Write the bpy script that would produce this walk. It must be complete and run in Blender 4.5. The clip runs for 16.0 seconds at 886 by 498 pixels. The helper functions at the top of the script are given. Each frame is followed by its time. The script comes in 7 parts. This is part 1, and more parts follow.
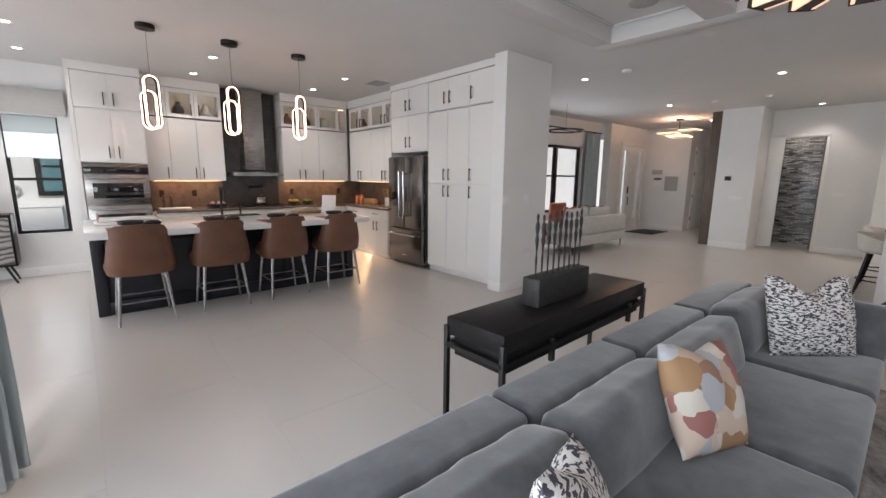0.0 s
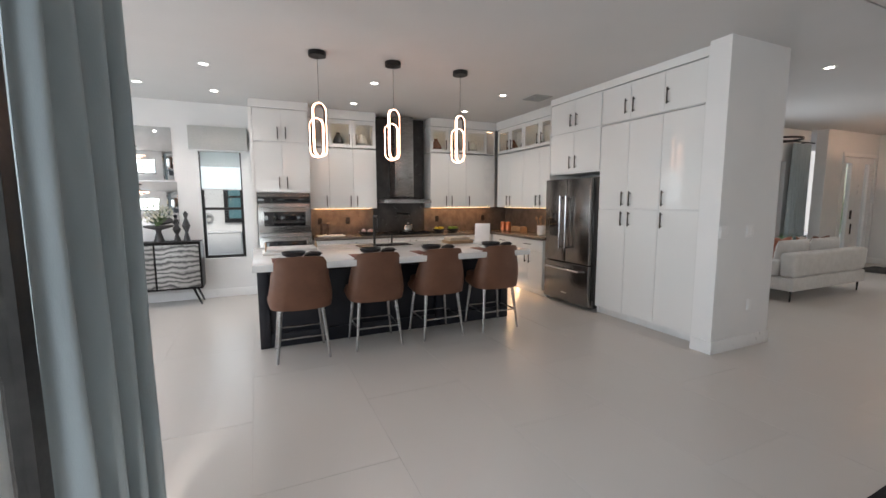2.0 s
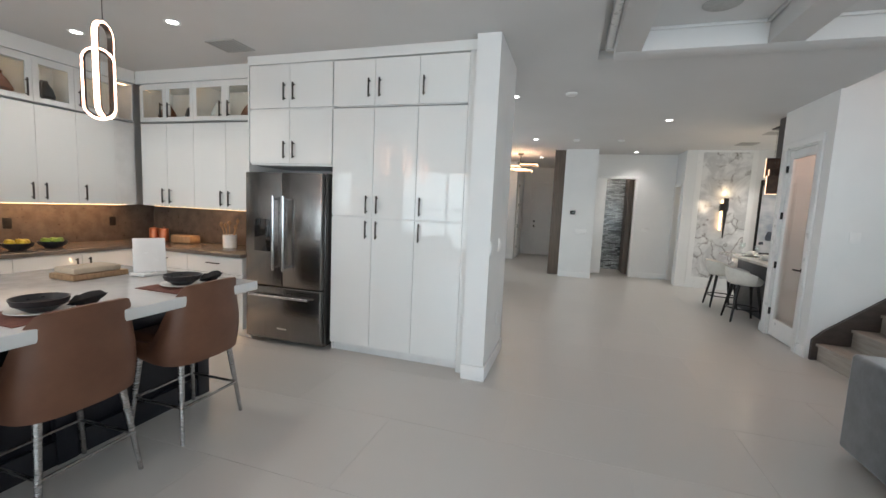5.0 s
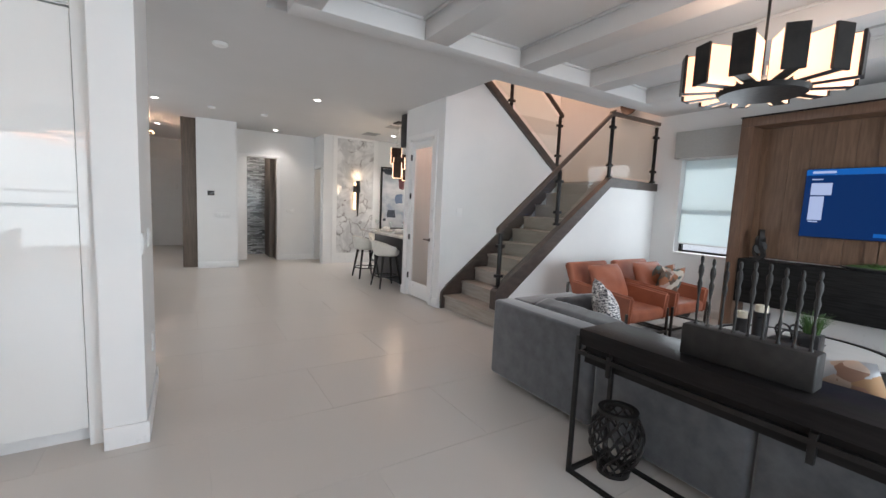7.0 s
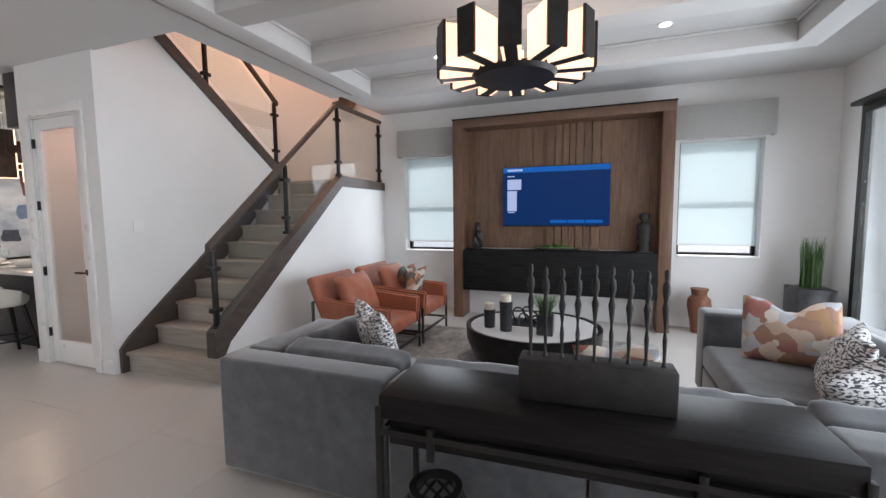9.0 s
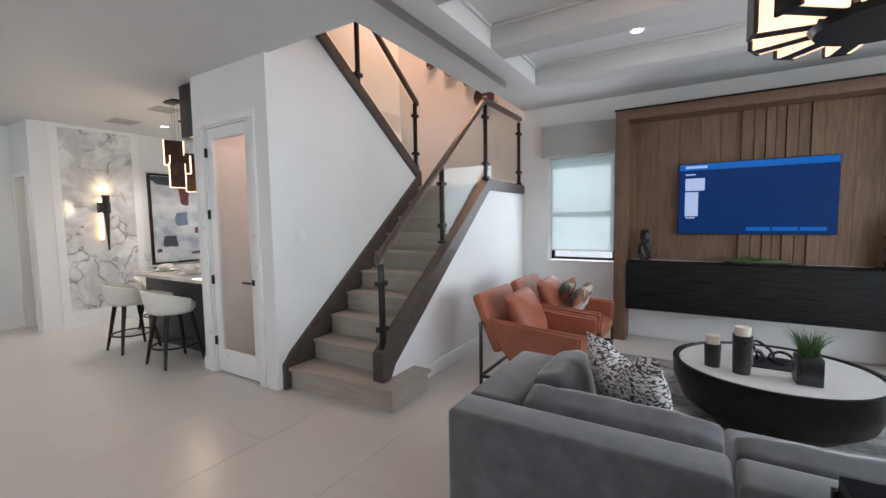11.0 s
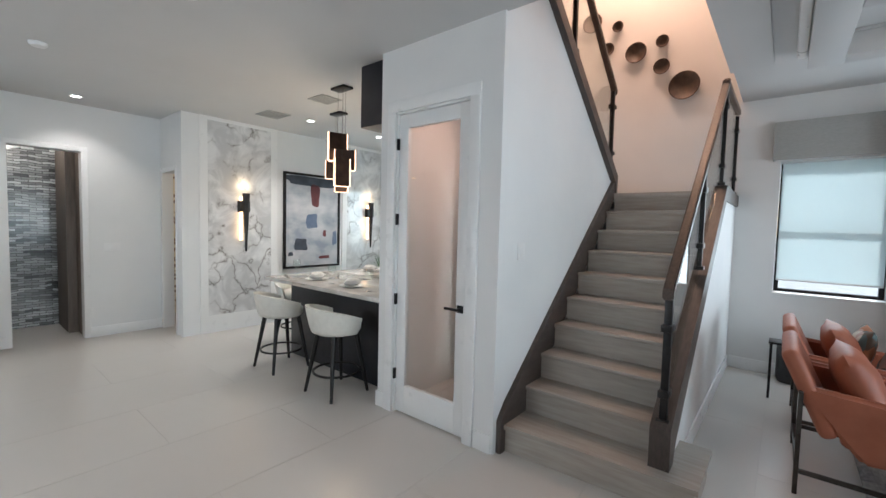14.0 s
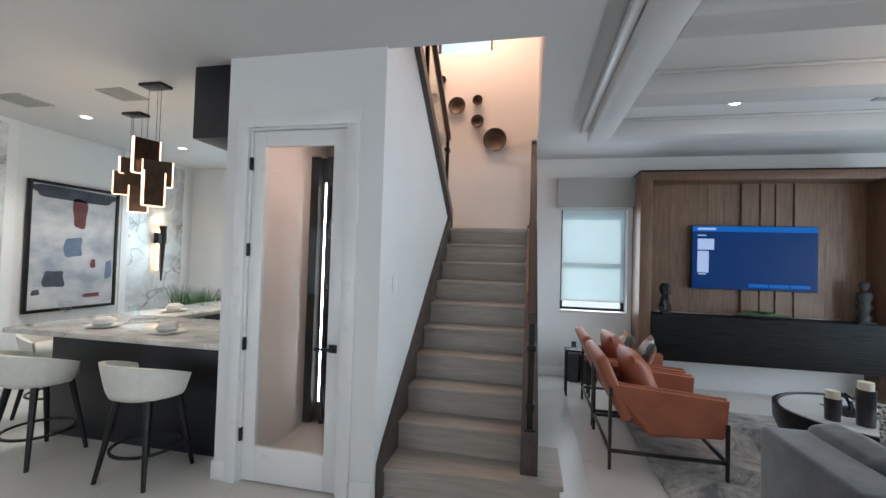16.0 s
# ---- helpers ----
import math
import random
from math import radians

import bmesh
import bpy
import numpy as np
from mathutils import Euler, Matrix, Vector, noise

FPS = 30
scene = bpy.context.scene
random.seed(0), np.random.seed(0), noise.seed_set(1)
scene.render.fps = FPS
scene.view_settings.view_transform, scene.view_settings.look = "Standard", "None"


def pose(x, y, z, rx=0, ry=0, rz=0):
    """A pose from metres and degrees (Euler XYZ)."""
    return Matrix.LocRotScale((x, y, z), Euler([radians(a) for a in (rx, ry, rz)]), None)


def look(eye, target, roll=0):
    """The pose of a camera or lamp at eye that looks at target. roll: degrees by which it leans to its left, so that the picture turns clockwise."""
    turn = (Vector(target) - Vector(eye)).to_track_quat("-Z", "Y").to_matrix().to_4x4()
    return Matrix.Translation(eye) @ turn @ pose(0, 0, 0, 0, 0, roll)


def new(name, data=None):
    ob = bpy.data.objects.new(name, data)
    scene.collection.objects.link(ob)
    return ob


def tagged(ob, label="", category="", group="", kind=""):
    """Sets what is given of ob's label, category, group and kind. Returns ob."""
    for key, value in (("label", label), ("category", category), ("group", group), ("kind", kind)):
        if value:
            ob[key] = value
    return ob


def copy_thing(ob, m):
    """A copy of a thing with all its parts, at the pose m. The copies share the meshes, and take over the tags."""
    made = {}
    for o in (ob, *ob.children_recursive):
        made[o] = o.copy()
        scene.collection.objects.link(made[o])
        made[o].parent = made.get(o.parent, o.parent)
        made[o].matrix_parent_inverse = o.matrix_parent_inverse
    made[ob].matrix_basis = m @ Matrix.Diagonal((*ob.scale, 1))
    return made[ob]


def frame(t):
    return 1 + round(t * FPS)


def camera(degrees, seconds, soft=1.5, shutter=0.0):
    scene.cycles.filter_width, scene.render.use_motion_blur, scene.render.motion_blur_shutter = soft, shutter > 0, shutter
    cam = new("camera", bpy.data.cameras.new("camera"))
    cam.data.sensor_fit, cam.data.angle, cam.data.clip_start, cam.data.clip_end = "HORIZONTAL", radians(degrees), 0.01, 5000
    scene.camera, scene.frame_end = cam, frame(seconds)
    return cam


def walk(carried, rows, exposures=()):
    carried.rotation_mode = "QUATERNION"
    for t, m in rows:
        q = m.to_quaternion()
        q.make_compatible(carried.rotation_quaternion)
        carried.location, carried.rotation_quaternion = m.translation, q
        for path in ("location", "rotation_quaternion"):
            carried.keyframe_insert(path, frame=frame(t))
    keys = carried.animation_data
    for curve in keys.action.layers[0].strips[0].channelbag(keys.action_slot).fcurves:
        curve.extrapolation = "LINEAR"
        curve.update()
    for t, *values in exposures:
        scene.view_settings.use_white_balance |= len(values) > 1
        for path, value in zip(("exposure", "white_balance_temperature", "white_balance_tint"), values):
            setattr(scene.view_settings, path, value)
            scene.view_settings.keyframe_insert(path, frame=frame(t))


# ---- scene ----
cam = camera(94.1, 16.0)
METRES, EYE, TILT, LEAN, TURN = 8.0, 1.5, 0.0, 0.0, -41.4
PATH = [
    (0, (0.057, -0.004, 1.463), (1.352, 1.482, 1.121), 0.6),
    (0.5, (0.021, 0.144, 1.464), (1.264, 1.679, 1.148), 0.6),
    (1, (-0.006, 0.372, 1.471), (1.108, 2.007, 1.178), 0.4),
    (1.5, (0.088, 0.655, 1.478), (1.023, 2.404, 1.222), 0.1),
    (2, (0.102, 0.961, 1.48), (0.912, 2.775, 1.251), -0.2),
    (2.5, (0.097, 1.29, 1.486), (1.076, 3.022, 1.284), 0.6),
    (3, (0.185, 1.589, 1.462), (1.334, 3.216, 1.275), 1.2),
    (3.2, (0.236, 1.725, 1.457), (1.452, 3.302, 1.272), 1.3),
    (5.3, (0.583, 2.936, 1.532), (2.542, 3.284, 1.32), 2.8),
    (5.5, (0.597, 3.054, 1.528), (2.577, 3.237, 1.315), 2.9),
    (6, (0.679, 3.216, 1.53), (2.657, 3.009, 1.319), 3.0),
    (6.5, (0.924, 3.227, 1.494), (2.812, 2.598, 1.289), 2.9),
    (7, (1.156, 3.199, 1.477), (2.843, 2.145, 1.265), 2.6),
    (7.5, (1.387, 3.136, 1.484), (2.776, 1.715, 1.264), 1.9),
    (8, (1.56, 2.969, 1.465), (2.585, 1.265, 1.245), 0.9),
    (8.2, (1.633, 2.868, 1.458), (2.492, 1.077, 1.232), 0.7),
    (10.3, (2.514, 2.457, 1.517), (3.155, 0.568, 1.373), -1.0),
    (10.5, (2.646, 2.434, 1.518), (3.414, 0.594, 1.37), -1.1),
    (11, (2.965, 2.455, 1.525), (4.005, 0.753, 1.375), -0.9),
    (11.5, (3.269, 2.519, 1.551), (4.538, 0.98, 1.396), -0.5),
    (12, (3.542, 2.494, 1.534), (4.982, 1.116, 1.367), 0.0),
    (12.5, (3.866, 2.418, 1.533), (5.418, 1.168, 1.366), 0.4),
    (13, (4.136, 2.438, 1.531), (5.675, 1.17, 1.374), 0.9),
    (13.5, (4.398, 2.498, 1.568), (5.838, 1.116, 1.445), 1.3),
    (14, (4.653, 2.498, 1.548), (5.926, 0.96, 1.438), 1.4),
    (14.5, (4.911, 2.522, 1.541), (5.959, 0.822, 1.439), 1.5),
    (15, (5.066, 2.592, 1.525), (5.829, 0.743, 1.494), 1.6),
    (15.5, (5.186, 2.664, 1.549), (5.728, 0.74, 1.574), 1.6),
    (16, (5.175, 2.689, 1.566), (5.581, 0.731, 1.617), 1.7),
]
EXPOSURES = [(0, -0.23, 6650, 17), (1.5, -0.25, 6600, 15), (3.0, -0.45, 6600, 14), (5.5, 0.06, 6250, 9), (8.0, 0.13, 6450, 17), (12.5, 0.19, 6150, 11), (16.0, 0.12, 5900, 8)]
walk(cam, [(t, look(eye, target, roll)) for t, eye, target, roll in PATH], EXPOSURES)

# ---- light and world ----
world = bpy.data.worlds.new("sky")
scene.world = world
world.use_nodes = True
wn = world.node_tree
sky = wn.nodes.new("ShaderNodeTexSky")
sky.sky_type, sky.sun_disc = "NISHITA", False
sky.sun_elevation, sky.sun_rotation = radians(42), radians(190)
wn.links.new(sky.outputs[0], wn.nodes["Background"].inputs[0])
wn.nodes["Background"].inputs[1].default_value = 0.15


def lamp(name, kind, m, power, color=(1, 1, 1), size=0.1, size_y=None, angle=None, blend=0.6, spread=180):
    d = bpy.data.lights.new(name, kind)
    d.energy, d.color = power, color
    if kind == "AREA":
        d.size, d.spread = size, radians(spread)
        if size_y:
            d.shape, d.size_y = "RECTANGLE", size_y
        else:
            d.shape = "DISK"
    elif kind == "SUN":
        d.angle = radians(size)
    else:
        d.shadow_soft_size = size
        if kind == "SPOT":
            d.spot_size, d.spot_blend = radians(angle or 110), blend
    ob = new(name, d)
    ob.matrix_world = m
    return ob


COOL, WARM, PEACH = (0.86, 0.95, 1.0), (1.0, 0.86, 0.72), (1.0, 0.58, 0.38)
lamp("sun", "SUN", look((-1.6, -9, 8), (0, 0, 0)), 3.2, (1, 0.96, 0.9), 8)
lamp("sky_patio_door", "AREA", look((-0.75, -0.1, 1.3), (3, -0.1, 1.0)), 125, COOL, 5.0, 2.3, spread=140)
lamp("sky_nook_window", "AREA", look((-3.75, 5.5, 1.55), (0, 5.5, 1.1)), 165, COOL, 4.6, 2.6)
lamp("sky_nook_south_window", "AREA", look((-2.15, 2.5, 1.4), (-1.6, 6, 0.9)), 45, COOL, 1.9, 1.4)
lamp("sky_bar_window", "AREA", look((9.53, -3.25, 1.6), (9.4, 0, 1.2)), 16, (0.72, 0.93, 1.0), 0.5, 1.3)
lamp("sky_kitchen_window", "AREA", look((-0.4, 8.3, 1.45), (-0.4, 5, 1.1)), 8, COOL, 0.62, 1.9)
lamp("sky_south_window", "AREA", look((4.29, -3.27, 1.6), (4.29, 0, 1.3)), 10, COOL, 0.84, 1.4)
lamp("sky_south_window_far", "AREA", look((0.5, -3.27, 1.6), (0.5, 0, 1.3)), 9, COOL, 0.84, 1.4)
lamp("sky_living_window", "AREA", look((8.2, 5.9, 1.5), (8.2, 3, 1.0)), 48, COOL, 2.4, 1.6)
lamp("stairwell_lamp", "AREA", look((6.15, -2.6, 5.5), (6.1, -2.95, 2.6)), 50, PEACH, 1.2, 0.5)


def make_nodes(name):
    m = bpy.data.materials.new(name)
    m.use_nodes = True
    nt = m.node_tree
    return m, nt, nt.nodes["Principled BSDF"], nt.links


def coords(nt, stretch=(1, 1, 1), rot=(0, 0, 0)):
    tc, mp = nt.nodes.new("ShaderNodeTexCoord"), nt.nodes.new("ShaderNodeMapping")
    mp.inputs["Scale"].default_value, mp.inputs["Rotation"].default_value = stretch, rot
    nt.links.new(tc.outputs["Object"], mp.inputs[0])
    return mp.outputs[0]


def noise_tex(nt, vec, scale, detail=4, rough=0.55, distort=0):
    n = nt.nodes.new("ShaderNodeTexNoise")
    n.inputs["Scale"].default_value, n.inputs["Detail"].default_value = scale, detail
    n.inputs["Roughness"].default_value, n.inputs["Distortion"].default_value = rough, distort
    nt.links.new(vec, n.inputs["Vector"])
    return n.outputs["Fac"]


def ramp(nt, fac, stops):
    r = nt.nodes.new("ShaderNodeValToRGB")
    e = r.color_ramp.elements
    while len(e) < len(stops):
        e.new(0.5)
    for k, (p, c) in zip(e, stops):
        k.position, k.color = p, (*c, 1)
    nt.links.new(fac, r.inputs[0])
    return r.outputs[0]


def bump(nt, fac, strength, dist=0.002):
    b = nt.nodes.new("ShaderNodeBump")
    b.inputs["Strength"].default_value, b.inputs["Distance"].default_value = strength, dist
    nt.links.new(fac, b.inputs["Height"])
    nt.links.new(b.outputs[0], nt.nodes["Principled BSDF"].inputs["Normal"])
    return b


def M(name, c1, c2=None, rough=0.5, metal=0.0, scale=6, stretch=(1, 1, 1), bscale=80, bstr=0.15, coat=0.0, sheen=0.0, lo=0.35, hi=0.65, dist=0.002, rvar=0.08, piece=0.0):
    """A painted, woven, cast or sawn surface: two tones in slow noise, fine relief, uneven gloss."""
    m, nt, p, ln = make_nodes(name)
    v = coords(nt, stretch)
    c2 = c2 or tuple(0.9 * x for x in c1)
    col = ramp(nt, noise_tex(nt, v, scale, 6), [(lo, c1), (hi, c2)])
    if piece:
        oi, h = nt.nodes.new("ShaderNodeObjectInfo"), nt.nodes.new("ShaderNodeHueSaturation")
        mr = nt.nodes.new("ShaderNodeMapRange")
        mr.inputs[3].default_value, mr.inputs[4].default_value = 1 - piece, 1 + piece
        ln.new(oi.outputs["Random"], mr.inputs[0])
        ln.new(mr.outputs[0], h.inputs["Value"])
        ln.new(col, h.inputs["Color"])
        col = h.outputs[0]
    ln.new(col, p.inputs["Base Color"])
    mr = nt.nodes.new("ShaderNodeMapRange")
    mr.inputs[3].default_value, mr.inputs[4].default_value = max(0, rough - rvar), rough + rvar
    ln.new(noise_tex(nt, v, scale * 2.7, 3), mr.inputs[0])
    ln.new(mr.outputs[0], p.inputs["Roughness"])
    p.inputs["Metallic"].default_value, p.inputs["Coat Weight"].default_value = metal, coat
    p.inputs["Coat Roughness"].default_value, p.inputs["Sheen Weight"].default_value = 0.03, sheen
    if bstr:
        bump(nt, noise_tex(nt, v, bscale, 4), bstr, dist)
    return m


def glow(name, color, strength):
    m, nt, p, ln = make_nodes(name)
    p.inputs["Base Color"].default_value = (*color, 1)
    p.inputs["Emission Color"].default_value, p.inputs["Emission Strength"].default_value = (*color, 1), strength
    return m


def glass(name, tint=(0.97, 0.99, 0.985), rough=0.0):
    """A thin pane: mostly clear, with a mirror gloss that grows at grazing angles."""
    m = bpy.data.materials.new(name)
    m.use_nodes = True
    nt = m.node_tree
    nt.nodes.clear()
    out, mix = nt.nodes.new("ShaderNodeOutputMaterial"), nt.nodes.new("ShaderNodeMixShader")
    tr, gl, fr = nt.nodes.new("ShaderNodeBsdfTransparent"), nt.nodes.new("ShaderNodeBsdfGlossy"), nt.nodes.new("ShaderNodeLayerWeight")
    tr.inputs[0].default_value, gl.inputs["Roughness"].default_value = (*tint, 1), rough
    fr.inputs[0].default_value = 0.5
    pw, ml = nt.nodes.new("ShaderNodeMath"), nt.nodes.new("ShaderNodeMath")
    pw.operation, pw.inputs[1].default_value = "POWER", 4.0
    ml.operation, ml.inputs[1].default_value, ml.inputs[2].default_value = "MULTIPLY_ADD", 0.7, 0.03
    nt.links.new(fr.outputs["Facing"], pw.inputs[0])
    nt.links.new(pw.outputs[0], ml.inputs[0])
    nt.links.new(ml.outputs[0], mix.inputs[0])
    nt.links.new(tr.outputs[0], mix.inputs[1])
    nt.links.new(gl.outputs[0], mix.inputs[2])
    nt.links.new(mix.outputs[0], out.inputs[0])
    return m


def veined(name, base, vein, scale=1.4, rough=0.12, width=0.03, cloud=(0.6, 0.62, 0.66)):
    """Polished stone with thin branching veins in soft clouds."""
    m, nt, p, ln = make_nodes(name)
    v = coords(nt)
    warp = nt.nodes.new("ShaderNodeTexNoise")
    warp.inputs["Scale"].default_value, warp.inputs["Detail"].default_value = scale * 1.3, 5
    ln.new(v, warp.inputs["Vector"])
    add = nt.nodes.new("ShaderNodeMixRGB")
    add.blend_type, add.inputs[0].default_value = "ADD", 0.9
    ln.new(v, add.inputs[1]), ln.new(warp.outputs["Color"], add.inputs[2])
    vo = nt.nodes.new("ShaderNodeTexVoronoi")
    vo.feature, vo.inputs["Scale"].default_value = "DISTANCE_TO_EDGE", scale
    ln.new(add.outputs[0], vo.inputs["Vector"])
    veins = ramp(nt, vo.outputs["Distance"], [(0.0, vein), (width, tuple(0.6 * a + 0.4 * b for a, b in zip(base, vein))), (width * 4, base)])
    clouds = ramp(nt, noise_tex(nt, v, scale * 1.2, 6, 0.6, 1.5), [(0.42, cloud), (0.62, (1, 1, 1))])
    mul = nt.nodes.new("ShaderNodeMixRGB")
    mul.blend_type, mul.inputs[0].default_value = "MULTIPLY", 0.85
    broken = nt.nodes.new("ShaderNodeMixRGB")
    broken.inputs[2].default_value = (*base, 1)
    ln.new(ramp(nt, noise_tex(nt, v, scale * 0.9, 4, 0.6, 0.8), [(0.44, (0, 0, 0)), (0.56, (1, 1, 1))]), broken.inputs[0])
    ln.new(veins, broken.inputs[1])
    ln.new(broken.outputs[0], mul.inputs[1]), ln.new(clouds, mul.inputs[2])
    ln.new(mul.outputs[0], p.inputs["Base Color"])
    p.inputs["Roughness"].default_value = rough
    return m


paint = M("wall_paint", (0.78, 0.78, 0.77), (0.74, 0.745, 0.74), 0.55, scale=1.5, bscale=220, bstr=0.06, dist=0.001)
# White paint darkened: the ceiling's weaker light is put into its colour.
ceil_paint_dimmed = M("ceiling_paint_dimmed", (0.62, 0.616, 0.61), (0.60, 0.597, 0.59), 0.8, scale=1.2, bscale=150, bstr=0.12, dist=0.001)
trim_paint = M("trim_paint", (0.82, 0.82, 0.81), (0.79, 0.79, 0.785), 0.3, scale=3, bstr=0.03)
tile_mat = M("porcelain_tile", (0.585, 0.556, 0.522), (0.565, 0.535, 0.503), 0.29, scale=0.9, bscale=60, bstr=0.02, rvar=0.015, piece=0.008, lo=0.25, hi=0.75, dist=0.0005)
grout = M("grout", (0.58, 0.555, 0.525), rough=0.5)
lacquer = M("white_lacquer", (0.78, 0.785, 0.77), (0.77, 0.775, 0.76), 0.012, scale=2, bscale=3, bstr=0.004, coat=0.15, rvar=0.004)
carcass = M("cabinet_carcass", (0.78, 0.78, 0.77), rough=0.35)
black_metal = M("black_metal", (0.018, 0.017, 0.017), (0.03, 0.028, 0.027), 0.38, 0.6, scale=14, bstr=0.05)
bronze = M("dark_bronze_pull", (0.06, 0.055, 0.05), (0.09, 0.08, 0.07), 0.3, 0.9, scale=20, bstr=0.03)
steel = M("brushed_steel", (0.42, 0.41, 0.40), (0.36, 0.355, 0.35), 0.27, 1.0, scale=3, stretch=(1, 1, 60), bscale=30, bstr=0.05)
steel_dark = M("dark_stainless", (0.27, 0.26, 0.255), (0.22, 0.215, 0.21), 0.24, 1.0, scale=3, stretch=(40, 40, 1), bscale=30, bstr=0.04)
chrome = M("chrome", (0.72, 0.73, 0.74), rough=0.12, metal=1.0, bstr=0.0, rvar=0.03)
black_glass = M("black_glass", (0.012, 0.012, 0.013), rough=0.05, coat=0.5, bstr=0.0, rvar=0.02)
navy = M("navy_black_panel", (0.007, 0.008, 0.013), (0.012, 0.013, 0.019), 0.4, scale=8, bstr=0.08)
quartz = M("white_quartz", (0.72, 0.72, 0.71), (0.66, 0.665, 0.66), 0.16, scale=4, bstr=0.0)
taupe_stone = M("taupe_quartz", (0.15, 0.125, 0.105), (0.11, 0.09, 0.08), 0.2, scale=12, bstr=0.0)
leather = M("brown_leather", (0.165, 0.073, 0.04), (0.125, 0.053, 0.03), 0.5, scale=5, bscale=260, bstr=0.25, dist=0.001)
terracotta = M("rust_leather", (0.36, 0.115, 0.06), (0.28, 0.083, 0.043), 0.55, scale=5, bscale=220, bstr=0.25, dist=0.001)
velvet = M("grey_velvet", (0.100, 0.105, 0.115), (0.046, 0.049, 0.056), 0.85, scale=9, bscale=22, bstr=0.5, sheen=0.6, lo=0.3, hi=0.7, dist=0.002)
cream = M("cream_boucle", (0.70, 0.68, 0.62), (0.65, 0.63, 0.57), 0.8, scale=20, bscale=300, bstr=0.4)
white_fabric = M("white_fabric", (0.66, 0.65, 0.63), (0.6, 0.59, 0.57), 0.9, scale=12, bscale=260, bstr=0.35)
valance_cloth = M("linen_valance", (0.44, 0.445, 0.43), (0.39, 0.395, 0.38), 0.9, scale=30, stretch=(1, 1, 4), bscale=300, bstr=0.4)
walnut = M("walnut_veneer", (0.21, 0.125, 0.077), (0.135, 0.078, 0.048), 0.42, scale=9, stretch=(6, 6, 0.45), bscale=60, bstr=0.12, piece=0.16)
walnut_dark = M("walnut_edge", (0.17, 0.095, 0.058), (0.11, 0.06, 0.038), 0.42, scale=9, stretch=(6, 6, 0.45), bscale=60, bstr=0.12)
credenza_mat = M("charcoal_oak", (0.009, 0.009, 0.009), (0.022, 0.022, 0.022), 0.6, scale=7, stretch=(0.5, 6, 9), bscale=50, bstr=0.3)
stringer_mat = M("stained_stringer", (0.055, 0.043, 0.038), (0.082, 0.063, 0.054), 0.4, scale=7, stretch=(8, 1, 3), bscale=60, bstr=0.15)
rail_mat = M("stained_handrail", (0.062, 0.043, 0.034), (0.10, 0.068, 0.052), 0.35, scale=7, stretch=(9, 1, 9), bscale=60, bstr=0.12)
oak_grey = M("grey_washed_oak", (0.41, 0.37, 0.325), (0.335, 0.297, 0.256), 0.55, scale=5, stretch=(0.7, 7, 7), bscale=45, bstr=0.3, piece=0.08)
black_wood = M("black_console_wood", (0.010, 0.009, 0.009), (0.018, 0.016, 0.016), 0.34, scale=8, stretch=(0.6, 8, 8), bscale=50, bstr=0.2)
for mt in (credenza_mat, black_wood):
    mt.node_tree.nodes["Principled BSDF"].inputs["Specular IOR Level"].default_value = 0.09
slate_block = M("slate_block", (0.036, 0.035, 0.034), (0.062, 0.06, 0.058), 0.6, scale=10, bscale=60, bstr=0.4)
figure_metal = M("dark_figure_metal", (0.013, 0.012, 0.012), (0.028, 0.026, 0.025), 0.6, 0.2, scale=18, bscale=70, bstr=0.5)
plate_metal = M("brown_bronze_plate", (0.05, 0.028, 0.02), (0.08, 0.045, 0.03), 0.35, 0.5, scale=14, bstr=0.08)
backsplash = M("stone_backsplash", (0.13, 0.105, 0.09), (0.075, 0.06, 0.052), 0.3, scale=9, bscale=30, bstr=0.3)
wood_panel = M("taupe_wood_panel", (0.15, 0.115, 0.09), (0.105, 0.08, 0.063), 0.45, scale=6, stretch=(5, 5, 0.5), bscale=50, bstr=0.15)
dark_bowl = M("carved_dark_wood", (0.05, 0.033, 0.024), (0.09, 0.058, 0.04), 0.5, scale=14, bscale=50, bstr=0.5)
clay = M("clay", (0.20, 0.085, 0.048), (0.2, 0.08, 0.045), 0.6, scale=9, bstr=0.3)
ceramic = M("white_ceramic", (0.75, 0.74, 0.72), rough=0.25, bstr=0.02)
wax = M("candle_wax", (0.72, 0.66, 0.54), rough=0.5, bstr=0.05)
dark_ceramic = M("dark_ceramic", (0.02, 0.02, 0.022), (0.035, 0.035, 0.037), 0.3, scale=10, bstr=0.1)
grass_mat = M("green_blades", (0.045, 0.11, 0.025), (0.075, 0.15, 0.04), 0.5, scale=20, bstr=0.1)
clear = glass("clear_glass")
tinted = glass("rail_glass", (0.93, 0.955, 0.945))
frost = M("frosted_pane", (0.80, 0.83, 0.83), rough=0.4, bstr=0.0)
marble = veined("calacatta_marble", (0.78, 0.78, 0.775), (0.20, 0.18, 0.165), 1.8, 0.03, 0.014, (0.66, 0.66, 0.67))
bar_top_mat = veined("veined_bar_top", (0.68, 0.66, 0.63), (0.42, 0.36, 0.32), 2.6, 0.12, 0.012, (0.75, 0.72, 0.68))
led_warm = glow("warm_led", (1.0, 0.64, 0.34), 5)
led_ring = glow("pendant_led", (1.0, 0.54, 0.36), 11)
led_blade = glow("chandelier_panel", (1.0, 0.64, 0.42), 1.15)
led_edge = glow("plate_edge_light", (1.0, 0.66, 0.42), 2.6)
led_white = glow("downlight_lens", (1.0, 0.95, 0.88), 14)
led_cove = glow("cabinet_strip", (1.0, 0.62, 0.3), 6)


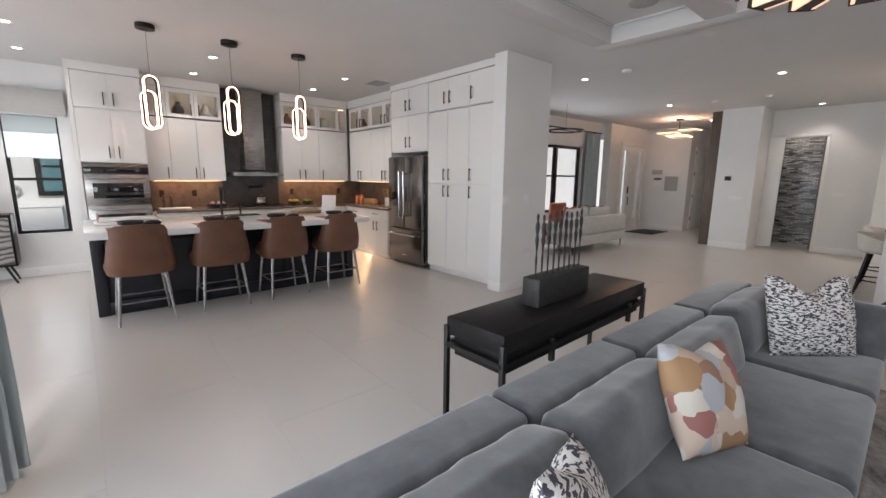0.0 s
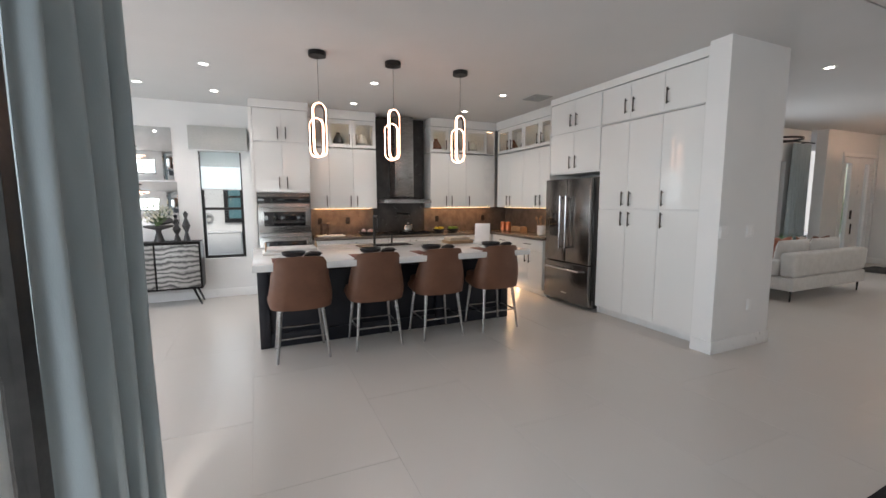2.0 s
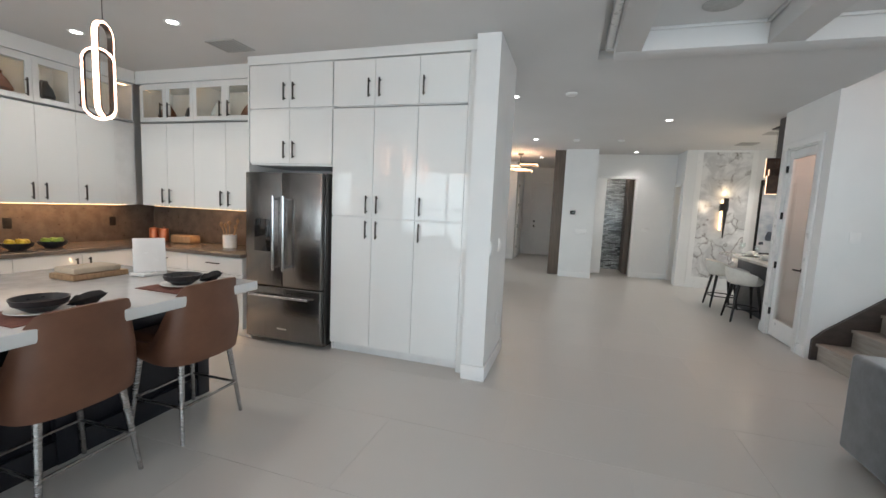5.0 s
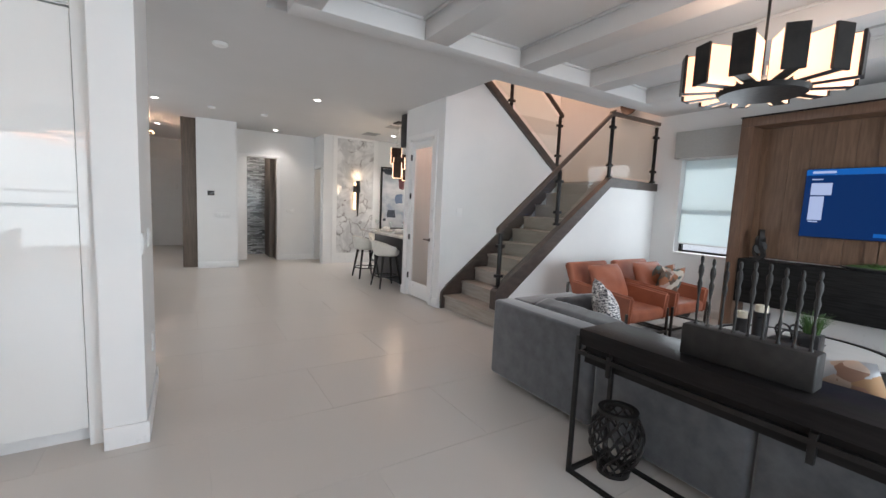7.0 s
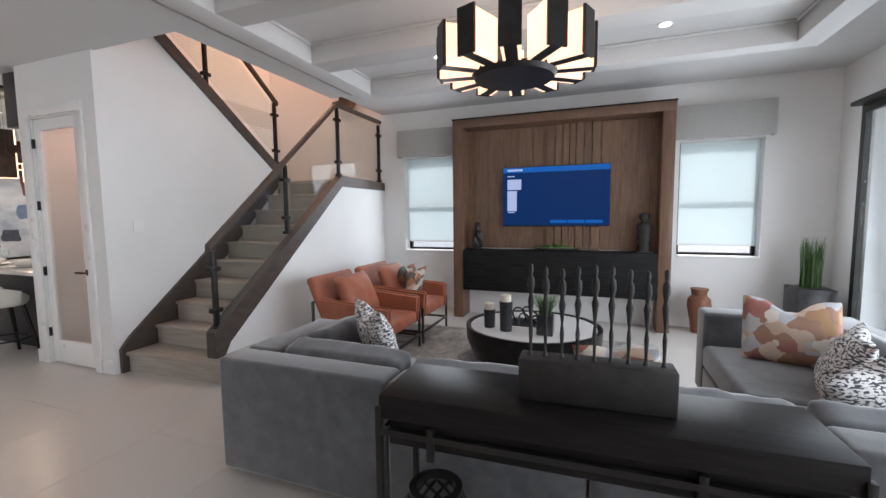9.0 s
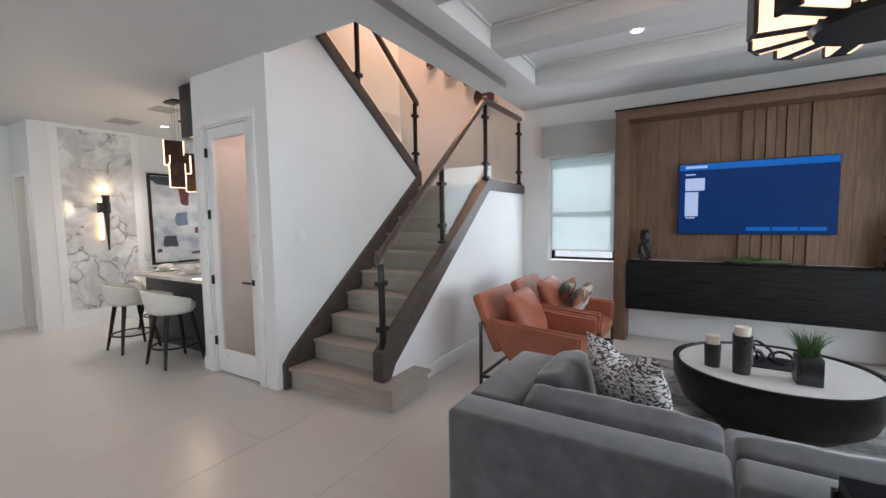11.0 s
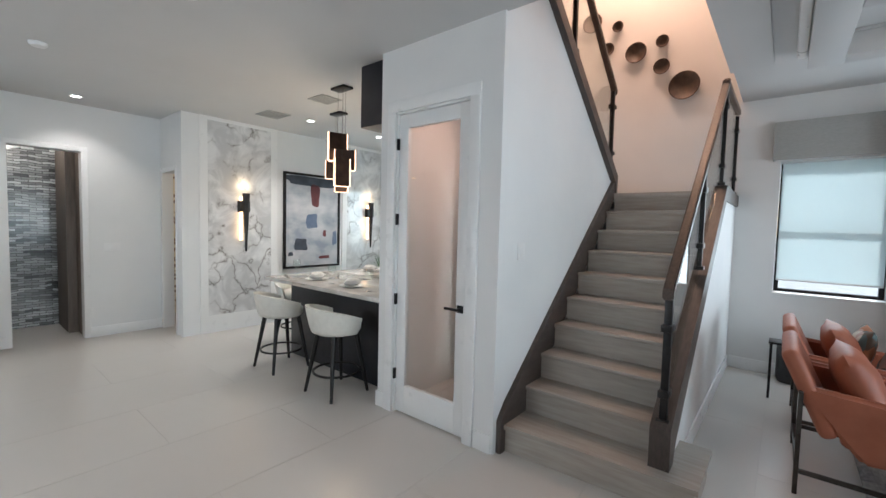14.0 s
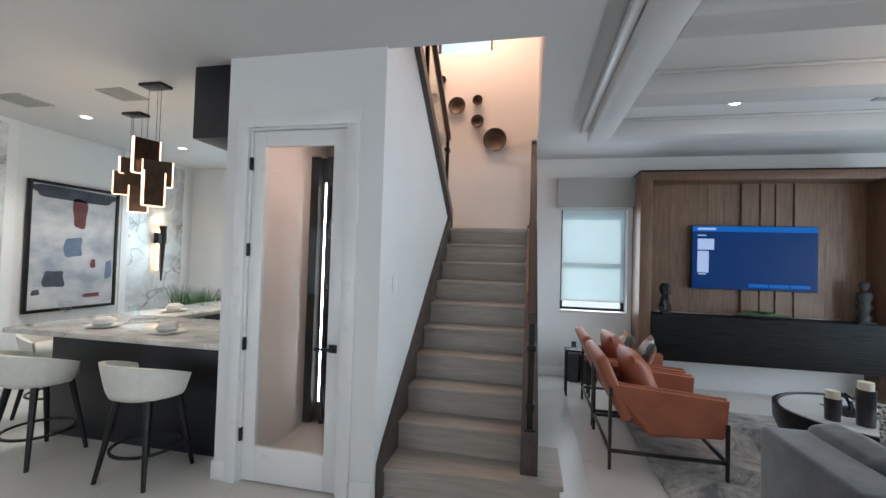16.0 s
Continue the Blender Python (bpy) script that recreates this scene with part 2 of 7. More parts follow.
# ---- building tools ----
OFF = {}


def thing(name, label, category, at=(0, 0, 0), group="", kind=""):
    e = new(name)
    e.location = at
    OFF[e.name] = Vector(at)
    return tagged(e, label, category, group, kind)


def base_of(ob):
    while ob.parent:
        ob = ob.parent
    return OFF.get(ob.name, Vector((0, 0, 0)))


def finish(name, bm, material, smooth=35):
    me = bpy.data.meshes.new(name)
    bmesh.ops.recalc_face_normals(bm, faces=bm.faces)
    bm.to_mesh(me)
    bm.free()
    me.materials.append(material)
    if smooth:
        me.polygons.foreach_set("use_smooth", [True] * len(me.polygons))
        me.set_sharp_from_angle(angle=radians(smooth))
    return me


def part(name, bm, material, parent=None, label="", smooth=35):
    """One mesh from coordinates of the place, under a thing or a part of it."""
    if parent is not None:
        bmesh.ops.translate(bm, verts=bm.verts, vec=-base_of(parent))
    ob = new(name, finish(name, bm, material, smooth))
    if parent is not None:
        ob.parent = parent
    return tagged(ob, label)


def structure(name, bm, material, label="", smooth=35, category=""):
    return tagged(new(name, finish(name, bm, material, smooth)), label, category, kind="structure")


def box(bm, a, b, bev=0.0, seg=2, m=None):
    lo, hi = Vector(map(min, a, b)), Vector(map(max, a, b))
    r = bmesh.ops.create_cube(bm, size=1.0)
    vs = r["verts"]
    for v in vs:
        v.co = Vector([(lo[i] + hi[i]) / 2 + v.co[i] * (hi[i] - lo[i]) for i in range(3)])
    if bev:
        es = {e for v in vs for e in v.link_edges}
        rb = bmesh.ops.bevel(bm, geom=list(es), offset=min(bev, 0.49 * min(hi - lo)), segments=seg, profile=0.5, affect="EDGES")
        vs = list({v for f in rb["faces"] for v in f.verts} | {v for v in vs if v.is_valid})
    if m is not None:
        bmesh.ops.transform(bm, matrix=m, verts=vs)
    return bm


def hoop_box(bm, a, b, w, axis):
    """A flat picture frame in one closed piece, w wide, between corners a and b; axis: the way it faces."""
    ax = "xyz".index(axis)
    i, j = [k for k in range(3) if k != ax]
    lo, hi = Vector(map(min, a, b)), Vector(map(max, a, b))
    ws = w if isinstance(w, tuple) else (w, w, w, w)
    vs = []
    for d in (lo[ax], hi[ax]):
        for u0, u1, v0, v1 in ((lo[i], hi[i], lo[j], hi[j]), (lo[i] + ws[0], hi[i] - ws[1], lo[j] + ws[2], hi[j] - ws[3])):
            row = []
            for u, v in ((u0, v0), (u1, v0), (u1, v1), (u0, v1)):
                c = [0, 0, 0]
                c[ax], c[i], c[j] = d, u, v
                row.append(bm.verts.new(c))
            vs.append(row)
    for p, q in ((0, 1), (2, 3), (0, 2), (1, 3)):
        for k in range(4):
            bm.faces.new((vs[p][k], vs[p][(k + 1) % 4], vs[q][(k + 1) % 4], vs[q][k]))
    return bm


def pbox(name, a, b, material, parent, bev=0.003, label="", seg=2):
    return part(name, box(bmesh.new(), a, b, bev, seg), material, parent, label)


def cyl(bm, p, q, r, r2=None, n=16):
    """A rod or cone frustum from p to q."""
    p, q = Vector(p), Vector(q)
    d = q - p
    m = Matrix.Translation((p + q) / 2) @ d.to_track_quat("Z", "Y").to_matrix().to_4x4()
    bmesh.ops.create_cone(bm, cap_ends=True, segments=n, radius1=r, radius2=r if r2 is None else r2, depth=d.length, matrix=m)
    return bm


def lathe(bm, at, prof, n=28, sx=1.0, sy=1.0):
    """Spins (radius, height) pairs round a vertical axis."""
    rings = []
    for r, z in prof:
        if r < 1e-5:
            rings.append([bm.verts.new((at[0], at[1], at[2] + z))])
        else:
            rings.append([bm.verts.new((at[0] + sx * r * math.cos(2 * math.pi * k / n), at[1] + sy * r * math.sin(2 * math.pi * k / n), at[2] + z)) for k in range(n)])
    for a, b in zip(rings, rings[1:]):
        for k in range(n):
            q = [a[k % len(a)], a[(k + 1) % len(a)], b[(k + 1) % len(b)], b[k % len(b)]]
            q = list(dict.fromkeys(q))
            if len(q) > 2:
                bm.faces.new(q)
    return bm


def shell(bm, outer, inner, nu, nv):
    """A solid sheet between two surfaces, each a function of u and v in 0..1."""
    g = [[[bm.verts.new(f(i / nu, j / nv)) for j in range(nv + 1)] for i in range(nu + 1)] for f in (outer, inner)]
    for s in g:
        for i in range(nu):
            for j in range(nv):
                bm.faces.new((s[i][j], s[i + 1][j], s[i + 1][j + 1], s[i][j + 1]))
    for i in range(nu):
        for j in (0, nv):
            bm.faces.new((g[0][i][j], g[0][i + 1][j], g[1][i + 1][j], g[1][i][j]))
    for j in range(nv):
        for i in (0, nu):
            bm.faces.new((g[0][i][j], g[0][i][j + 1], g[1][i][j + 1], g[1][i][j]))
    return bm


def pillow(bm, w, h, t, m, n=14, dent=0.0):
    """A stuffed square cushion, corners pulled out, standing in the local xz plane."""
    rows = []
    for s in (1, -1):
        rows.append([[None] * (n + 1) for _ in range(n + 1)])
    for i in range(n + 1):
        for j in range(n + 1):
            u, v = 2 * i / n - 1, 2 * j / n - 1
            edge = i in (0, n) or j in (0, n)
            d = (max(0.0, (1 - abs(u) ** 2.6) * (1 - abs(v) ** 2.6))) ** 0.5
            pinch = 1 - 0.07 * (1 - abs(u) ** 2) * abs(v) ** 3
            pinchv = 1 - 0.07 * (1 - abs(v) ** 2) * abs(u) ** 3
            zc = v * h / 2 * pinchv - dent * h * math.exp(-6 * u * u) * max(0, v) ** 2
            wr = 0.012 * noise.noise(Vector((u * 2.3 + w, v * 2.3, t * 9)))
            for k, s in enumerate((1, -1)):
                if edge and k:
                    rows[1][i][j] = rows[0][i][j]
                else:
                    rows[k][i][j] = bm.verts.new(m @ Vector((u * w / 2 * pinch, s * (t / 2) * d + wr * d, zc)))
    for k in (0, 1):
        for i in range(n):
            for j in range(n):
                q = [rows[k][i][j], rows[k][i + 1][j], rows[k][i + 1][j + 1], rows[k][i][j + 1]]
                bm.faces.new(q if k else q[::-1])
    return bm


def cut_wall(name, axis, c0, c1, a0, a1, z0, z1, holes=(), material=None, label=""):
    """A wall between c0 and c1 in thickness, from a0 to a1 in length, with holes (a0, a1, z0, z1). axis: the way it runs."""
    bm = bmesh.new()
    cuts = sorted({a0, a1, *[h[0] for h in holes], *[h[1] for h in holes]})
    for p, q in zip(cuts, cuts[1:]):
        if q - p < 1e-6:
            continue
        gaps = sorted([(h[2], h[3]) for h in holes if h[0] < (p + q) / 2 < h[1]])
        z = z0
        for g0, g1 in gaps + [(z1, z1)]:
            if g0 - z > 1e-4:
                a, b = ((p, c0, z), (q, c1, g0)) if axis == "x" else ((c0, p, z), (c1, q, g0))
                box(bm, a, b)
            z = g1
    return structure(name, bm, material or paint, label)


def place(ob, x, y, z=0.0, rz=0.0):
    ob.location, ob.rotation_euler = (x, y, z), (0, 0, radians(rz))
    OFF[ob.name] = Vector((x, y, z))
    return ob


# ---- the house ----
H, UP = 2.95, 3.03
SOUTH, NORTH, WEST = -3.3, 8.2, -0.62

base = structure("floor", box(bmesh.new(), (-3.6, -3.6, -0.12), (15.6, 8.6, -0.002)), grout, "grey grout bed under large pale porcelain floor tiles")

cut_wall("wall_south", "x", SOUTH - 0.25, SOUTH, WEST - 0.2, 7.4, 0, 5.7, [(0.07, 0.95, 0.905, 2.33), (3.86, 4.73, 0.905, 2.33), (5.76, 6.6, 4.66, 5.5)], label="smooth white painted wall with two shaded windows")
cut_wall("wall_west", "y", WEST - 0.2, WEST, SOUTH, 2.6, 0, 3.2, [(-2.7, 2.38, 0.0, 2.5)], label="white painted wall around the wide patio door opening")
cut_wall("wall_nook_south", "x", 2.6, 2.8, -3.4, WEST, 0, 3.2, [(-3.15, -1.15, 0.6, 2.15)], label="white painted return wall with a two light window")
cut_wall("wall_nook_west", "y", -3.6, -3.4, 2.6, 8.45, 0, 3.0, [(3.4, 7.6, 0.3, 2.5)], label="white painted wall with a broad window beside the dining nook")
cut_wall("wall_north", "x", NORTH, NORTH + 0.25, -3.6, 4.95, 0, 3.0, [(-0.68, -0.1, 0.61, 2.25)], label="white painted kitchen wall with a narrow black framed window")
cut_wall("wall_pantry_back", "y", 4.75, 4.92, 3.62, 8.2, 0, 2.95, label="white painted wall behind the tall kitchen cabinets")
cut_wall("wall_pantry_end", "x", 3.42, 3.62, 4.02, 4.92, 0, 2.95, label="white painted wall end beside the pantry cabinets")
cut_wall("wall_living_north", "x", 6.0, 6.2, 4.95, 11.0, 0, 3.0, [(6.9, 10.14, 0.62, 2.28)], label="white painted living room wall with a wide black window")
cut_wall("wall_front_door", "x", 5.7, 5.9, 11.0, 13.4, 0, 3.0, [(11.72, 13.08, 0.0, 2.42)], label="white painted entry wall around the front door")
cut_wall("wall_entry_east", "y", 13.2, 13.4, 4.45, 5.7, 0, 3.0, label="white painted entry wall with paper notices")
cut_wall("wall_hall_north", "x", 4.45, 4.6, 13.4, 15.2, 0, 3.0, label="white painted hall wall")
cut_wall("wall_hall_east", "y", 15.0, 15.2, 2.9, 4.45, 0, 3.0, label="white painted wall at the end of the hall")
cut_wall("wall_hall_south", "x", 3.0, 3.12, 11.65, 15.0, 0, 3.0, label="white painted hall side wall")
cut_wall("wall_thermostat", "y", 10.62, 10.8, 2.31, 3.02, 0, 2.95, label="white painted wall with a thermostat and switches")
cut_wall("wall_thermostat_side", "x", 2.31, 2.43, 10.8, 11.5, 0, 2.95, label="white painted side wall by the powder room")
structure("column_wood_clad", box(bmesh.new(), (10.80, 3.02, 0), (11.65, 3.27, 2.95), 0.004), wood_panel, "taupe wood clad wall end beside the entry hall", category="wall cladding")
cut_wall("wall_powder", "y", 11.5, 11.65, 0.53, 3.0, 0, 2.95, [(1.39, 2.2, 0.0, 2.37)], label="white painted wall around the powder room opening")
cut_wall("wall_doorway_side", "x", 0.40, 0.53, 10.88, 11.5, 0, 2.95, [(10.91, 11.42, 0.0, 2.2)], label="white painted wall with a doorway to a papered room")
cut_wall("wall_bar_east", "y", 10.70, 10.88, -3.2, 0.53, 0, 2.95, label="white painted bar wall framing marble panels")
cut_wall("wall_bar_south", "x", -3.4, -3.2, 7.4, 10.88, 0, 2.95, [(9.25, 9.82, 0.9, 2.3)], label="white painted wall behind the bar")

# ---- stairs' walls and the ceilings ----
def prism(name, pts, x0, x1, material, label="", parent=None, bev=0.0):
    """A plate that stands in the yz plane, between x0 and x1."""
    bm = bmesh.new()
    a, b = [bm.verts.new((x0, y, z)) for y, z in pts], [bm.verts.new((x1, y, z)) for y, z in pts]
    bm.faces.new(a), bm.faces.new(b[::-1])
    for i in range(len(pts)):
        j = (i + 1) % len(pts)
        bm.faces.new((a[i], a[j], b[j], b[i]))
    if bev:
        bmesh.ops.bevel(bm, geom=list(bm.edges), offset=bev, segments=2, affect="EDGES")
    return part(name, bm, material, parent, label) if parent is not None else structure(name, bm, material, label)


RISE, RUN, LAND = 0.194, 0.228, 1.94
prism("wall_stair_between", [(0.16, 0), (-2.06, 0), (-2.06, 2.08), (0.16, 3.74)], 6.11, 6.21, paint, "white painted wall between the two stair flights")
prism("wall_stair_low", [(-0.14, 0), (-3.3, 0), (-3.3, 1.87), (-2.1, 1.87), (-0.14, 0.21)], 5.11, 5.17, paint, "white painted wall under the open stair")
cut_wall("wall_wine_door", "x", 0.04, 0.16, 6.21, 7.28, 0, 2.95, [(6.36, 7.10, 0, 2.445)], label="white painted wall around the tall glass door")
cut_wall("wall_bar_end", "y", 7.2, 7.28, -3.2, 0.04, 0, 2.95, label="white painted wall between wine room and bar")
cut_wall("wall_stairwell_east", "y", 7.3, 7.4, -3.3, 2.3, 3.25, 5.7, label="wall of the upper stairwell")
cut_wall("wall_stairwell_west", "y", 5.02, 5.1, -3.3, 2.3, 3.25, 5.7, label="white wall above the great room ceiling")
cut_wall("wall_stairwell_north", "x", 2.2, 2.3, 5.02, 7.4, 3.25, 5.7, label="wall of the upper hall")
structure("ceiling_upper", box(bmesh.new(), (5.0, -3.6, 5.6), (7.5, 2.4, 5.72)), ceil_paint_dimmed, "white ceiling over the stairwell")
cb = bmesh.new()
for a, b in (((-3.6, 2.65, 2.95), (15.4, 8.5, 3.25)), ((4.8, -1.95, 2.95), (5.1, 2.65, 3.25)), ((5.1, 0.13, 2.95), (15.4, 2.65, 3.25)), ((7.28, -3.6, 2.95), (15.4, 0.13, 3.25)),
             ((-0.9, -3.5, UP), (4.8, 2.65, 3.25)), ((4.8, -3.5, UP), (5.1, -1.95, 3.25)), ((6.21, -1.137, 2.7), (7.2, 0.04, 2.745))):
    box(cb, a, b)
structure("ceiling", cb, ceil_paint_dimmed, "smooth white ceiling with a raised centre over the great room")
beams = thing("coffer_grid", "white painted hanging coffer beams under the raised ceiling", "ceiling beams", (2.4, 0.3, UP), kind="structure")
bands = [(2.33, 2.53), (1.23, 1.46), (0.16, 0.39), (-0.90, -0.64), (-1.89, -1.70)]
for y0, y1 in bands:
    pbox("beam", (0.39, y0, 2.855), (4.38, y1, UP), ceil_paint_dimmed, beams, 0.004)
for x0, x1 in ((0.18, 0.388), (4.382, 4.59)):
    pbox("end_beam", (x0, -1.89, 2.855), (x1, 2.53, UP), ceil_paint_dimmed, beams, 0.004)
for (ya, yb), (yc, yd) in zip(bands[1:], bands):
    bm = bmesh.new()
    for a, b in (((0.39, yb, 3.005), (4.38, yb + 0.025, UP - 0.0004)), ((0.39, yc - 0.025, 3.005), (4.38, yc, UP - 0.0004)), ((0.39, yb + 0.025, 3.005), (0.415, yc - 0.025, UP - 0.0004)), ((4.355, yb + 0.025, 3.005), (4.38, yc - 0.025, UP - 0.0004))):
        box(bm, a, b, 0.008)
    part("crown_moulding", bm, ceil_paint_dimmed, beams)
bm = bmesh.new()
for a, b in (((4.592, -1.95, 2.96), (4.66, 2.60, UP - 0.0004)), ((0.11, -1.95, 2.96), (0.178, 2.60, UP - 0.0004)), ((0.18, 2.532, 2.96), (4.59, 2.60, UP - 0.0004)), ((0.18, -1.95, 2.96), (4.59, -1.892, UP - 0.0004))):
    box(bm, a, b, 0.02)
part("outer_crown", bm, trim_paint, beams)

# ---- baseboards ----
bb = bmesh.new()
T = 0.014
for a, b in (((4.022, 3.42 - T, 0), (4.92 + T, 3.42, 0.13)), ((4.02 - T, 3.42 - T, 0), (4.02, 3.62, 0.13)), ((4.92, 3.42, 0), (4.92 + T, 6.0, 0.13)),
             ((WEST, SOUTH, 0), (1.05, SOUTH + T, 0.13)), ((3.82, SOUTH, 0), (5.1, SOUTH + T, 0.13)), ((5.11 - T, -3.3, 0), (5.11, -0.5, 0.13)),
             ((7.19, 0.16, 0), (7.28 + T, 0.16 + T, 0.13)), ((6.125, 0.16, 0), (6.27, 0.16 + T, 0.13)), ((7.28, -0.2, 0), (7.28 + T, 0.16, 0.13)),
             ((10.62 - T, 2.31 - T, 0), (10.62, 3.02, 0.13)), ((10.62, 2.31 - T, 0), (11.5, 2.31, 0.13)), ((11.5 - T, 0.53, 0), (11.5, 1.33, 0.13)),
             ((11.42, 0.53, 0), (11.486, 0.53 + T, 0.13)), ((-3.4, NORTH - T, 0), (0.08, NORTH, 0.13)), ((13.2 - T, 4.45, 0), (13.2, 5.7, 0.13)),
             ((4.96, 6.0 - T, 0), (11.0, 6.0, 0.13)), ((10.70 - T, -3.2, 0), (10.70, -3.0, 0.13))):
    box(bb, a, b, 0.003)
structure("baseboard", bb, trim_paint, "white painted baseboards along the walls")


# ---- windows and doors ----
def window_frame_y(name, x0, x1, z0, z1, y, out, bar, label, frame_w=0.04):
    w = thing(name, label, "window", ((x0 + x1) / 2, y, z0), kind="structure")
    bm = bmesh.new()
    hoop_box(bm, (x0, y, z0), (x1, y + out, z1), frame_w, "y")
    part("window_frame", bm, black_metal, w)
    if bar:
        pbox("meeting_rail", (x0 + frame_w, y + 0.002, bar - 0.02), (x1 - frame_w, y + out - 0.002, bar + 0.02), black_metal, w)
    g = pbox("pane", (x0 + frame_w, y + out / 2 - 0.003, z0 + frame_w), (x1 - frame_w, y + out / 2 + 0.003, z1 - frame_w), clear, w, 0)
    g.visible_shadow = False
    return w


shade_mat, snt, sp, sl = make_nodes("roller_shade_cloth")
sp.inputs["Base Color"].default_value, sp.inputs["Roughness"].default_value = (0.82, 0.86, 0.86, 1), 0.9
stl, smx = snt.nodes.new("ShaderNodeBsdfTranslucent"), snt.nodes.new("ShaderNodeMixShader")
stl.inputs[0].default_value, smx.inputs[0].default_value = (0.86, 0.95, 0.96, 1), 0.6
sl.new(sp.outputs[0], smx.inputs[1]), sl.new(stl.outputs[0], smx.inputs[2])
sl.new(smx.outputs[0], snt.nodes["Material Output"].inputs[0])
bump(snt, noise_tex(snt, coords(snt, (1, 1, 3)), 300, 2), 0.15, 0.001)

def valance(parent, x0, x1, back, front, z0, z1):
    """A padded cloth pelmet: face board, two returns and a top board."""
    d = 0.02 if front > back else -0.02
    pbox("face_board", (x0, front - d, z0), (x1, front, z1), valance_cloth, parent, 0.006)
    for a, b in ((x0 + 0.001, x0 + 0.02), (x1 - 0.02, x1 - 0.001)):
        pbox("return_board", (a, back, z0 + 0.001), (b, front - d, z1 - 0.001), valance_cloth, parent, 0.003)
    pbox("top_board", (x0 + 0.021, back, z1 - 0.022), (x1 - 0.021, front - d, z1 - 0.002), valance_cloth, parent, 0.003)


for n, (x0, x1) in enumerate(((0.07, 0.95), (3.86, 4.73))):
    window_frame_y("window", x0 + 0.003, x1 - 0.003, 0.908, 2.327, SOUTH - 0.2, 0.05, 1.62, "black framed single hung window behind a roller shade")
    s = thing("roller_shade", "white translucent roller shade pulled nearly down inside the window", "roller shade", ((x0 + x1) / 2, SOUTH - 0.08, 0.99), "shades of the great room windows")
    pbox("shade_cloth", (x0 + 0.02, SOUTH - 0.085, 1.062), (x1 - 0.02, SOUTH - 0.083, 2.32), shade_mat, s, 0)
    pbox("bottom_bar", (x0 + 0.02, SOUTH - 0.092, 1.042), (x1 - 0.02, SOUTH - 0.076, 1.061), trim_paint, s, 0.004)
    v = thing("window_valance", "grey linen box valance mounted over the window", "valance", ((x0 + x1) / 2, SOUTH, 2.33), "valances over the windows")
    valance(v, x0 - 0.07, x1 + 0.07, SOUTH, SOUTH + 0.11, 2.34, 2.74)
    structure("window_sill", box(bmesh.new(), (x0 + 0.002, SOUTH - 0.15, 0.895), (x1 - 0.002, SOUTH + 0.02, 0.918), 0.004), trim_paint, "white window sill")
window_frame_y("window_kitchen", -0.677, -0.103, 0.613, 2.247, NORTH + 0.08, 0.05, 1.38, "narrow black framed window with a half lowered shade")
s = thing("roller_shade", "white roller shade lowered a third of the kitchen window", "roller shade", (-0.39, NORTH + 0.04, 1.68))
pbox("shade_cloth", (-0.66, NORTH + 0.04, 1.69), (-0.12, NORTH + 0.043, 2.24), shade_mat, s, 0)
pbox("bottom_bar", (-0.66, NORTH + 0.03, 1.67), (-0.12, NORTH + 0.05, 1.689), trim_paint, s, 0.004)
v = thing("window_valance", "grey linen box valance mounted over the window", "valance", (-0.39, NORTH, 2.25), "valances over the windows")
valance(v, -0.78, 0.0, NORTH, NORTH - 0.11, 2.26, 2.60)
window_frame_y("window_living", 6.903, 10.137, 0.623, 2.277, 6.08, 0.06, 1.53, "wide black framed living room window", 0.06)
pbox("mullion", (9.0, 6.06, 0.684), (9.1, 6.15, 2.216), black_metal, bpy.data.objects["window_living"], 0.003)
nw_ = thing("window_nook", "broad black framed nook window with three clear lights", "window", (-3.5, 5.5, 0.3), kind="structure")
part("window_frame", hoop_box(bmesh.new(), (-3.53, 3.403, 0.303), (-3.47, 7.597, 2.497), 0.06, "x"), black_metal, nw_)
for y in (4.80, 6.20):
    pbox("mullion", (-3.525, y - 0.03, 0.364), (-3.475, y + 0.03, 2.436), black_metal, nw_, 0.003)
for ya, yb in ((3.464, 4.769), (4.831, 6.169), (6.231, 7.536)):
    pbox("meeting_rail", (-3.523, ya, 1.38), (-3.477, yb, 1.42), black_metal, nw_, 0.002)
nsw = window_frame_y("window_nook_south", -3.147, -1.153, 0.603, 2.147, 2.66, 0.05, None, "black framed two light window behind the dining table")
pbox("mullion", (-2.18, 2.662, 0.645), (-2.12, 2.708, 2.105), black_metal, nsw, 0.002)
window_frame_y("window_bar", 9.253, 9.817, 0.903, 2.297, -3.36, 0.05, 1.6, "black framed window behind the bar")
s = thing("roller_shade", "white translucent roller shade lowered inside the bar window", "roller shade", (9.53, -3.27, 1.0))
pbox("shade_cloth", (9.27, -3.275, 1.0), (9.80, -3.273, 2.29), shade_mat, s, 0)
pbox("bottom_bar", (9.27, -3.282, 0.98), (9.80, -3.266, 0.999), trim_paint, s, 0.004)
wd = thing("patio_door", "black aluminium sliding patio door with tall clear panes", "sliding door", (WEST - 0.1, 0, 0), kind="structure")
for y0, y1, x in ((-2.68, -0.98, -0.53), (-1.04, 0.70, -0.47), (0.64, 2.35, -0.47)):
    p_ = part("sliding_panel", hoop_box(bmesh.new(), (x - 0.025, y0, 0.02), (x + 0.025, y1, 2.48), 0.07, "x"), black_metal, wd)
    g = pbox("pane", (x - 0.004, y0 + 0.07, 0.09), (x + 0.004, y1 - 0.07, 2.41), clear, p_, 0)
    g.visible_shadow = False
pbox("track", (-0.58, -2.7, 0.0), (-0.42, 2.38, 0.018), black_metal, wd, 0.002)
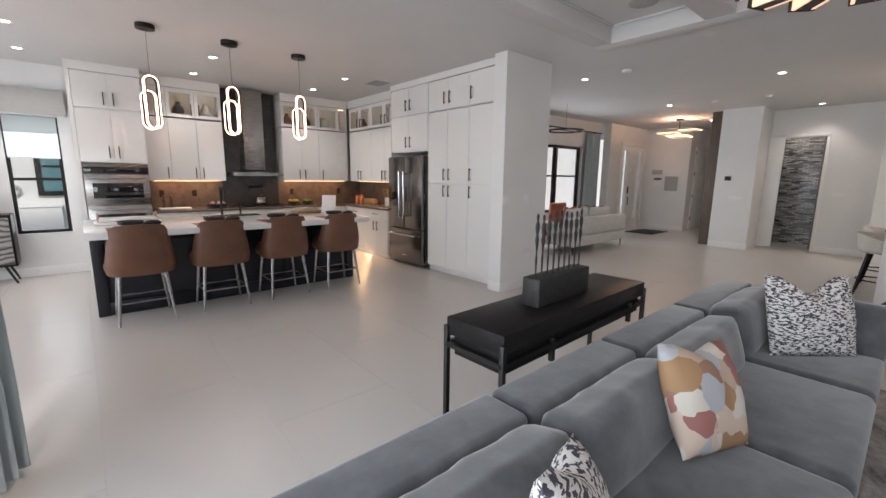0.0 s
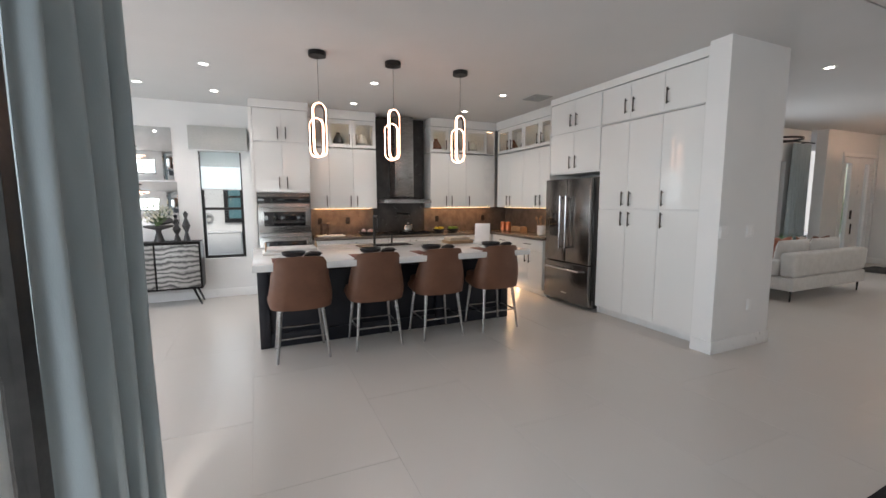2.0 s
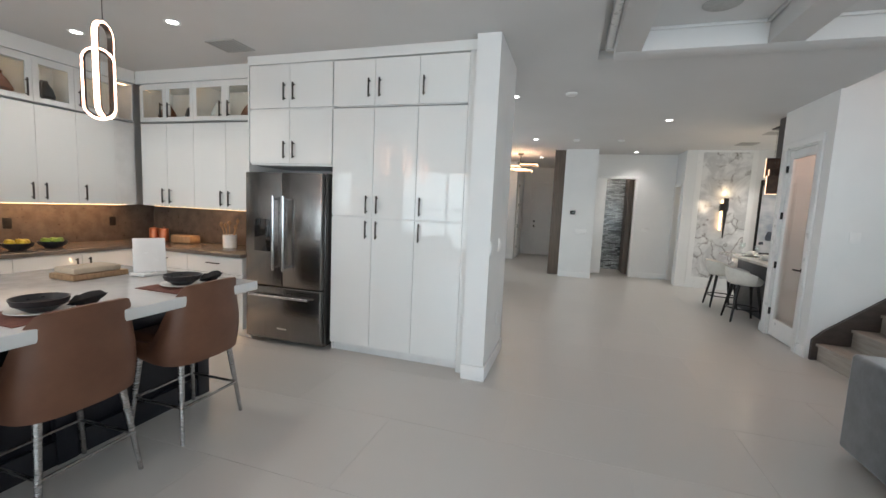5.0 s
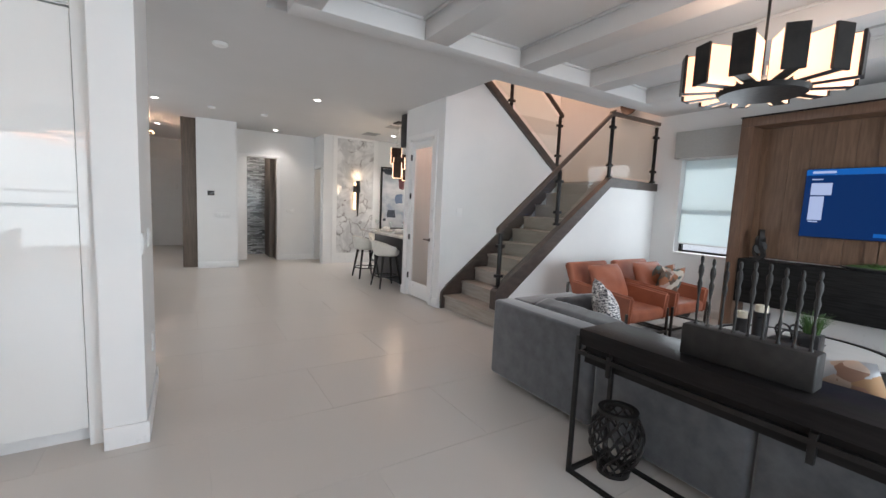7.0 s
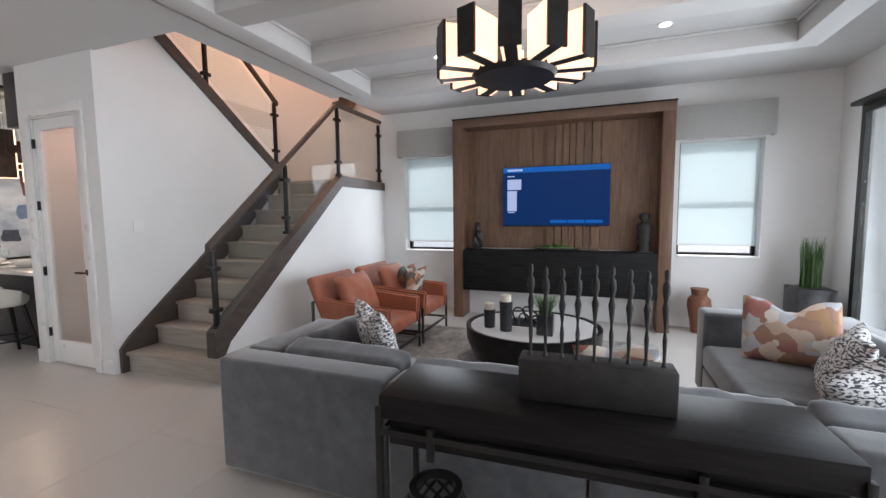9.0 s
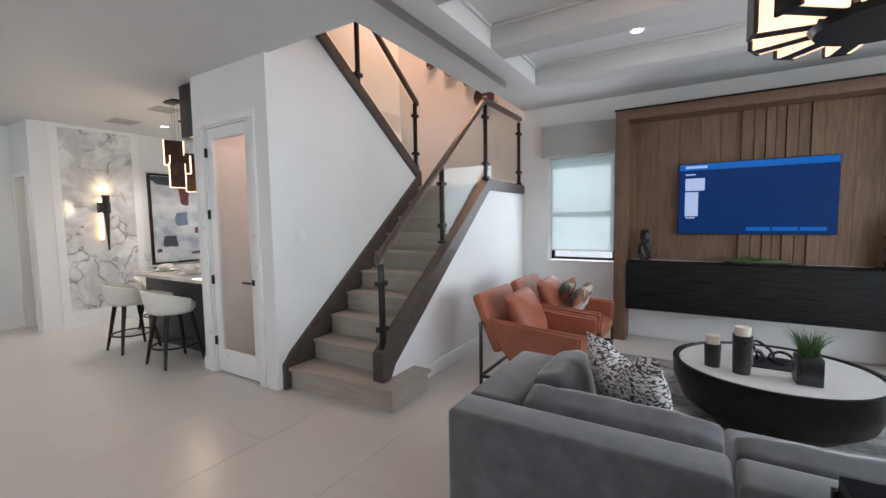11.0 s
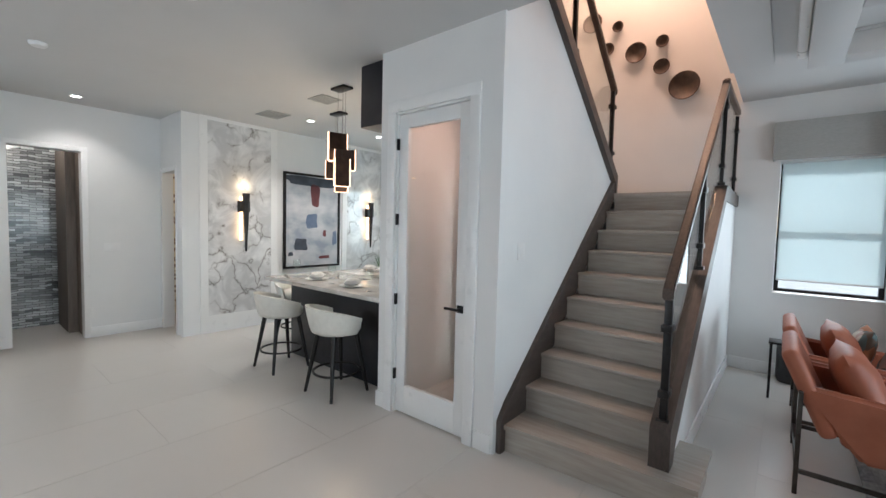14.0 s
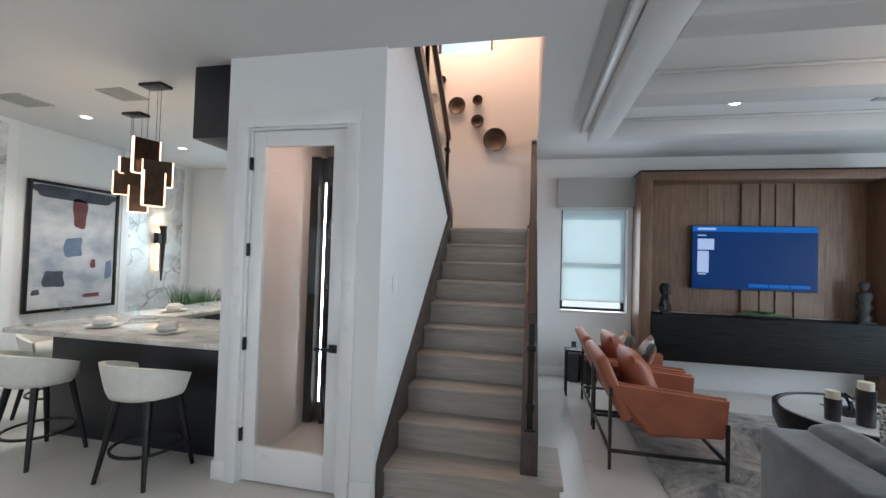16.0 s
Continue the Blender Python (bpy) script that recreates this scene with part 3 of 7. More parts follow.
pbox("head_track", (-0.58, -2.7, 2.482), (-0.42, 2.38, 2.52), black_metal, wd, 0.002)

cu = thing("curtain", "floor length pale grey pleated curtain beside the patio door", "curtain", (-0.42, 2.62, 0))


def drape(nx, amp, x0, y0, x1, y1, ztop, k):
    def f(off):
        def g(u, v):
            d = Vector((x1 - x0, y1 - y0, 0))
            nrm = Vector((-d.y, d.x, 0)).normalized()
            w = amp * (0.75 + 0.35 * v) * math.sin(u * nx * 2 * math.pi + 0.7 * math.sin(3 * v + u * 5)) + 0.012 * noise.noise(Vector((u * 9, v * 3, k)))
            p = Vector((x0, y0, 0)) + d * (u - 0.06 * (1 - v) * (u - 0.5)) + nrm * (w + off)
            return Vector((p.x, p.y, 0.015 + (1 - v) * ztop))
        return g
    return f(0.0), f(0.004)


curtain_cloth = M("curtain_cloth", (0.41, 0.475, 0.495), (0.35, 0.415, 0.435), 0.85, scale=6, stretch=(1, 1, 0.3), bscale=280, bstr=0.3)
o, i = drape(4, 0.035, -0.46, 2.42, -0.30, 2.80, 2.72, 1.0)
part("curtain_panel", shell(bmesh.new(), o, i, 90, 12), curtain_cloth, cu, smooth=80)
cl = thing("curtain", "grey curtain drawn open beside the living room window", "curtain", (10.3, 5.9, 0))
o, i = drape(7, 0.03, 10.10, 5.88, 10.78, 5.88, 2.62, 2.0)
part("curtain_panel", shell(bmesh.new(), o, i, 60, 8), curtain_cloth, cl, smooth=80)
rod = thing("curtain_rod", "black metal curtain rod over the living room window", "curtain rod", (8.6, 5.9, 2.45))
part("rod", cyl(bmesh.new(), (6.6, 5.88, 2.67), (10.88, 5.88, 2.67), 0.014, n=12), black_metal, rod)
for x in (6.7, 8.6, 10.65):
    part("bracket", cyl(bmesh.new(), (x, 5.88, 2.67), (x, 6.0, 2.67), 0.008, n=8), black_metal, rod)

# tall glazed door to the wine room
bm = bmesh.new()
for a, b in (((7.10, 0.16, 0.0), (7.185, 0.182, 2.445)), ((6.275, 0.16, 0.0), (6.36, 0.182, 2.445)), ((6.275, 0.16, 2.445), (7.185, 0.182, 2.53)), ((7.085, 0.05, 0.0), (7.10, 0.16, 2.43)), ((6.36, 0.05, 0.0), (6.375, 0.16, 2.43)), ((6.36, 0.05, 2.43), (7.10, 0.16, 2.445))):
    box(bm, a, b, 0.003)
structure("trim_wine_door", bm, trim_paint, "white painted door casing")
dr = thing("door_wine_room", "white painted tall door with one full height glass pane, closed", "door", (6.73, 0.12, 0), kind="structure")
bm = bmesh.new()
for a, b in (((6.378, 0.10, 0.012), (6.472, 0.14, 2.425)), ((6.988, 0.10, 0.012), (7.082, 0.14, 2.425)), ((6.472, 0.10, 0.012), (6.988, 0.14, 0.24)), ((6.472, 0.10, 2.32), (6.988, 0.14, 2.425))):
    box(bm, a, b, 0.003)
part("door_leaf", bm, trim_paint, dr)
pbox("pane", (6.474, 0.117, 0.242), (6.986, 0.123, 2.318), clear, dr, 0)
hd = part("door_handle", box(box(box(bmesh.new(), (6.40, 0.141, 0.925), (6.455, 0.150, 0.98), 0.002), (6.42, 0.15, 0.945), (6.435, 0.19, 0.96)), (6.42, 0.18, 0.943), (6.54, 0.195, 0.962), 0.003), black_metal, dr)
for z in (0.28, 0.9, 1.55, 2.15):
    pbox("hinge", (7.078, 0.138, z), (7.094, 0.164, z + 0.09), black_metal, dr, 0.002)

# front door with sidelights, hall door, powder room door
fd = thing("door_front", "white entry door with tall clear glass lights and black lock", "door", (12.4, 5.75, 0), kind="structure")
part("door_leaf", hoop_box(bmesh.new(), (11.725, 5.72, 0.0), (12.42, 5.8, 2.415), (0.15, 0.28, 0.30, 0.13), "y"), trim_paint, fd)
part("sidelight_frame", hoop_box(bmesh.new(), (12.425, 5.72, 0.0), (13.075, 5.8, 2.415), (0.26, 0.15, 0.30, 0.13), "y"), trim_paint, fd)
for x0, x1 in ((11.877, 12.138), (12.687, 12.923)):
    g = pbox("pane", (x0, 5.755, 0.302), (x1, 5.765, 2.283), clear, fd, 0)
    g.visible_shadow = False
part("lock", box(bmesh.new(), (12.21, 5.70, 1.05), (12.28, 5.719, 1.25), 0.006), black_metal, fd)
part("door_handle", cyl(bmesh.new(), (12.25, 5.69, 0.95), (12.25, 5.69, 0.72), 0.014), black_metal, fd)
structure("trim_front_door", hoop_box(bmesh.new(), (11.64, 5.68, -0.001), (13.16, 5.70, 2.5), (0.08, 0.08, 0.001, 0.08), "y"), trim_paint, "white painted casing of the front door")


def plain_door(name, a, b, axis, label):
    d = thing(name, label, "door", tuple((p + q) / 2 if k < 2 else 0 for k, (p, q) in enumerate(zip(a, b))), kind="structure")
    part("door_leaf", box(bmesh.new(), a, b, 0.003), trim_paint, d)
    return d


hall_door = plain_door("door_hall", (14.96, 3.3, 0.01), (15.0, 4.15, 2.4), "y", "white painted flush hall door, closed")
for z in (0.98, 1.14):
    part("knob", lathe(bmesh.new(), (14.93, 4.03, z), [(0, -0.03), (0.028, -0.02), (0.028, 0.02), (0, 0.03)], 14), black_metal, hall_door)
side_door = plain_door("door_hall_side", (13.6, 4.42, 0.01), (14.4, 4.45, 2.4), "x", "white painted hall door with black hinges")
for z in (0.3, 0.95, 1.6, 2.2):
    pbox("hinge", (13.585, 4.405, z), (13.60, 4.42, z + 0.1), black_metal, side_door, 0.002)
pd = plain_door("door_powder", (11.42, 2.04, 0.03), (11.46, 2.304, 2.37), "y", "white sliding panel door half open at the powder room")
bm = bmesh.new()
for a, b in (((11.485, 1.33, 0), (11.5, 1.39, 2.37)), ((11.485, 1.33, 2.37), (11.5, 2.2, 2.43)), ((10.908, 0.53, 0), (10.88, 0.545, 2.2)), ((11.42, 0.53, 0), (11.48, 0.545, 2.2)), ((10.88, 0.53, 2.2), (11.48, 0.545, 2.26))):
    box(bm, a, b, 0.002)
structure("trim_doorways", bm, trim_paint, "white painted casings of the powder room and side doorway")

# powder room and papered room seen through their openings
wave, wnt, wp, wl = make_nodes("relief_strip_tile")
wsep, wcmb = wnt.nodes.new("ShaderNodeSeparateXYZ"), wnt.nodes.new("ShaderNodeCombineXYZ")
wl.new(coords(wnt), wsep.inputs[0])
wadd, wbow = wnt.nodes.new("ShaderNodeMath"), wnt.nodes.new("ShaderNodeMath")
wbow.operation, wbow.inputs[1].default_value = "MULTIPLY", 0.05
wl.new(noise_tex(wnt, coords(wnt), 5, 1), wbow.inputs[0])
wl.new(wsep.outputs[2], wadd.inputs[0]), wl.new(wbow.outputs[0], wadd.inputs[1])
wl.new(wsep.outputs[1], wcmb.inputs[0]), wl.new(wadd.outputs[0], wcmb.inputs[1])
wt = wnt.nodes.new("ShaderNodeTexBrick")
wt.offset, wt.squash = 0.5, 1.0
for key, value in (("Scale", 1.0), ("Mortar Size", 0.004), ("Mortar Smooth", 0.4), ("Bias", 0.0), ("Brick Width", 0.14), ("Row Height", 0.034)):
    wt.inputs[key].default_value = value
wt.inputs["Color1"].default_value, wt.inputs["Color2"].default_value, wt.inputs["Mortar"].default_value = (0.035, 0.04, 0.042, 1), (0.55, 0.57, 0.57, 1), (0.02, 0.02, 0.02, 1)
wl.new(wcmb.outputs[0], wt.inputs["Vector"])
wl.new(wt.outputs["Color"], wp.inputs["Base Color"])
wp.inputs["Roughness"].default_value = 0.15
bump(wnt, wt.outputs["Fac"], 0.6, -0.01)
structure("wall_powder_tiled", box(bmesh.new(), (12.7, 0.6, 0), (12.8, 3.0, 2.95)), wave, "glossy dark grey wavy relief tiles on the powder room wall", category="tiled wall")
structure("wall_powder_sides", box(box(box(bmesh.new(), (11.65, 0.55, 0), (11.95, 1.38, 2.95)), (11.951, 0.55, 0), (12.69, 1.48, 2.95)), (11.65, 2.9, 0), (12.7, 2.99, 2.95)), wood_panel, "taupe powder room side walls")
toilet = thing("toilet", "white ceramic toilet bowl in the powder room", "toilet", (12.45, 2.6, 0))
part("bowl", lathe(bmesh.new(), (12.4, 2.6, 0), [(0.0, 0.0), (0.13, 0.0), (0.12, 0.18), (0.2, 0.36), (0.21, 0.4), (0.0, 0.41)], 24, 1.2), ceramic, toilet)
pbox("tank", (12.53, 2.42, 0.0), (12.69, 2.78, 0.8), ceramic, toilet, 0.03)
paper, pnt, pp, pl = make_nodes("patterned_wallpaper")
pv = pnt.nodes.new("ShaderNodeTexVoronoi")
pv.inputs["Scale"].default_value = 9
pl.new(coords(pnt, (1, 1, 2)), pv.inputs["Vector"])
pl.new(ramp(pnt, pv.outputs["Distance"], [(0.3, (0.16, 0.07, 0.03)), (0.42, (0.5, 0.34, 0.18)), (0.55, (0.78, 0.68, 0.5))]), pp.inputs["Base Color"])
structure("wall_papered", box(bmesh.new(), (10.9, -1.2, 0), (12.4, -1.1, 2.95)), paper, "cream and brown patterned wallpaper in the side room", category="wallpaper")
cut_wall("wall_side_room", "y", 12.4, 12.5, -1.2, 0.53, 0, 2.95, material=paper, label="papered side room wall")
lamp("side_room_light", "POINT", Matrix.Translation((11.5, -0.4, 2.3)), 9, (1, 0.72, 0.42), 0.15)

# wall plates
def plate(x0, y0, z0, x1, y1, z1, label, keys=1, material=None):
    t = thing("switch_plate", label, "switch", ((x0 + x1) / 2, (y0 + y1) / 2, z0))
    part("cover", box(bmesh.new(), (x0, y0, z0), (x1, y1, z1), 0.003), material or trim_paint, t)
    return t


for x in (4.09, 4.49):
    t = plate(x - 0.06, 3.412, 1.12, x + 0.06, 3.42, 1.24, "white light switch plate on the pantry wall end")
    for k in (-0.03, 0.03):
        pbox("rocker", (x + k - 0.018, 3.408, 1.145), (x + k + 0.018, 3.412, 1.215), trim_paint, t, 0.002)
t = plate(4.54, 3.412, 0.38, 4.61, 3.42, 0.5, "white wall outlet on the pantry wall end")
pbox("socket", (4.558, 3.409, 0.395), (4.592, 3.412, 0.485), trim_paint, t, 0.001)
t = plate(6.102, -0.19, 1.32, 6.11, -0.09, 1.44, "white light switch on the stair wall")
pbox("rocker", (6.098, -0.16, 1.345), (6.102, -0.12, 1.415), trim_paint, t, 0.002)
t = plate(10.612, 2.45, 1.02, 10.62, 2.72, 1.13, "white four gang switch plate under the thermostat")
for k in range(4):
    pbox("rocker", (10.608, 2.475 + 0.06 * k, 1.04), (10.612, 2.51 + 0.06 * k, 1.11), trim_paint, t, 0.002)
t = plate(11.492, 1.0, 1.12, 11.5, 1.18, 1.22, "white switch plate beside the powder room")
pbox("rocker", (11.488, 1.05, 1.14), (11.492, 1.12, 1.2), trim_paint, t, 0.002)
th = thing("thermostat", "small black thermostat on the white wall", "thermostat", (10.61, 2.78, 1.5))
pbox("thermostat_body", (10.60, 2.72, 1.46), (10.62, 2.84, 1.55), black_glass, th, 0.004)
for k, (y, z, w, h, c) in enumerate(((5.30, 1.62, 0.30, 0.13, valance_cloth), (5.27, 1.46, 0.22, 0.05, black_wood), (5.27, 1.24, 0.24, 0.16, None), (4.88, 1.14, 0.36, 0.42, valance_cloth))):
    nt_ = thing("wall_notice", "small printed notice pinned to the entry wall", "paper notice", (13.19, y, z))
    pbox("sheet", (13.19, y - w / 2, z), (13.20, y + w / 2, z + h), trim_paint if c is None else c, nt_, 0.001)
mat_ = thing("door_mat", "dark patterned entry mat lying on the tile floor", "door mat", (12.1, 5.0, 0))
pbox("mat", (11.5, 4.6, 0.002), (12.6, 5.35, 0.014), M("dark_mat", (0.03, 0.032, 0.035), (0.09, 0.09, 0.09), 0.95, scale=14, bstr=0.6), mat_, 0.004)

# ---- stairs ----
st = thing("staircase", "grey washed oak stair with dark stained stringers and glass rail", "staircase", (5.6, -1.0, 0))
bm = bmesh.new()
pts = [(4.95, 0.0), (6.11, 0.06), (6.11, -0.22), (5.16, -0.22), (5.16, -0.50), (4.95, -0.50)]
a, b = [bm.verts.new((x, y, 0.0)) for x, y in pts], [bm.verts.new((x, y, RISE - 0.03)) for x, y in pts]
bm.faces.new(a), bm.faces.new(b[::-1])
for i in range(6):
    bm.faces.new((a[i], a[(i + 1) % 6], b[(i + 1) % 6], b[i]))
part("riser", bm, oak_grey, st)
bm = bmesh.new()
pts = [(4.93, 0.025), (6.07, 0.085), (6.07, -0.24), (5.19, -0.24), (5.19, -0.52), (4.93, -0.52)]
a, b = [bm.verts.new((x, y, RISE - 0.03)) for x, y in pts], [bm.verts.new((x, y, RISE)) for x, y in pts]
bm.faces.new(a), bm.faces.new(b[::-1])
for i in range(6):
    bm.faces.new((a[i], a[(i + 1) % 6], b[(i + 1) % 6], b[i]))
part("tread", bm, oak_grey, st)
for k in range(1, 10):
    y, z = -RUN * k, RISE * k
    pbox("riser", (5.17, y - 0.02, z), (6.07, y, z + RISE - 0.03), oak_grey, st, 0)
    if k < 9:
        pbox("tread", (5.17, y - RUN - 0.02, z + RISE - 0.03), (6.07, y + 0.022, z + RISE), oak_grey, st, 0.006)
pbox("landing", (5.17, -3.3, LAND - 0.05), (7.25, -2.03, LAND), oak_grey, st, 0.006)
pbox("landing_soffit", (5.17, -3.3, LAND - 0.09), (7.25, -2.06, LAND - 0.051), paint, st, 0)


def line(y, up):
    return RISE - 0.85 * y + up


prism("stringer", [(0.12, 0.0), (-0.06, 0.0), (-2.06, line(-2.06, -0.05)), (-2.06, line(-2.06, 0.13)), (-2.03, line(-2.03, 0.14)), (0.03, line(0.0, 0.14)), (0.12, line(0.10, 0.12))], 6.072, 6.109, stringer_mat, parent=st)
prism("stringer", [(-0.06, 0.194), (-0.16, 0.196), (-0.22, 0.30), (-2.12, LAND - 0.09), (-3.3, LAND - 0.09), (-3.3, LAND + 0.03), (-2.12, LAND + 0.05), (-0.06, 0.43)], 5.085, 5.195, stringer_mat, parent=st)
prism("stringer", [(-2.03, 2.06), (-2.06, 1.94), (-2.10, 1.94), (-2.10, 2.13), (0.16, 3.83), (0.16, 3.70)], 6.06, 6.25, stringer_mat, parent=st)
for k in range(9):
    pbox("upper_tread", (6.26, -2.05 + RUN * k, LAND + RISE * (k + 1) - 0.16), (7.25, -2.05 + RUN * (k + 1), LAND + RISE * (k + 1)), oak_grey, st, 0.004)


def post(y, x, z0, z1):
    p = part("post", box(bmesh.new(), (x - 0.02, y - 0.02, z0), (x + 0.02, y + 0.02, z1), 0.003), black_metal, st)
    part("foot", box(bmesh.new(), (x - 0.035, y - 0.035, z0), (x + 0.035, y + 0.035, z0 + 0.03), 0.003), black_metal, p)
    for z in (z0 + 0.18, z1 - 0.16):
        part("glass_clamp", box(bmesh.new(), (x - 0.028, y - 0.055, z - 0.02), (x + 0.028, y + 0.055, z + 0.02), 0.004), black_metal, p)


def slope_rail(y0, z0, y1, z1, x, w=0.058, h=0.032):
    prism("handrail", [(y0, z0 - h), (y1, z1 - h), (y1, z1 + h), (y0, z0 + h)], x - w / 2, x + w / 2, rail_mat, parent=st, bev=0.008)


post(-0.13, 5.14, 0.44, 1.16)
post(-1.10, 5.14, line(-1.10, 0.14), 1.23 + 0.85 * 0.98 - 0.04)
post(-2.12, 5.14, LAND + 0.05, 2.88)
post(-3.22, 5.14, LAND + 0.04, 2.86)
slope_rail(-0.07, 1.19, -2.14, 2.945, 5.14)
pbox("handrail", (5.11, -3.28, 2.885), (5.17, -2.06, 2.94), rail_mat, st, 0.008)
for y0, y1 in ((-0.17, -1.06), (-1.14, -2.08)):
    g = prism("rail_pane", [(y0, line(y0, 0.16)), (y1, line(y1, 0.16)), (y1, 1.19 - 0.85 * (y1 + 0.07) - 0.07), (y0, 1.19 - 0.85 * (y0 + 0.07) - 0.07)], 5.135, 5.145, tinted, parent=st)
    g.visible_shadow = False
g = pbox("rail_pane", (5.135, -3.18, LAND + 0.08), (5.145, -2.16, 2.86), tinted, st, 0)
g.visible_shadow = False
post(-2.10, 6.15, 2.2, 3.03)
post(-1.03, 6.15, 2.92, 3.87)
slope_rail(-2.16, 3.03, 0.16, 4.83, 6.15)
g = prism("rail_pane", [(-2.04, 2.34), (0.1, 3.93), (0.1, 4.68), (-2.04, 3.0)], 6.145, 6.155, tinted, parent=st)
g.visible_shadow = False
uw = thing("window_stairwell", "black framed upper window over the landing", "window", (6.18, -3.4, 4.66), kind="structure")
bm = bmesh.new()
for a, b in (((5.765, -3.45, 4.665), (5.80, -3.40, 5.495)), ((6.56, -3.45, 4.665), (6.595, -3.40, 5.495)), ((5.80, -3.45, 4.665), (6.56, -3.40, 4.70)), ((5.80, -3.45, 5.46), (6.56, -3.40, 5.495))):
    box(bm, a, b)
part("window_frame", bm, black_metal, uw)

for x, z, r in ((5.69, 3.32, 0.17), (5.95, 3.60, 0.095), (5.955, 3.91, 0.075), (6.26, 3.84, 0.13), (6.62, 3.97, 0.085), (6.50, 4.235, 0.07), (6.84, 4.37, 0.13)):
    bw = thing("wall_bowl", f"{'large' if r > 0.12 else 'small'} round carved dark wood bowl hung on the stair wall", "decorative bowl", (x, SOUTH + 0.02, z), "bowls on the stair wall")
    bm = lathe(bmesh.new(), (0, 0, 0), [(0, 0.0), (r * 0.6, 0.0), (r * 0.97, 0.045), (r, 0.06), (r * 0.94, 0.062), (r * 0.86, 0.05), (r * 0.5, 0.02), (0, 0.014)], 26)
    bmesh.ops.transform(bm, matrix=Matrix.Translation((x, SOUTH + 0.004, z)) @ pose(0, 0, 0, -90), verts=bm.verts)
    part("bowl", bm, dark_bowl, bw)


# ---- kitchen ----
def facing(face, f, a, d, z):
    """A point a along a cabinet front, d behind it, z up. face: which way the front looks."""
    return (a, f + d, z) if face == "-y" else (f + d, a, z)


def cabinet(label, face, f, a0, a1, z0, z1, depth, doors, glazed=False, toe=0.0, group="white kitchen cabinets"):
    """doors: (a0, a1, z0, z1, pull position along a, pull bottom, pull length or 0, pull lies flat)."""
    P = lambda a, d, z: facing(face, f, a, d, z)  # noqa: E731
    c = thing("cabinet", label, "kitchen cabinet", P((a0 + a1) / 2, depth / 2, z0), group)
    bm = bmesh.new()
    if glazed:
        t = 0.018
        hoop_box(bm, P(a0, 0.02, z0), P(a1, depth, z1), t, face[1])
        pbox("back_panel", P(a0 + t, depth - t, z0 + t), P(a1 - t, depth - 0.001, z1 - t), carcass, c, 0)
        pbox("light_strip", P(a0 + 0.05, 0.06, z1 - t - 0.01), P(a1 - 0.05, 0.075, z1 - t - 0.001), led_warm, c, 0)
    else:
        box(bm, P(a0 + 0.001, 0.02, z0 + toe), P(a1 - 0.001, depth, z1))
        if toe:
            box(bm, P(a0 + 0.001, 0.08, z0), P(a1 - 0.001, depth, z0 + toe))
    part("body", bm, carcass, c)
    for p, q, r, s, h, hz, hl, flat in doors:
        g = 0.0018
        if glazed:
            w = 0.05
            d = part("door", hoop_box(bmesh.new(), P(p + g, 0, r + g), P(q - g, 0.019, s - g), w, face[1]), lacquer, c)
            pbox("pane", P(p + w, 0.008, r + w), P(q - w, 0.011, s - w), clear, d, 0)
        else:
            d = pbox("drawer_front" if flat else "door", P(p + g, 0, r + g), P(q - g, 0.019, s - g), lacquer, c, 0.0015, seg=1)
        if hl:
            bm = bmesh.new()
            if flat:
                box(bm, P(h - hl / 2, -0.032, hz - 0.006), P(h + hl / 2, -0.022, hz + 0.006), 0.002)
                for k in (-0.4, 0.4):
                    box(bm, P(h + k * hl - 0.005, -0.022, hz - 0.005), P(h + k * hl + 0.005, 0, hz + 0.005))
            else:
                box(bm, P(h - 0.007, -0.036, hz), P(h + 0.007, -0.024, hz + hl), 0.002)
                for k in (0.12, 0.88):
                    box(bm, P(h - 0.005, -0.024, hz + k * hl - 0.005), P(h + 0.005, 0, hz + k * hl + 0.005))
            part("handle", bm, bronze, d)
    return c


def pair(a0, a1, z0, z1, hz, hl=0.17, gap=0.055):
    m = (a0 + a1) / 2
    return [(a0, m, z0, z1, m - gap, hz, hl, False), (m, a1, z0, z1, m + gap, hz, hl, False)]


YU, YT = 7.87, 7.60
cabinet("tall glossy white oven cabinet with double doors above", "-y", YT, 0.09, 0.85, 1.62, 2.83, 0.59, pair(0.09, 0.85, 1.63, 2.34, 1.68) + pair(0.09, 0.85, 2.36, 2.82, 2.40))
cabinet("glossy white base under the wall ovens", "-y", YT, 0.09, 0.85, 0.0, 0.40, 0.59, [(0.09, 0.85, 0.1, 0.40, 0.47, 0.33, 0.2, True)], toe=0.1)
ov = thing("wall_oven", "stainless steel double wall oven with black glass windows", "oven", (0.47, YT, 0.42))
pbox("body", (0.10, YT + 0.01, 0.42), (0.84, YT + 0.58, 1.61), steel_dark, ov)
pbox("control_panel", (0.10, YT - 0.012, 1.47), (0.84, YT + 0.009, 1.56), black_glass, ov, 0.003)
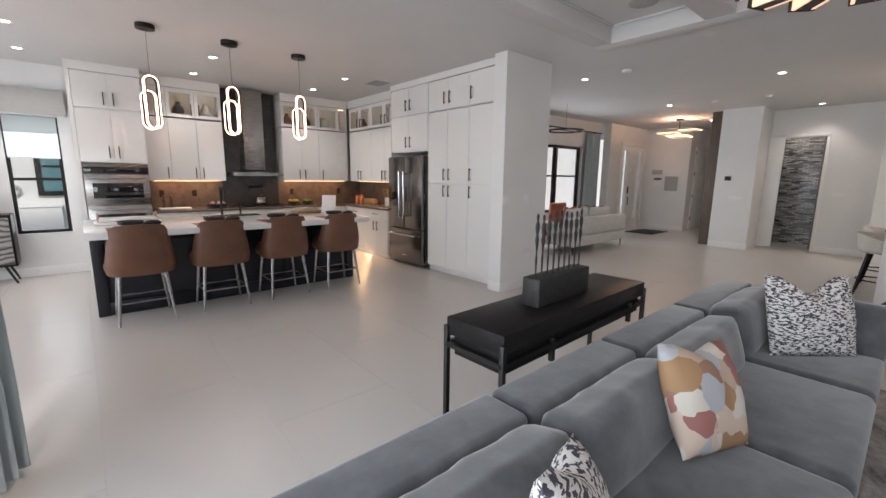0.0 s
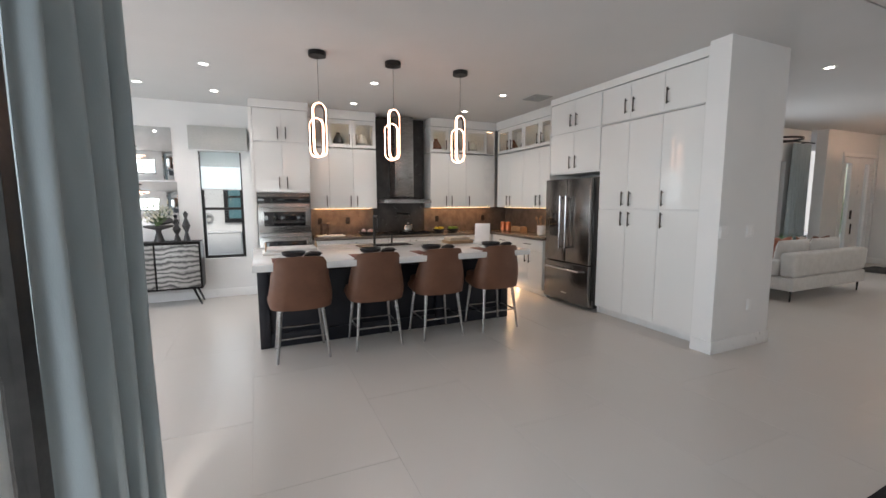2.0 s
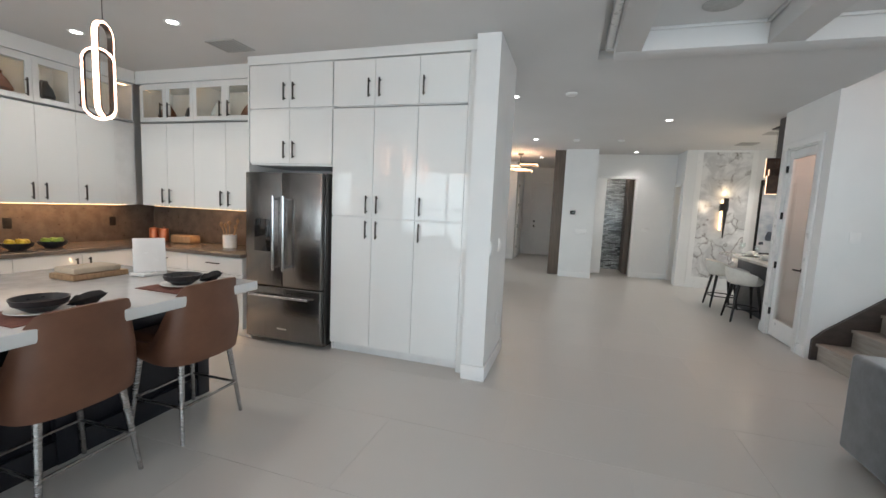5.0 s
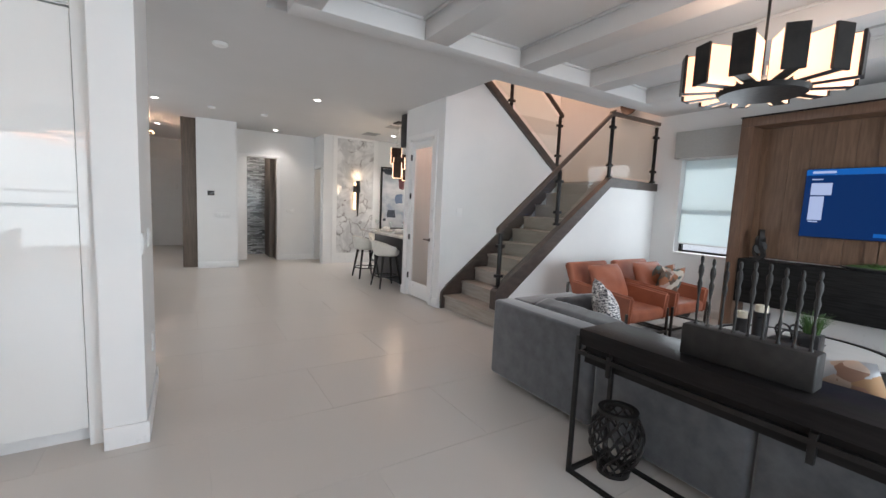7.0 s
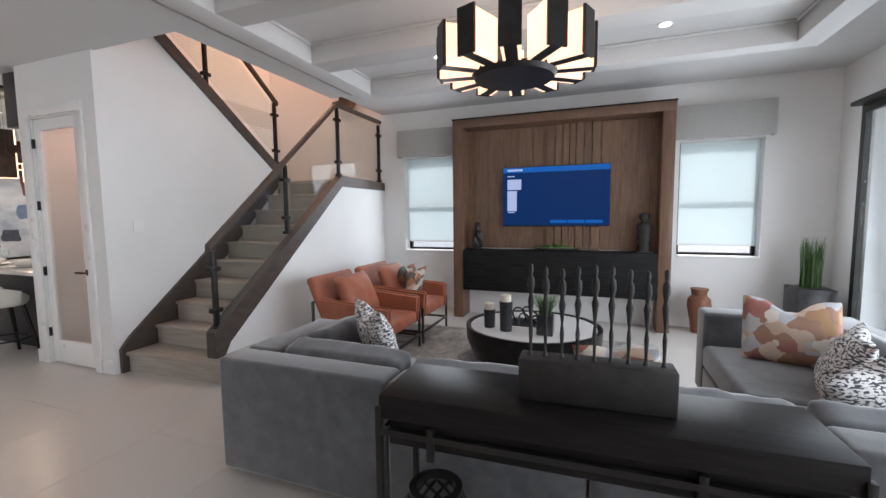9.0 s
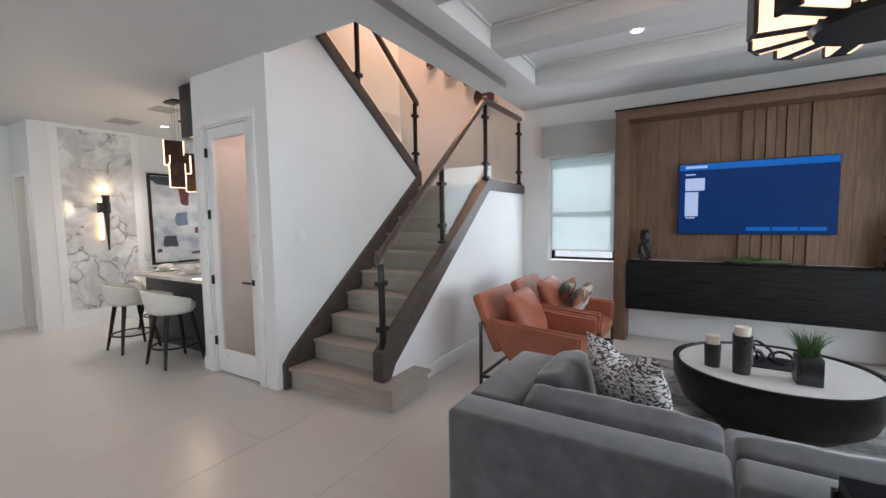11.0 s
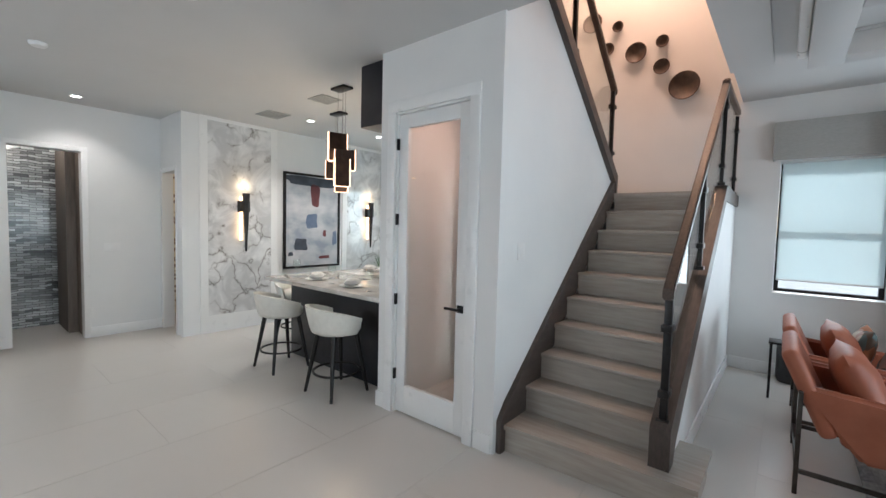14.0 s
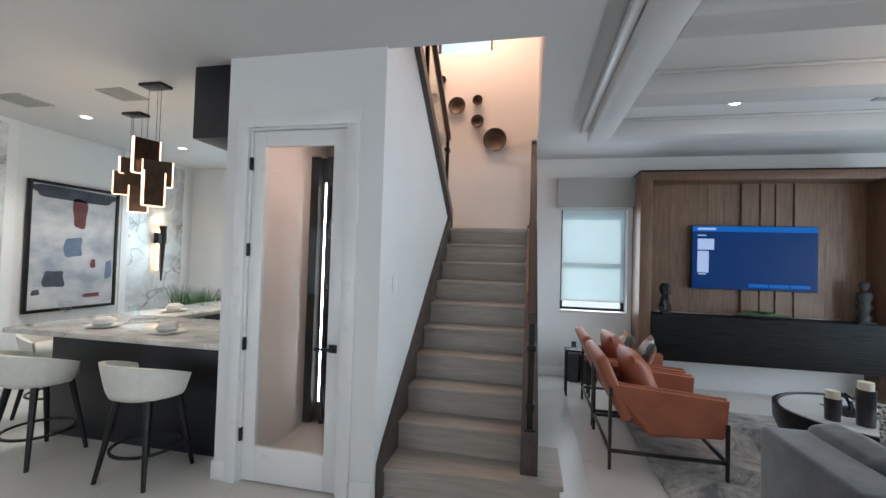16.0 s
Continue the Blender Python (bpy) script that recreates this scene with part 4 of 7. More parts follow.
for z0, z1 in ((1.03, 1.455), (0.44, 1.015)):
    d = pbox("oven_door", (0.10, YT - 0.02, z0), (0.84, YT + 0.009, z1), steel, ov, 0.004)
    pbox("window", (0.18, YT - 0.023, z0 + 0.09), (0.76, YT - 0.0205, z1 - 0.12), black_glass, d, 0.001)
    part("handle", cyl(cyl(cyl(bmesh.new(), (0.14, YT - 0.06, z1 - 0.05), (0.80, YT - 0.06, z1 - 0.05), 0.011), (0.17, YT - 0.06, z1 - 0.05), (0.17, YT - 0.02, z1 - 0.05), 0.007), (0.77, YT - 0.06, z1 - 0.05), (0.77, YT - 0.02, z1 - 0.05), 0.007), chrome, d)
Z0, Z1 = 1.37, 2.34
cabinet("glossy white single upper cabinet beside the ovens", "-y", YU, 0.87, 1.18, Z0, Z1, 0.32, [(0.87, 1.18, Z0, Z1, 1.13, 1.41, 0.17, False)])
cabinet("glossy white double upper cabinet, closed", "-y", YU, 1.18, 1.96, Z0, Z1, 0.32, pair(1.18, 1.96, Z0, Z1, 1.41))
cabinet("glossy white double upper cabinet by the hood, closed", "-y", YU, 2.95, 3.66, Z0, Z1, 0.32, pair(2.95, 3.66, Z0, Z1, 1.41))
cabinet("glossy white corner upper cabinet, closed", "-y", YU, 3.66, 4.29, Z0, Z1, 0.32, [(3.66, 4.05, Z0, Z1, 3.72, 1.41, 0.17, False)])
for a0, a1 in ((0.87, 1.18), (1.18, 1.96), (2.95, 3.66), (3.66, 4.29)):
    drs = pair(a0, a1, 2.36, 2.78, 2.40) if a1 - a0 > 0.5 and a0 < 3.6 else [(a0, min(a1, 4.10), 2.36, 2.78, a0 + 0.04, 2.40, 0.17, False)]
    cabinet("white glazed display cabinet lit from inside", "-y", YU, a0, a1, 2.36, 2.80, 0.32, drs, glazed=True)
XU = 4.30
for a0, a1 in ((6.98, 7.80), (6.06, 6.98)):
    cabinet("glossy white double upper cabinet on the side wall", "-x", XU, a0, a1, Z0, Z1, 0.44, pair(a0, a1, Z0, Z1, 1.41))
    cabinet("white glazed display cabinet lit from inside", "-x", XU, a0, a1, 2.36, 2.80, 0.44, pair(a0, a1, 2.36, 2.78, 2.40), glazed=True)
XP = 4.13
cabinet("glossy white cabinet above the refrigerator", "-x", XP, 5.05, 6.03, 1.86, 2.86, 0.60, pair(5.05, 6.03, 1.88, 2.41, 1.93) + pair(5.05, 6.03, 2.43, 2.85, 2.5))
for a0, a1, k in ((4.16, 5.04, 2), (3.70, 4.16, 1)):
    for z0, z1, hz in ((0.10, 1.375, 1.18), (1.385, 2.41, 1.42), (2.43, 2.85, 2.5)):
        drs = pair(a0, a1, z0, z1, hz) if k == 2 else [(a0, a1, z0, z1, a1 - 0.05, hz, 0.17, False)]
        cabinet(f"tall glossy white pantry cabinet with {'two doors' if k == 2 else 'one door'}", "-x", XP, a0, a1, z0 - (0.1 if z0 < 0.2 else 0.005), z1 + 0.005, 0.61, drs, toe=0.1 if z0 < 0.2 else 0.0)
fl = bmesh.new()
for a, b in (((XP - 0.012, 3.63, 2.86), (XP + 0.4, 6.04, 2.948)), ((XP - 0.012, 3.63, 0.0), (XP + 0.4, 3.698, 2.858)), ((XP + 0.06, 5.042, 0.0), (XP + 0.5, 5.06, 1.855)), ((XP + 0.0, 6.04, 0.0), (4.74, 6.057, 2.948)),
             ((0.04, YT - 0.004, 0.0), (0.088, YT + 0.58, 2.83)), ((0.04, YT - 0.01, 2.832), (0.86, YT + 0.58, 2.948)), ((0.862, YU - 0.01, 2.802), (1.96, YU + 0.3, 2.948)), ((2.95, YU - 0.01, 2.802), (4.29, YU + 0.3, 2.948)), ((XU - 0.01, 6.058, 2.802), (XU + 0.3, YU - 0.012, 2.948))):
    box(fl, a, b, 0.002, 1)
structure("trim_kitchen_filler", fl, lacquer, "white lacquered filler panels and crown of the kitchen cabinets")
fr = thing("refrigerator", "stainless french door refrigerator with bottom freezer and water dispenser", "refrigerator", (4.4, 5.55, 0))
pbox("body", (4.12, 5.10, 0.03), (4.72, 6.02, 1.79), steel_dark, fr, 0.004)
d1 = pbox("door", (4.05, 5.105, 0.625), (4.118, 5.558, 1.785), steel_dark, fr, 0.012)
d2 = pbox("door", (4.05, 5.562, 0.625), (4.118, 6.015, 1.785), steel_dark, fr, 0.012)
d3 = pbox("freezer_drawer", (4.05, 5.105, 0.06), (4.118, 6.015, 0.615), steel_dark, fr, 0.012)
for y, d in ((5.50, d1), (5.62, d2)):
    part("handle", cyl(cyl(cyl(bmesh.new(), (3.985, y, 0.80), (3.985, y, 1.55), 0.014), (3.985, y, 0.83), (4.05, y, 0.83), 0.01), (3.985, y, 1.52), (4.05, y, 1.52), 0.01), chrome, d)
part("handle", cyl(cyl(cyl(bmesh.new(), (3.985, 5.2, 0.53), (3.985, 5.92, 0.53), 0.014), (3.985, 5.25, 0.53), (4.05, 5.25, 0.53), 0.01), (3.985, 5.87, 0.53), (4.05, 5.87, 0.53), 0.01), chrome, d3)
dp = pbox("water_dispenser", (4.043, 5.70, 0.98), (4.0495, 5.90, 1.31), black_glass, d2, 0.003)
part("badge", box(bmesh.new(), (4.046, 5.50, 0.17), (4.0495, 5.62, 0.19)), chrome, d3)

for a0, a1 in ((6.06, 6.82), (6.82, 7.55)):
    cabinet("glossy white base cabinet with a drawer above two doors", "-x", 4.05, a0, a1, 0.0, 0.875, 0.6, [(a0, a1, 0.70, 0.87, (a0 + a1) / 2, 0.80, 0.18, True)] + pair(a0, a1, 0.1, 0.69, 0.50), toe=0.1)
cabinet("glossy white base cabinets behind the island", "-y", 7.57, 0.87, 2.06, 0.0, 0.875, 0.6, [(0.87, 1.46, 0.1, 0.87, 1.40, 0.66, 0.17, False), (1.46, 2.06, 0.1, 0.87, 1.52, 0.66, 0.17, False)], toe=0.1)
cabinet("glossy white base cabinet under the cooktop", "-y", 7.57, 2.06, 2.92, 0.0, 0.875, 0.6, pair(2.06, 2.92, 0.1, 0.87, 0.66), toe=0.1)
cabinet("glossy white base cabinets near the corner", "-y", 7.57, 2.92, 4.04, 0.0, 0.875, 0.6, [(2.92, 3.48, 0.1, 0.87, 3.42, 0.66, 0.17, False), (3.48, 4.04, 0.1, 0.87, 3.54, 0.66, 0.17, False)], toe=0.1)
ct = thing("countertop", "taupe stone countertop along the kitchen walls", "countertop", (3, 7.8, 0.88))
part("slab", box(box(bmesh.new(), (0.87, 7.54, 0.88), (4.735, 8.185, 0.92), 0.004), (4.02, 6.06, 0.88), (4.735, 7.539, 0.92), 0.004), taupe_stone, ct)
bs = bmesh.new()
box(bs, (0.87, 8.185, 0.92), (1.97, 8.198, 1.37)), box(bs, (2.93, 8.185, 0.92), (4.735, 8.198, 1.37)), box(bs, (4.736, 6.06, 0.92), (4.748, 8.185, 1.37))
structure("wall_backsplash", bs, backsplash, "warm lit stone backsplash behind the counters", category="backsplash")
slate_wall = M("slate_panel", (0.06, 0.055, 0.053), (0.035, 0.033, 0.032), 0.25, scale=5, bscale=20, bstr=0.3)
structure("wall_hood_panel", box(bmesh.new(), (1.97, 8.15, 0.92), (2.93, 8.198, 2.94)), slate_wall, "dark polished slate panel behind the range hood", category="wall cladding")
for a, b in (((0.95, 8.0, 1.362), (1.9, 8.03, 1.368)), ((3.0, 8.0, 1.362), (4.25, 8.03, 1.368)), ((4.45, 6.1, 1.362), (4.48, 7.8, 1.368)), ((4.115, 6.1, 0.094), (4.125, 7.5, 0.098))):
    s = thing("light_strip", "thin warm led strip under the cabinets", "led strip", tuple((p + q) / 2 for p, q in zip(a, b)), "cabinet light strips")
    pbox("strip", a, b, led_cove, s, 0)
lamp("under_cabinet_light_a", "AREA", look((1.42, 8.02, 1.355), (1.42, 8.08, 0.9)), 4.5, (1, 0.55, 0.25), 0.95, 0.03)
lamp("under_cabinet_light_b", "AREA", look((3.6, 8.02, 1.355), (3.6, 8.08, 0.9)), 5.5, (1, 0.55, 0.25), 1.25, 0.03)
lamp("under_cabinet_light_c", "AREA", look((4.5, 6.95, 1.355), (4.56, 6.95, 0.9)), 5.5, (1, 0.55, 0.25), 0.03, 1.6)
lamp("toe_light", "AREA", look((4.10, 6.8, 0.09), (3.9, 6.8, 0.0)), 9, (1, 0.62, 0.3), 0.03, 1.4)
hood = thing("range_hood", "stainless chimney range hood with a curved wide canopy", "range hood", (2.45, 8.0, 1.5))
pbox("chimney", (2.28, 7.85, 1.56), (2.62, 8.149, 2.92), steel, hood, 0.006)
bm = bmesh.new()
shell(bm, lambda u, v: Vector((2.03 + 0.84 * u, 7.60 + 0.55 * v + 0.05 * (2 * u - 1) ** 2, 1.515 + 0.05 * math.sin(math.pi * u) * v)), lambda u, v: Vector((2.03 + 0.84 * u, 7.60 + 0.55 * v + 0.05 * (2 * u - 1) ** 2, 1.455)), 16, 4)
part("canopy", bm, steel, hood)
pf = thing("pot_filler", "black wall mounted pot filler tap", "tap", (2.5, 8.1, 1.25))
part("arm", cyl(cyl(cyl(bmesh.new(), (2.62, 8.149, 1.26), (2.62, 8.06, 1.26), 0.016), (2.62, 8.06, 1.26), (2.36, 8.04, 1.26), 0.01), (2.36, 8.04, 1.30), (2.36, 8.04, 1.17), 0.012), black_metal, pf)
ck = thing("cooktop", "black glass gas cooktop with iron grates", "cooktop", (2.46, 7.8, 0.92))
pbox("glass_plate", (2.05, 7.6, 0.921), (2.87, 8.08, 0.93), black_glass, ck, 0.003)
bm = bmesh.new()
for x in (2.12, 2.28, 2.46, 2.64, 2.80):
    box(bm, (x - 0.006, 7.64, 0.945), (x + 0.006, 8.04, 0.957))
for y in (7.65, 7.84, 8.03):
    box(bm, (2.08, y - 0.006, 0.931), (2.84, y + 0.006, 0.944))
part("grate", bm, black_metal, ck)
kt = thing("kettle", "dark metal kettle standing on the cooktop", "kettle", (2.5, 7.84, 0.958))
part("kettle_body", lathe(bmesh.new(), (2.5, 7.84, 0.958), [(0, 0), (0.09, 0), (0.10, 0.05), (0.07, 0.12), (0.02, 0.14), (0.015, 0.165), (0, 0.17)], 20), steel_dark, kt)
bm = bmesh.new()
for k in range(8):
    t0, t1 = math.pi * k / 8, math.pi * (k + 1) / 8
    cyl(bm, (2.5 + 0.08 * math.cos(t0), 7.84, 1.06 + 0.12 * math.sin(t0)), (2.5 + 0.08 * math.cos(t1), 7.84, 1.06 + 0.12 * math.sin(t1)), 0.007, n=8)
part("handle", bm, black_metal, kt)


def lobes(name, label, cat, at, r, h, mat_, fruits, fm):
    t = thing(name, label, cat, at)
    part("bowl_body", lathe(bmesh.new(), at, [(0, 0), (r * 0.45, 0), (r * 0.9, h * 0.6), (r, h), (r * 0.95, h), (r * 0.8, h * 0.6), (0, h * 0.25)], 22), mat_, t)
    for k in range(fruits):
        a = 2.4 * k
        f = thing("fruit", label.split(" in ")[0] if " in " in label else "round fruit in a bowl", "fruit", (at[0] + 0.5 * r * math.cos(a), at[1] + 0.5 * r * math.sin(a), at[2] + h * 0.7), "fruit in the kitchen bowls")
        part("fruit_body", lathe(bmesh.new(), (at[0] + 0.5 * r * math.cos(a), at[1] + 0.5 * r * math.sin(a), at[2] + h * 0.55), [(0, 0), (0.025, 0.008), (0.037, 0.035), (0.025, 0.062), (0, 0.068)], 12), fm, f)
    return t


lemon = M("lemon_skin", (0.6, 0.42, 0.03), (0.5, 0.36, 0.03), 0.4, scale=10, bscale=120, bstr=0.2)
garlic = M("onion_skin", (0.55, 0.42, 0.38), (0.3, 0.12, 0.12), 0.4, scale=6, bstr=0.1)
lobes("fruit_bowl", "dark bowl on the counter holding garlic and onions", "bowl", (1.76, 7.72, 0.921), 0.17, 0.07, dark_ceramic, 6, garlic)
lobes("fruit_bowl", "dark bowl on the counter holding yellow lemons", "bowl", (3.08, 7.8, 0.921), 0.12, 0.07, dark_ceramic, 5, lemon)
lobes("fruit_bowl", "dark bowl on the counter holding green limes", "bowl", (3.36, 7.8, 0.921), 0.12, 0.07, dark_ceramic, 5, M("lime_skin", (0.2, 0.3, 0.04), (0.15, 0.24, 0.03), 0.4, bstr=0.1))
cr = thing("utensil_crock", "white ceramic crock holding wooden spoons", "utensil holder", (4.45, 6.62, 0.921))
part("crock", lathe(bmesh.new(), (4.45, 6.62, 0.921), [(0, 0), (0.075, 0), (0.078, 0.15), (0.07, 0.15), (0.068, 0.02), (0, 0.02)], 24), ceramic, cr)
spoon_wood = M("light_wood", (0.35, 0.22, 0.12), (0.26, 0.16, 0.085), 0.55, scale=10, stretch=(5, 5, 1), bstr=0.15)
for k in range(5):
    a = k * 1.3
    sp_ = thing("wooden_spoon", "wooden spoon standing in the crock", "utensil", (4.45, 6.62, 0.945), "utensils in the crock")
    tip = (4.45 + 0.09 * math.cos(a), 6.62 + 0.09 * math.sin(a), 1.15 + 0.02 * k)
    bm = cyl(bmesh.new(), (4.45 + 0.02 * math.cos(a), 6.62 + 0.02 * math.sin(a), 0.945), tip, 0.006, n=8)
    lathe(bm, (tip[0], tip[1], tip[2] - 0.03), [(0, 0), (0.022, 0.02), (0.024, 0.045), (0, 0.065)], 10, 1, 0.5)
    part("spoon", bm, spoon_wood, sp_)
copper = M("copper", (0.45, 0.17, 0.09), (0.35, 0.12, 0.06), 0.3, 0.8, bstr=0.05)
for x, y in ((4.48, 7.86), (4.50, 7.72)):
    c = thing("canister", "copper canister on the counter in the corner", "canister", (x, y, 0.921), "canisters in the corner")
    part("can", lathe(bmesh.new(), (x, y, 0.921), [(0, 0), (0.055, 0), (0.055, 0.15), (0.05, 0.16), (0.012, 0.165), (0.012, 0.18), (0, 0.182)], 22), copper, c)
bd = thing("bread_box", "low brown wooden box on the counter", "wooden box", (4.5, 7.36, 0.921))
pbox("box_body", (4.42, 7.20, 0.921), (4.58, 7.52, 1.02), spoon_wood, bd, 0.02)
for x in (1.05, 1.52):
    t = thing("outlet_plate", "black outlet plate on the backsplash", "outlet", (x, 8.18, 1.15), "backsplash outlets")
    pbox("cover", (x - 0.035, 8.178, 1.1), (x + 0.035, 8.185, 1.21), black_metal, t, 0.002)
for x in (3.2, 4.2):
    t = thing("outlet_plate", "black outlet plate on the backsplash", "outlet", (x, 8.18, 1.15), "backsplash outlets")
    pbox("cover", (x - 0.035, 8.178, 1.1), (x + 0.035, 8.185, 1.21), black_metal, t, 0.002)
tr = thing("serving_tray", "white tray with wooden bottles on the back counter", "tray", (1.15, 7.8, 0.921))
pbox("tray_base", (0.95, 7.68, 0.921), (1.38, 7.95, 0.945), ceramic, tr, 0.01)
for k, x in enumerate((1.03, 1.13)):
    t = thing("pepper_mill", "dark wooden pepper mill on the tray", "pepper mill", (x, 7.85, 0.946), "mills on the tray")
    part("mill", lathe(bmesh.new(), (x, 7.85, 0.946), [(0, 0), (0.028, 0), (0.02, 0.06), (0.026, 0.12), (0.015, 0.15), (0.022, 0.18), (0, 0.2)], 16), dark_bowl, t)

# items in the lit display cabinets
for k, (x, y) in enumerate([(1.37, 8.02), (1.76, 8.02), (3.12, 8.02), (3.48, 8.02), (3.86, 8.02), (4.5, 7.6), (4.5, 7.2), (4.5, 6.8), (4.5, 6.35)]):
    t = thing("display_vase", ("dark", "cream", "brown")[k % 3] + " vase in the lit display cabinet", "vase", (x, y, 2.379), "pieces in the display cabinets")
    part("vase_body", lathe(bmesh.new(), (x, y, 2.379), [(0, 0), (0.05, 0), (0.09 + 0.01 * (k % 3), 0.07), (0.07, 0.15), (0.03, 0.2 + 0.02 * (k % 2)), (0.035, 0.23), (0, 0.23)], 20), (dark_ceramic, ceramic, clay)[k % 3], t)

isl = thing("kitchen_island", "navy black kitchen island base with recessed panels", "kitchen island", (1.5, 5.9, 0))
pbox("base", (0.10, 5.42, 0.0), (2.92, 6.42, 0.854), navy, isl, 0.004)
bm = bmesh.new()
for x in (0.06, 1.0, 1.98, 2.88):
    box(bm, (x, 5.375, 0.0), (x + 0.10, 5.419, 0.854), 0.004)
for x0, x1 in ((0.16, 1.0), (1.10, 1.98), (2.08, 2.88)):
    box(bm, (x0, 5.385, 0.0), (x1, 5.419, 0.14), 0.003), box(bm, (x0, 5.385, 0.76), (x1, 5.419, 0.854), 0.003)
part("panel_frame", bm, navy, isl)
it = thing("island_countertop", "thick white quartz island top", "countertop", (1.5, 5.7, 0.855))
pbox("slab", (0.03, 4.93, 0.856), (3.0, 6.5, 0.92), quartz, it, 0.005)
fc = thing("faucet", "black kitchen faucet with a high square neck at the island sink", "faucet", (1.55, 6.3, 0.92))
part("neck", cyl(cyl(cyl(bmesh.new(), (1.5, 6.33, 0.921), (1.5, 6.33, 1.30), 0.016), (1.5, 6.33, 1.29), (1.5, 6.13, 1.29), 0.014), (1.5, 6.13, 1.30), (1.5, 6.13, 1.16), 0.015), black_metal, fc)
part("side_tap", cyl(cyl(bmesh.new(), (1.74, 6.33, 0.921), (1.74, 6.33, 1.06), 0.012), (1.74, 6.33, 1.055), (1.74, 6.25, 1.055), 0.01), black_metal, fc)
sk = thing("sink", "dark undermount sink basin in the island", "sink", (1.55, 6.05, 0.92))
pbox("basin", (1.22, 5.98, 0.921), (1.92, 6.28, 0.923), steel_dark, sk, 0)
placemat = M("red_brown_placemat", (0.20, 0.075, 0.05), (0.15, 0.055, 0.04), 0.8, scale=30, bscale=300, bstr=0.5)
for x in (0.40, 1.16, 1.85, 2.62):
    at = (x, 5.28, 0.921)
    t = thing("placemat", "red brown woven placemat on the island", "placemat", at, "placemats on the island")
    pbox("mat", (x - 0.2, 5.02, 0.921), (x + 0.2, 5.36, 0.925), placemat, t, 0.001)
    t = thing("plate", "white plate on a placemat", "plate", at, "plates on the island")
    part("plate_body", lathe(bmesh.new(), (x, 5.2, 0.926), [(0, 0), (0.08, 0), (0.13, 0.014), (0.128, 0.018), (0.08, 0.006), (0, 0.005)], 28), ceramic, t)
    t = thing("bowl", "black bowl set on the plate", "bowl", at, "bowls on the island")
    part("bowl_body", lathe(bmesh.new(), (x, 5.2, 0.933), [(0, 0), (0.05, 0), (0.105, 0.035), (0.115, 0.065), (0.11, 0.065), (0.095, 0.035), (0, 0.012)], 26), dark_ceramic, t)
    t = thing("napkin", "rolled black napkin beside the bowl", "napkin", at, "napkins on the island")
    bm = bmesh.new()
    pillow(bm, 0.17, 0.09, 0.06, Matrix.Translation((x + 0.17, 5.14, 0.965)) @ pose(0, 0, 0, 70, 0, 20), 8)
    part("cloth", bm, M("black_napkin", (0.02, 0.018, 0.018), rough=0.9, bscale=200, bstr=0.4) if x < 0.5 else bpy.data.materials["black_napkin"], t)
bk = thing("bread_board", "pale wooden boards stacked on the island", "serving board", (2.56, 6.0, 0.921))
pbox("board", (2.38, 5.86, 0.921), (2.74, 6.10, 0.96), spoon_wood, bk, 0.008)
pbox("board", (2.40, 5.88, 0.961), (2.70, 6.08, 1.0), M("pale_box", (0.5, 0.42, 0.32), (0.42, 0.35, 0.26), 0.6, scale=8), bk, 0.008)
tb = thing("tablet_stand", "white recipe card on a slanted stand", "card stand", (2.72, 5.75, 0.921))
part("card", box(bmesh.new(), (-0.1, -0.006, 0), (0.1, 0.006, 0.26), 0.003, 2, Matrix.Translation((2.78, 5.70, 0.945)) @ pose(0, 0, 0, -22, 0, -35)), ceramic, tb)
part("foot", box(bmesh.new(), (2.70, 5.66, 0.921), (2.88, 5.80, 0.944), 0.004), ceramic, tb)
wt_ = thing("towel_tray", "white tray with rope handles and folded white linen", "tray", (0.4, 5.9, 0.921))
pbox("tray_base", (0.12, 5.62, 0.921), (0.72, 6.0, 0.95), ceramic, wt_, 0.012)
pbox("linen", (0.16, 5.66, 0.951), (0.68, 5.96, 0.985), white_fabric, wt_, 0.015)
for x in (0.16, 0.68):
    bm = bmesh.new()
    for k in range(10):
        t0, t1 = math.pi * k / 10, math.pi * (k + 1) / 10
        cyl(bm, (x, 5.81 + 0.07 * math.cos(t0), 0.95 + 0.085 * math.sin(t0)), (x, 5.81 + 0.07 * math.cos(t1), 0.95 + 0.085 * math.sin(t1)), 0.009, n=8)
    part("rope_handle", bm, spoon_wood, wt_)


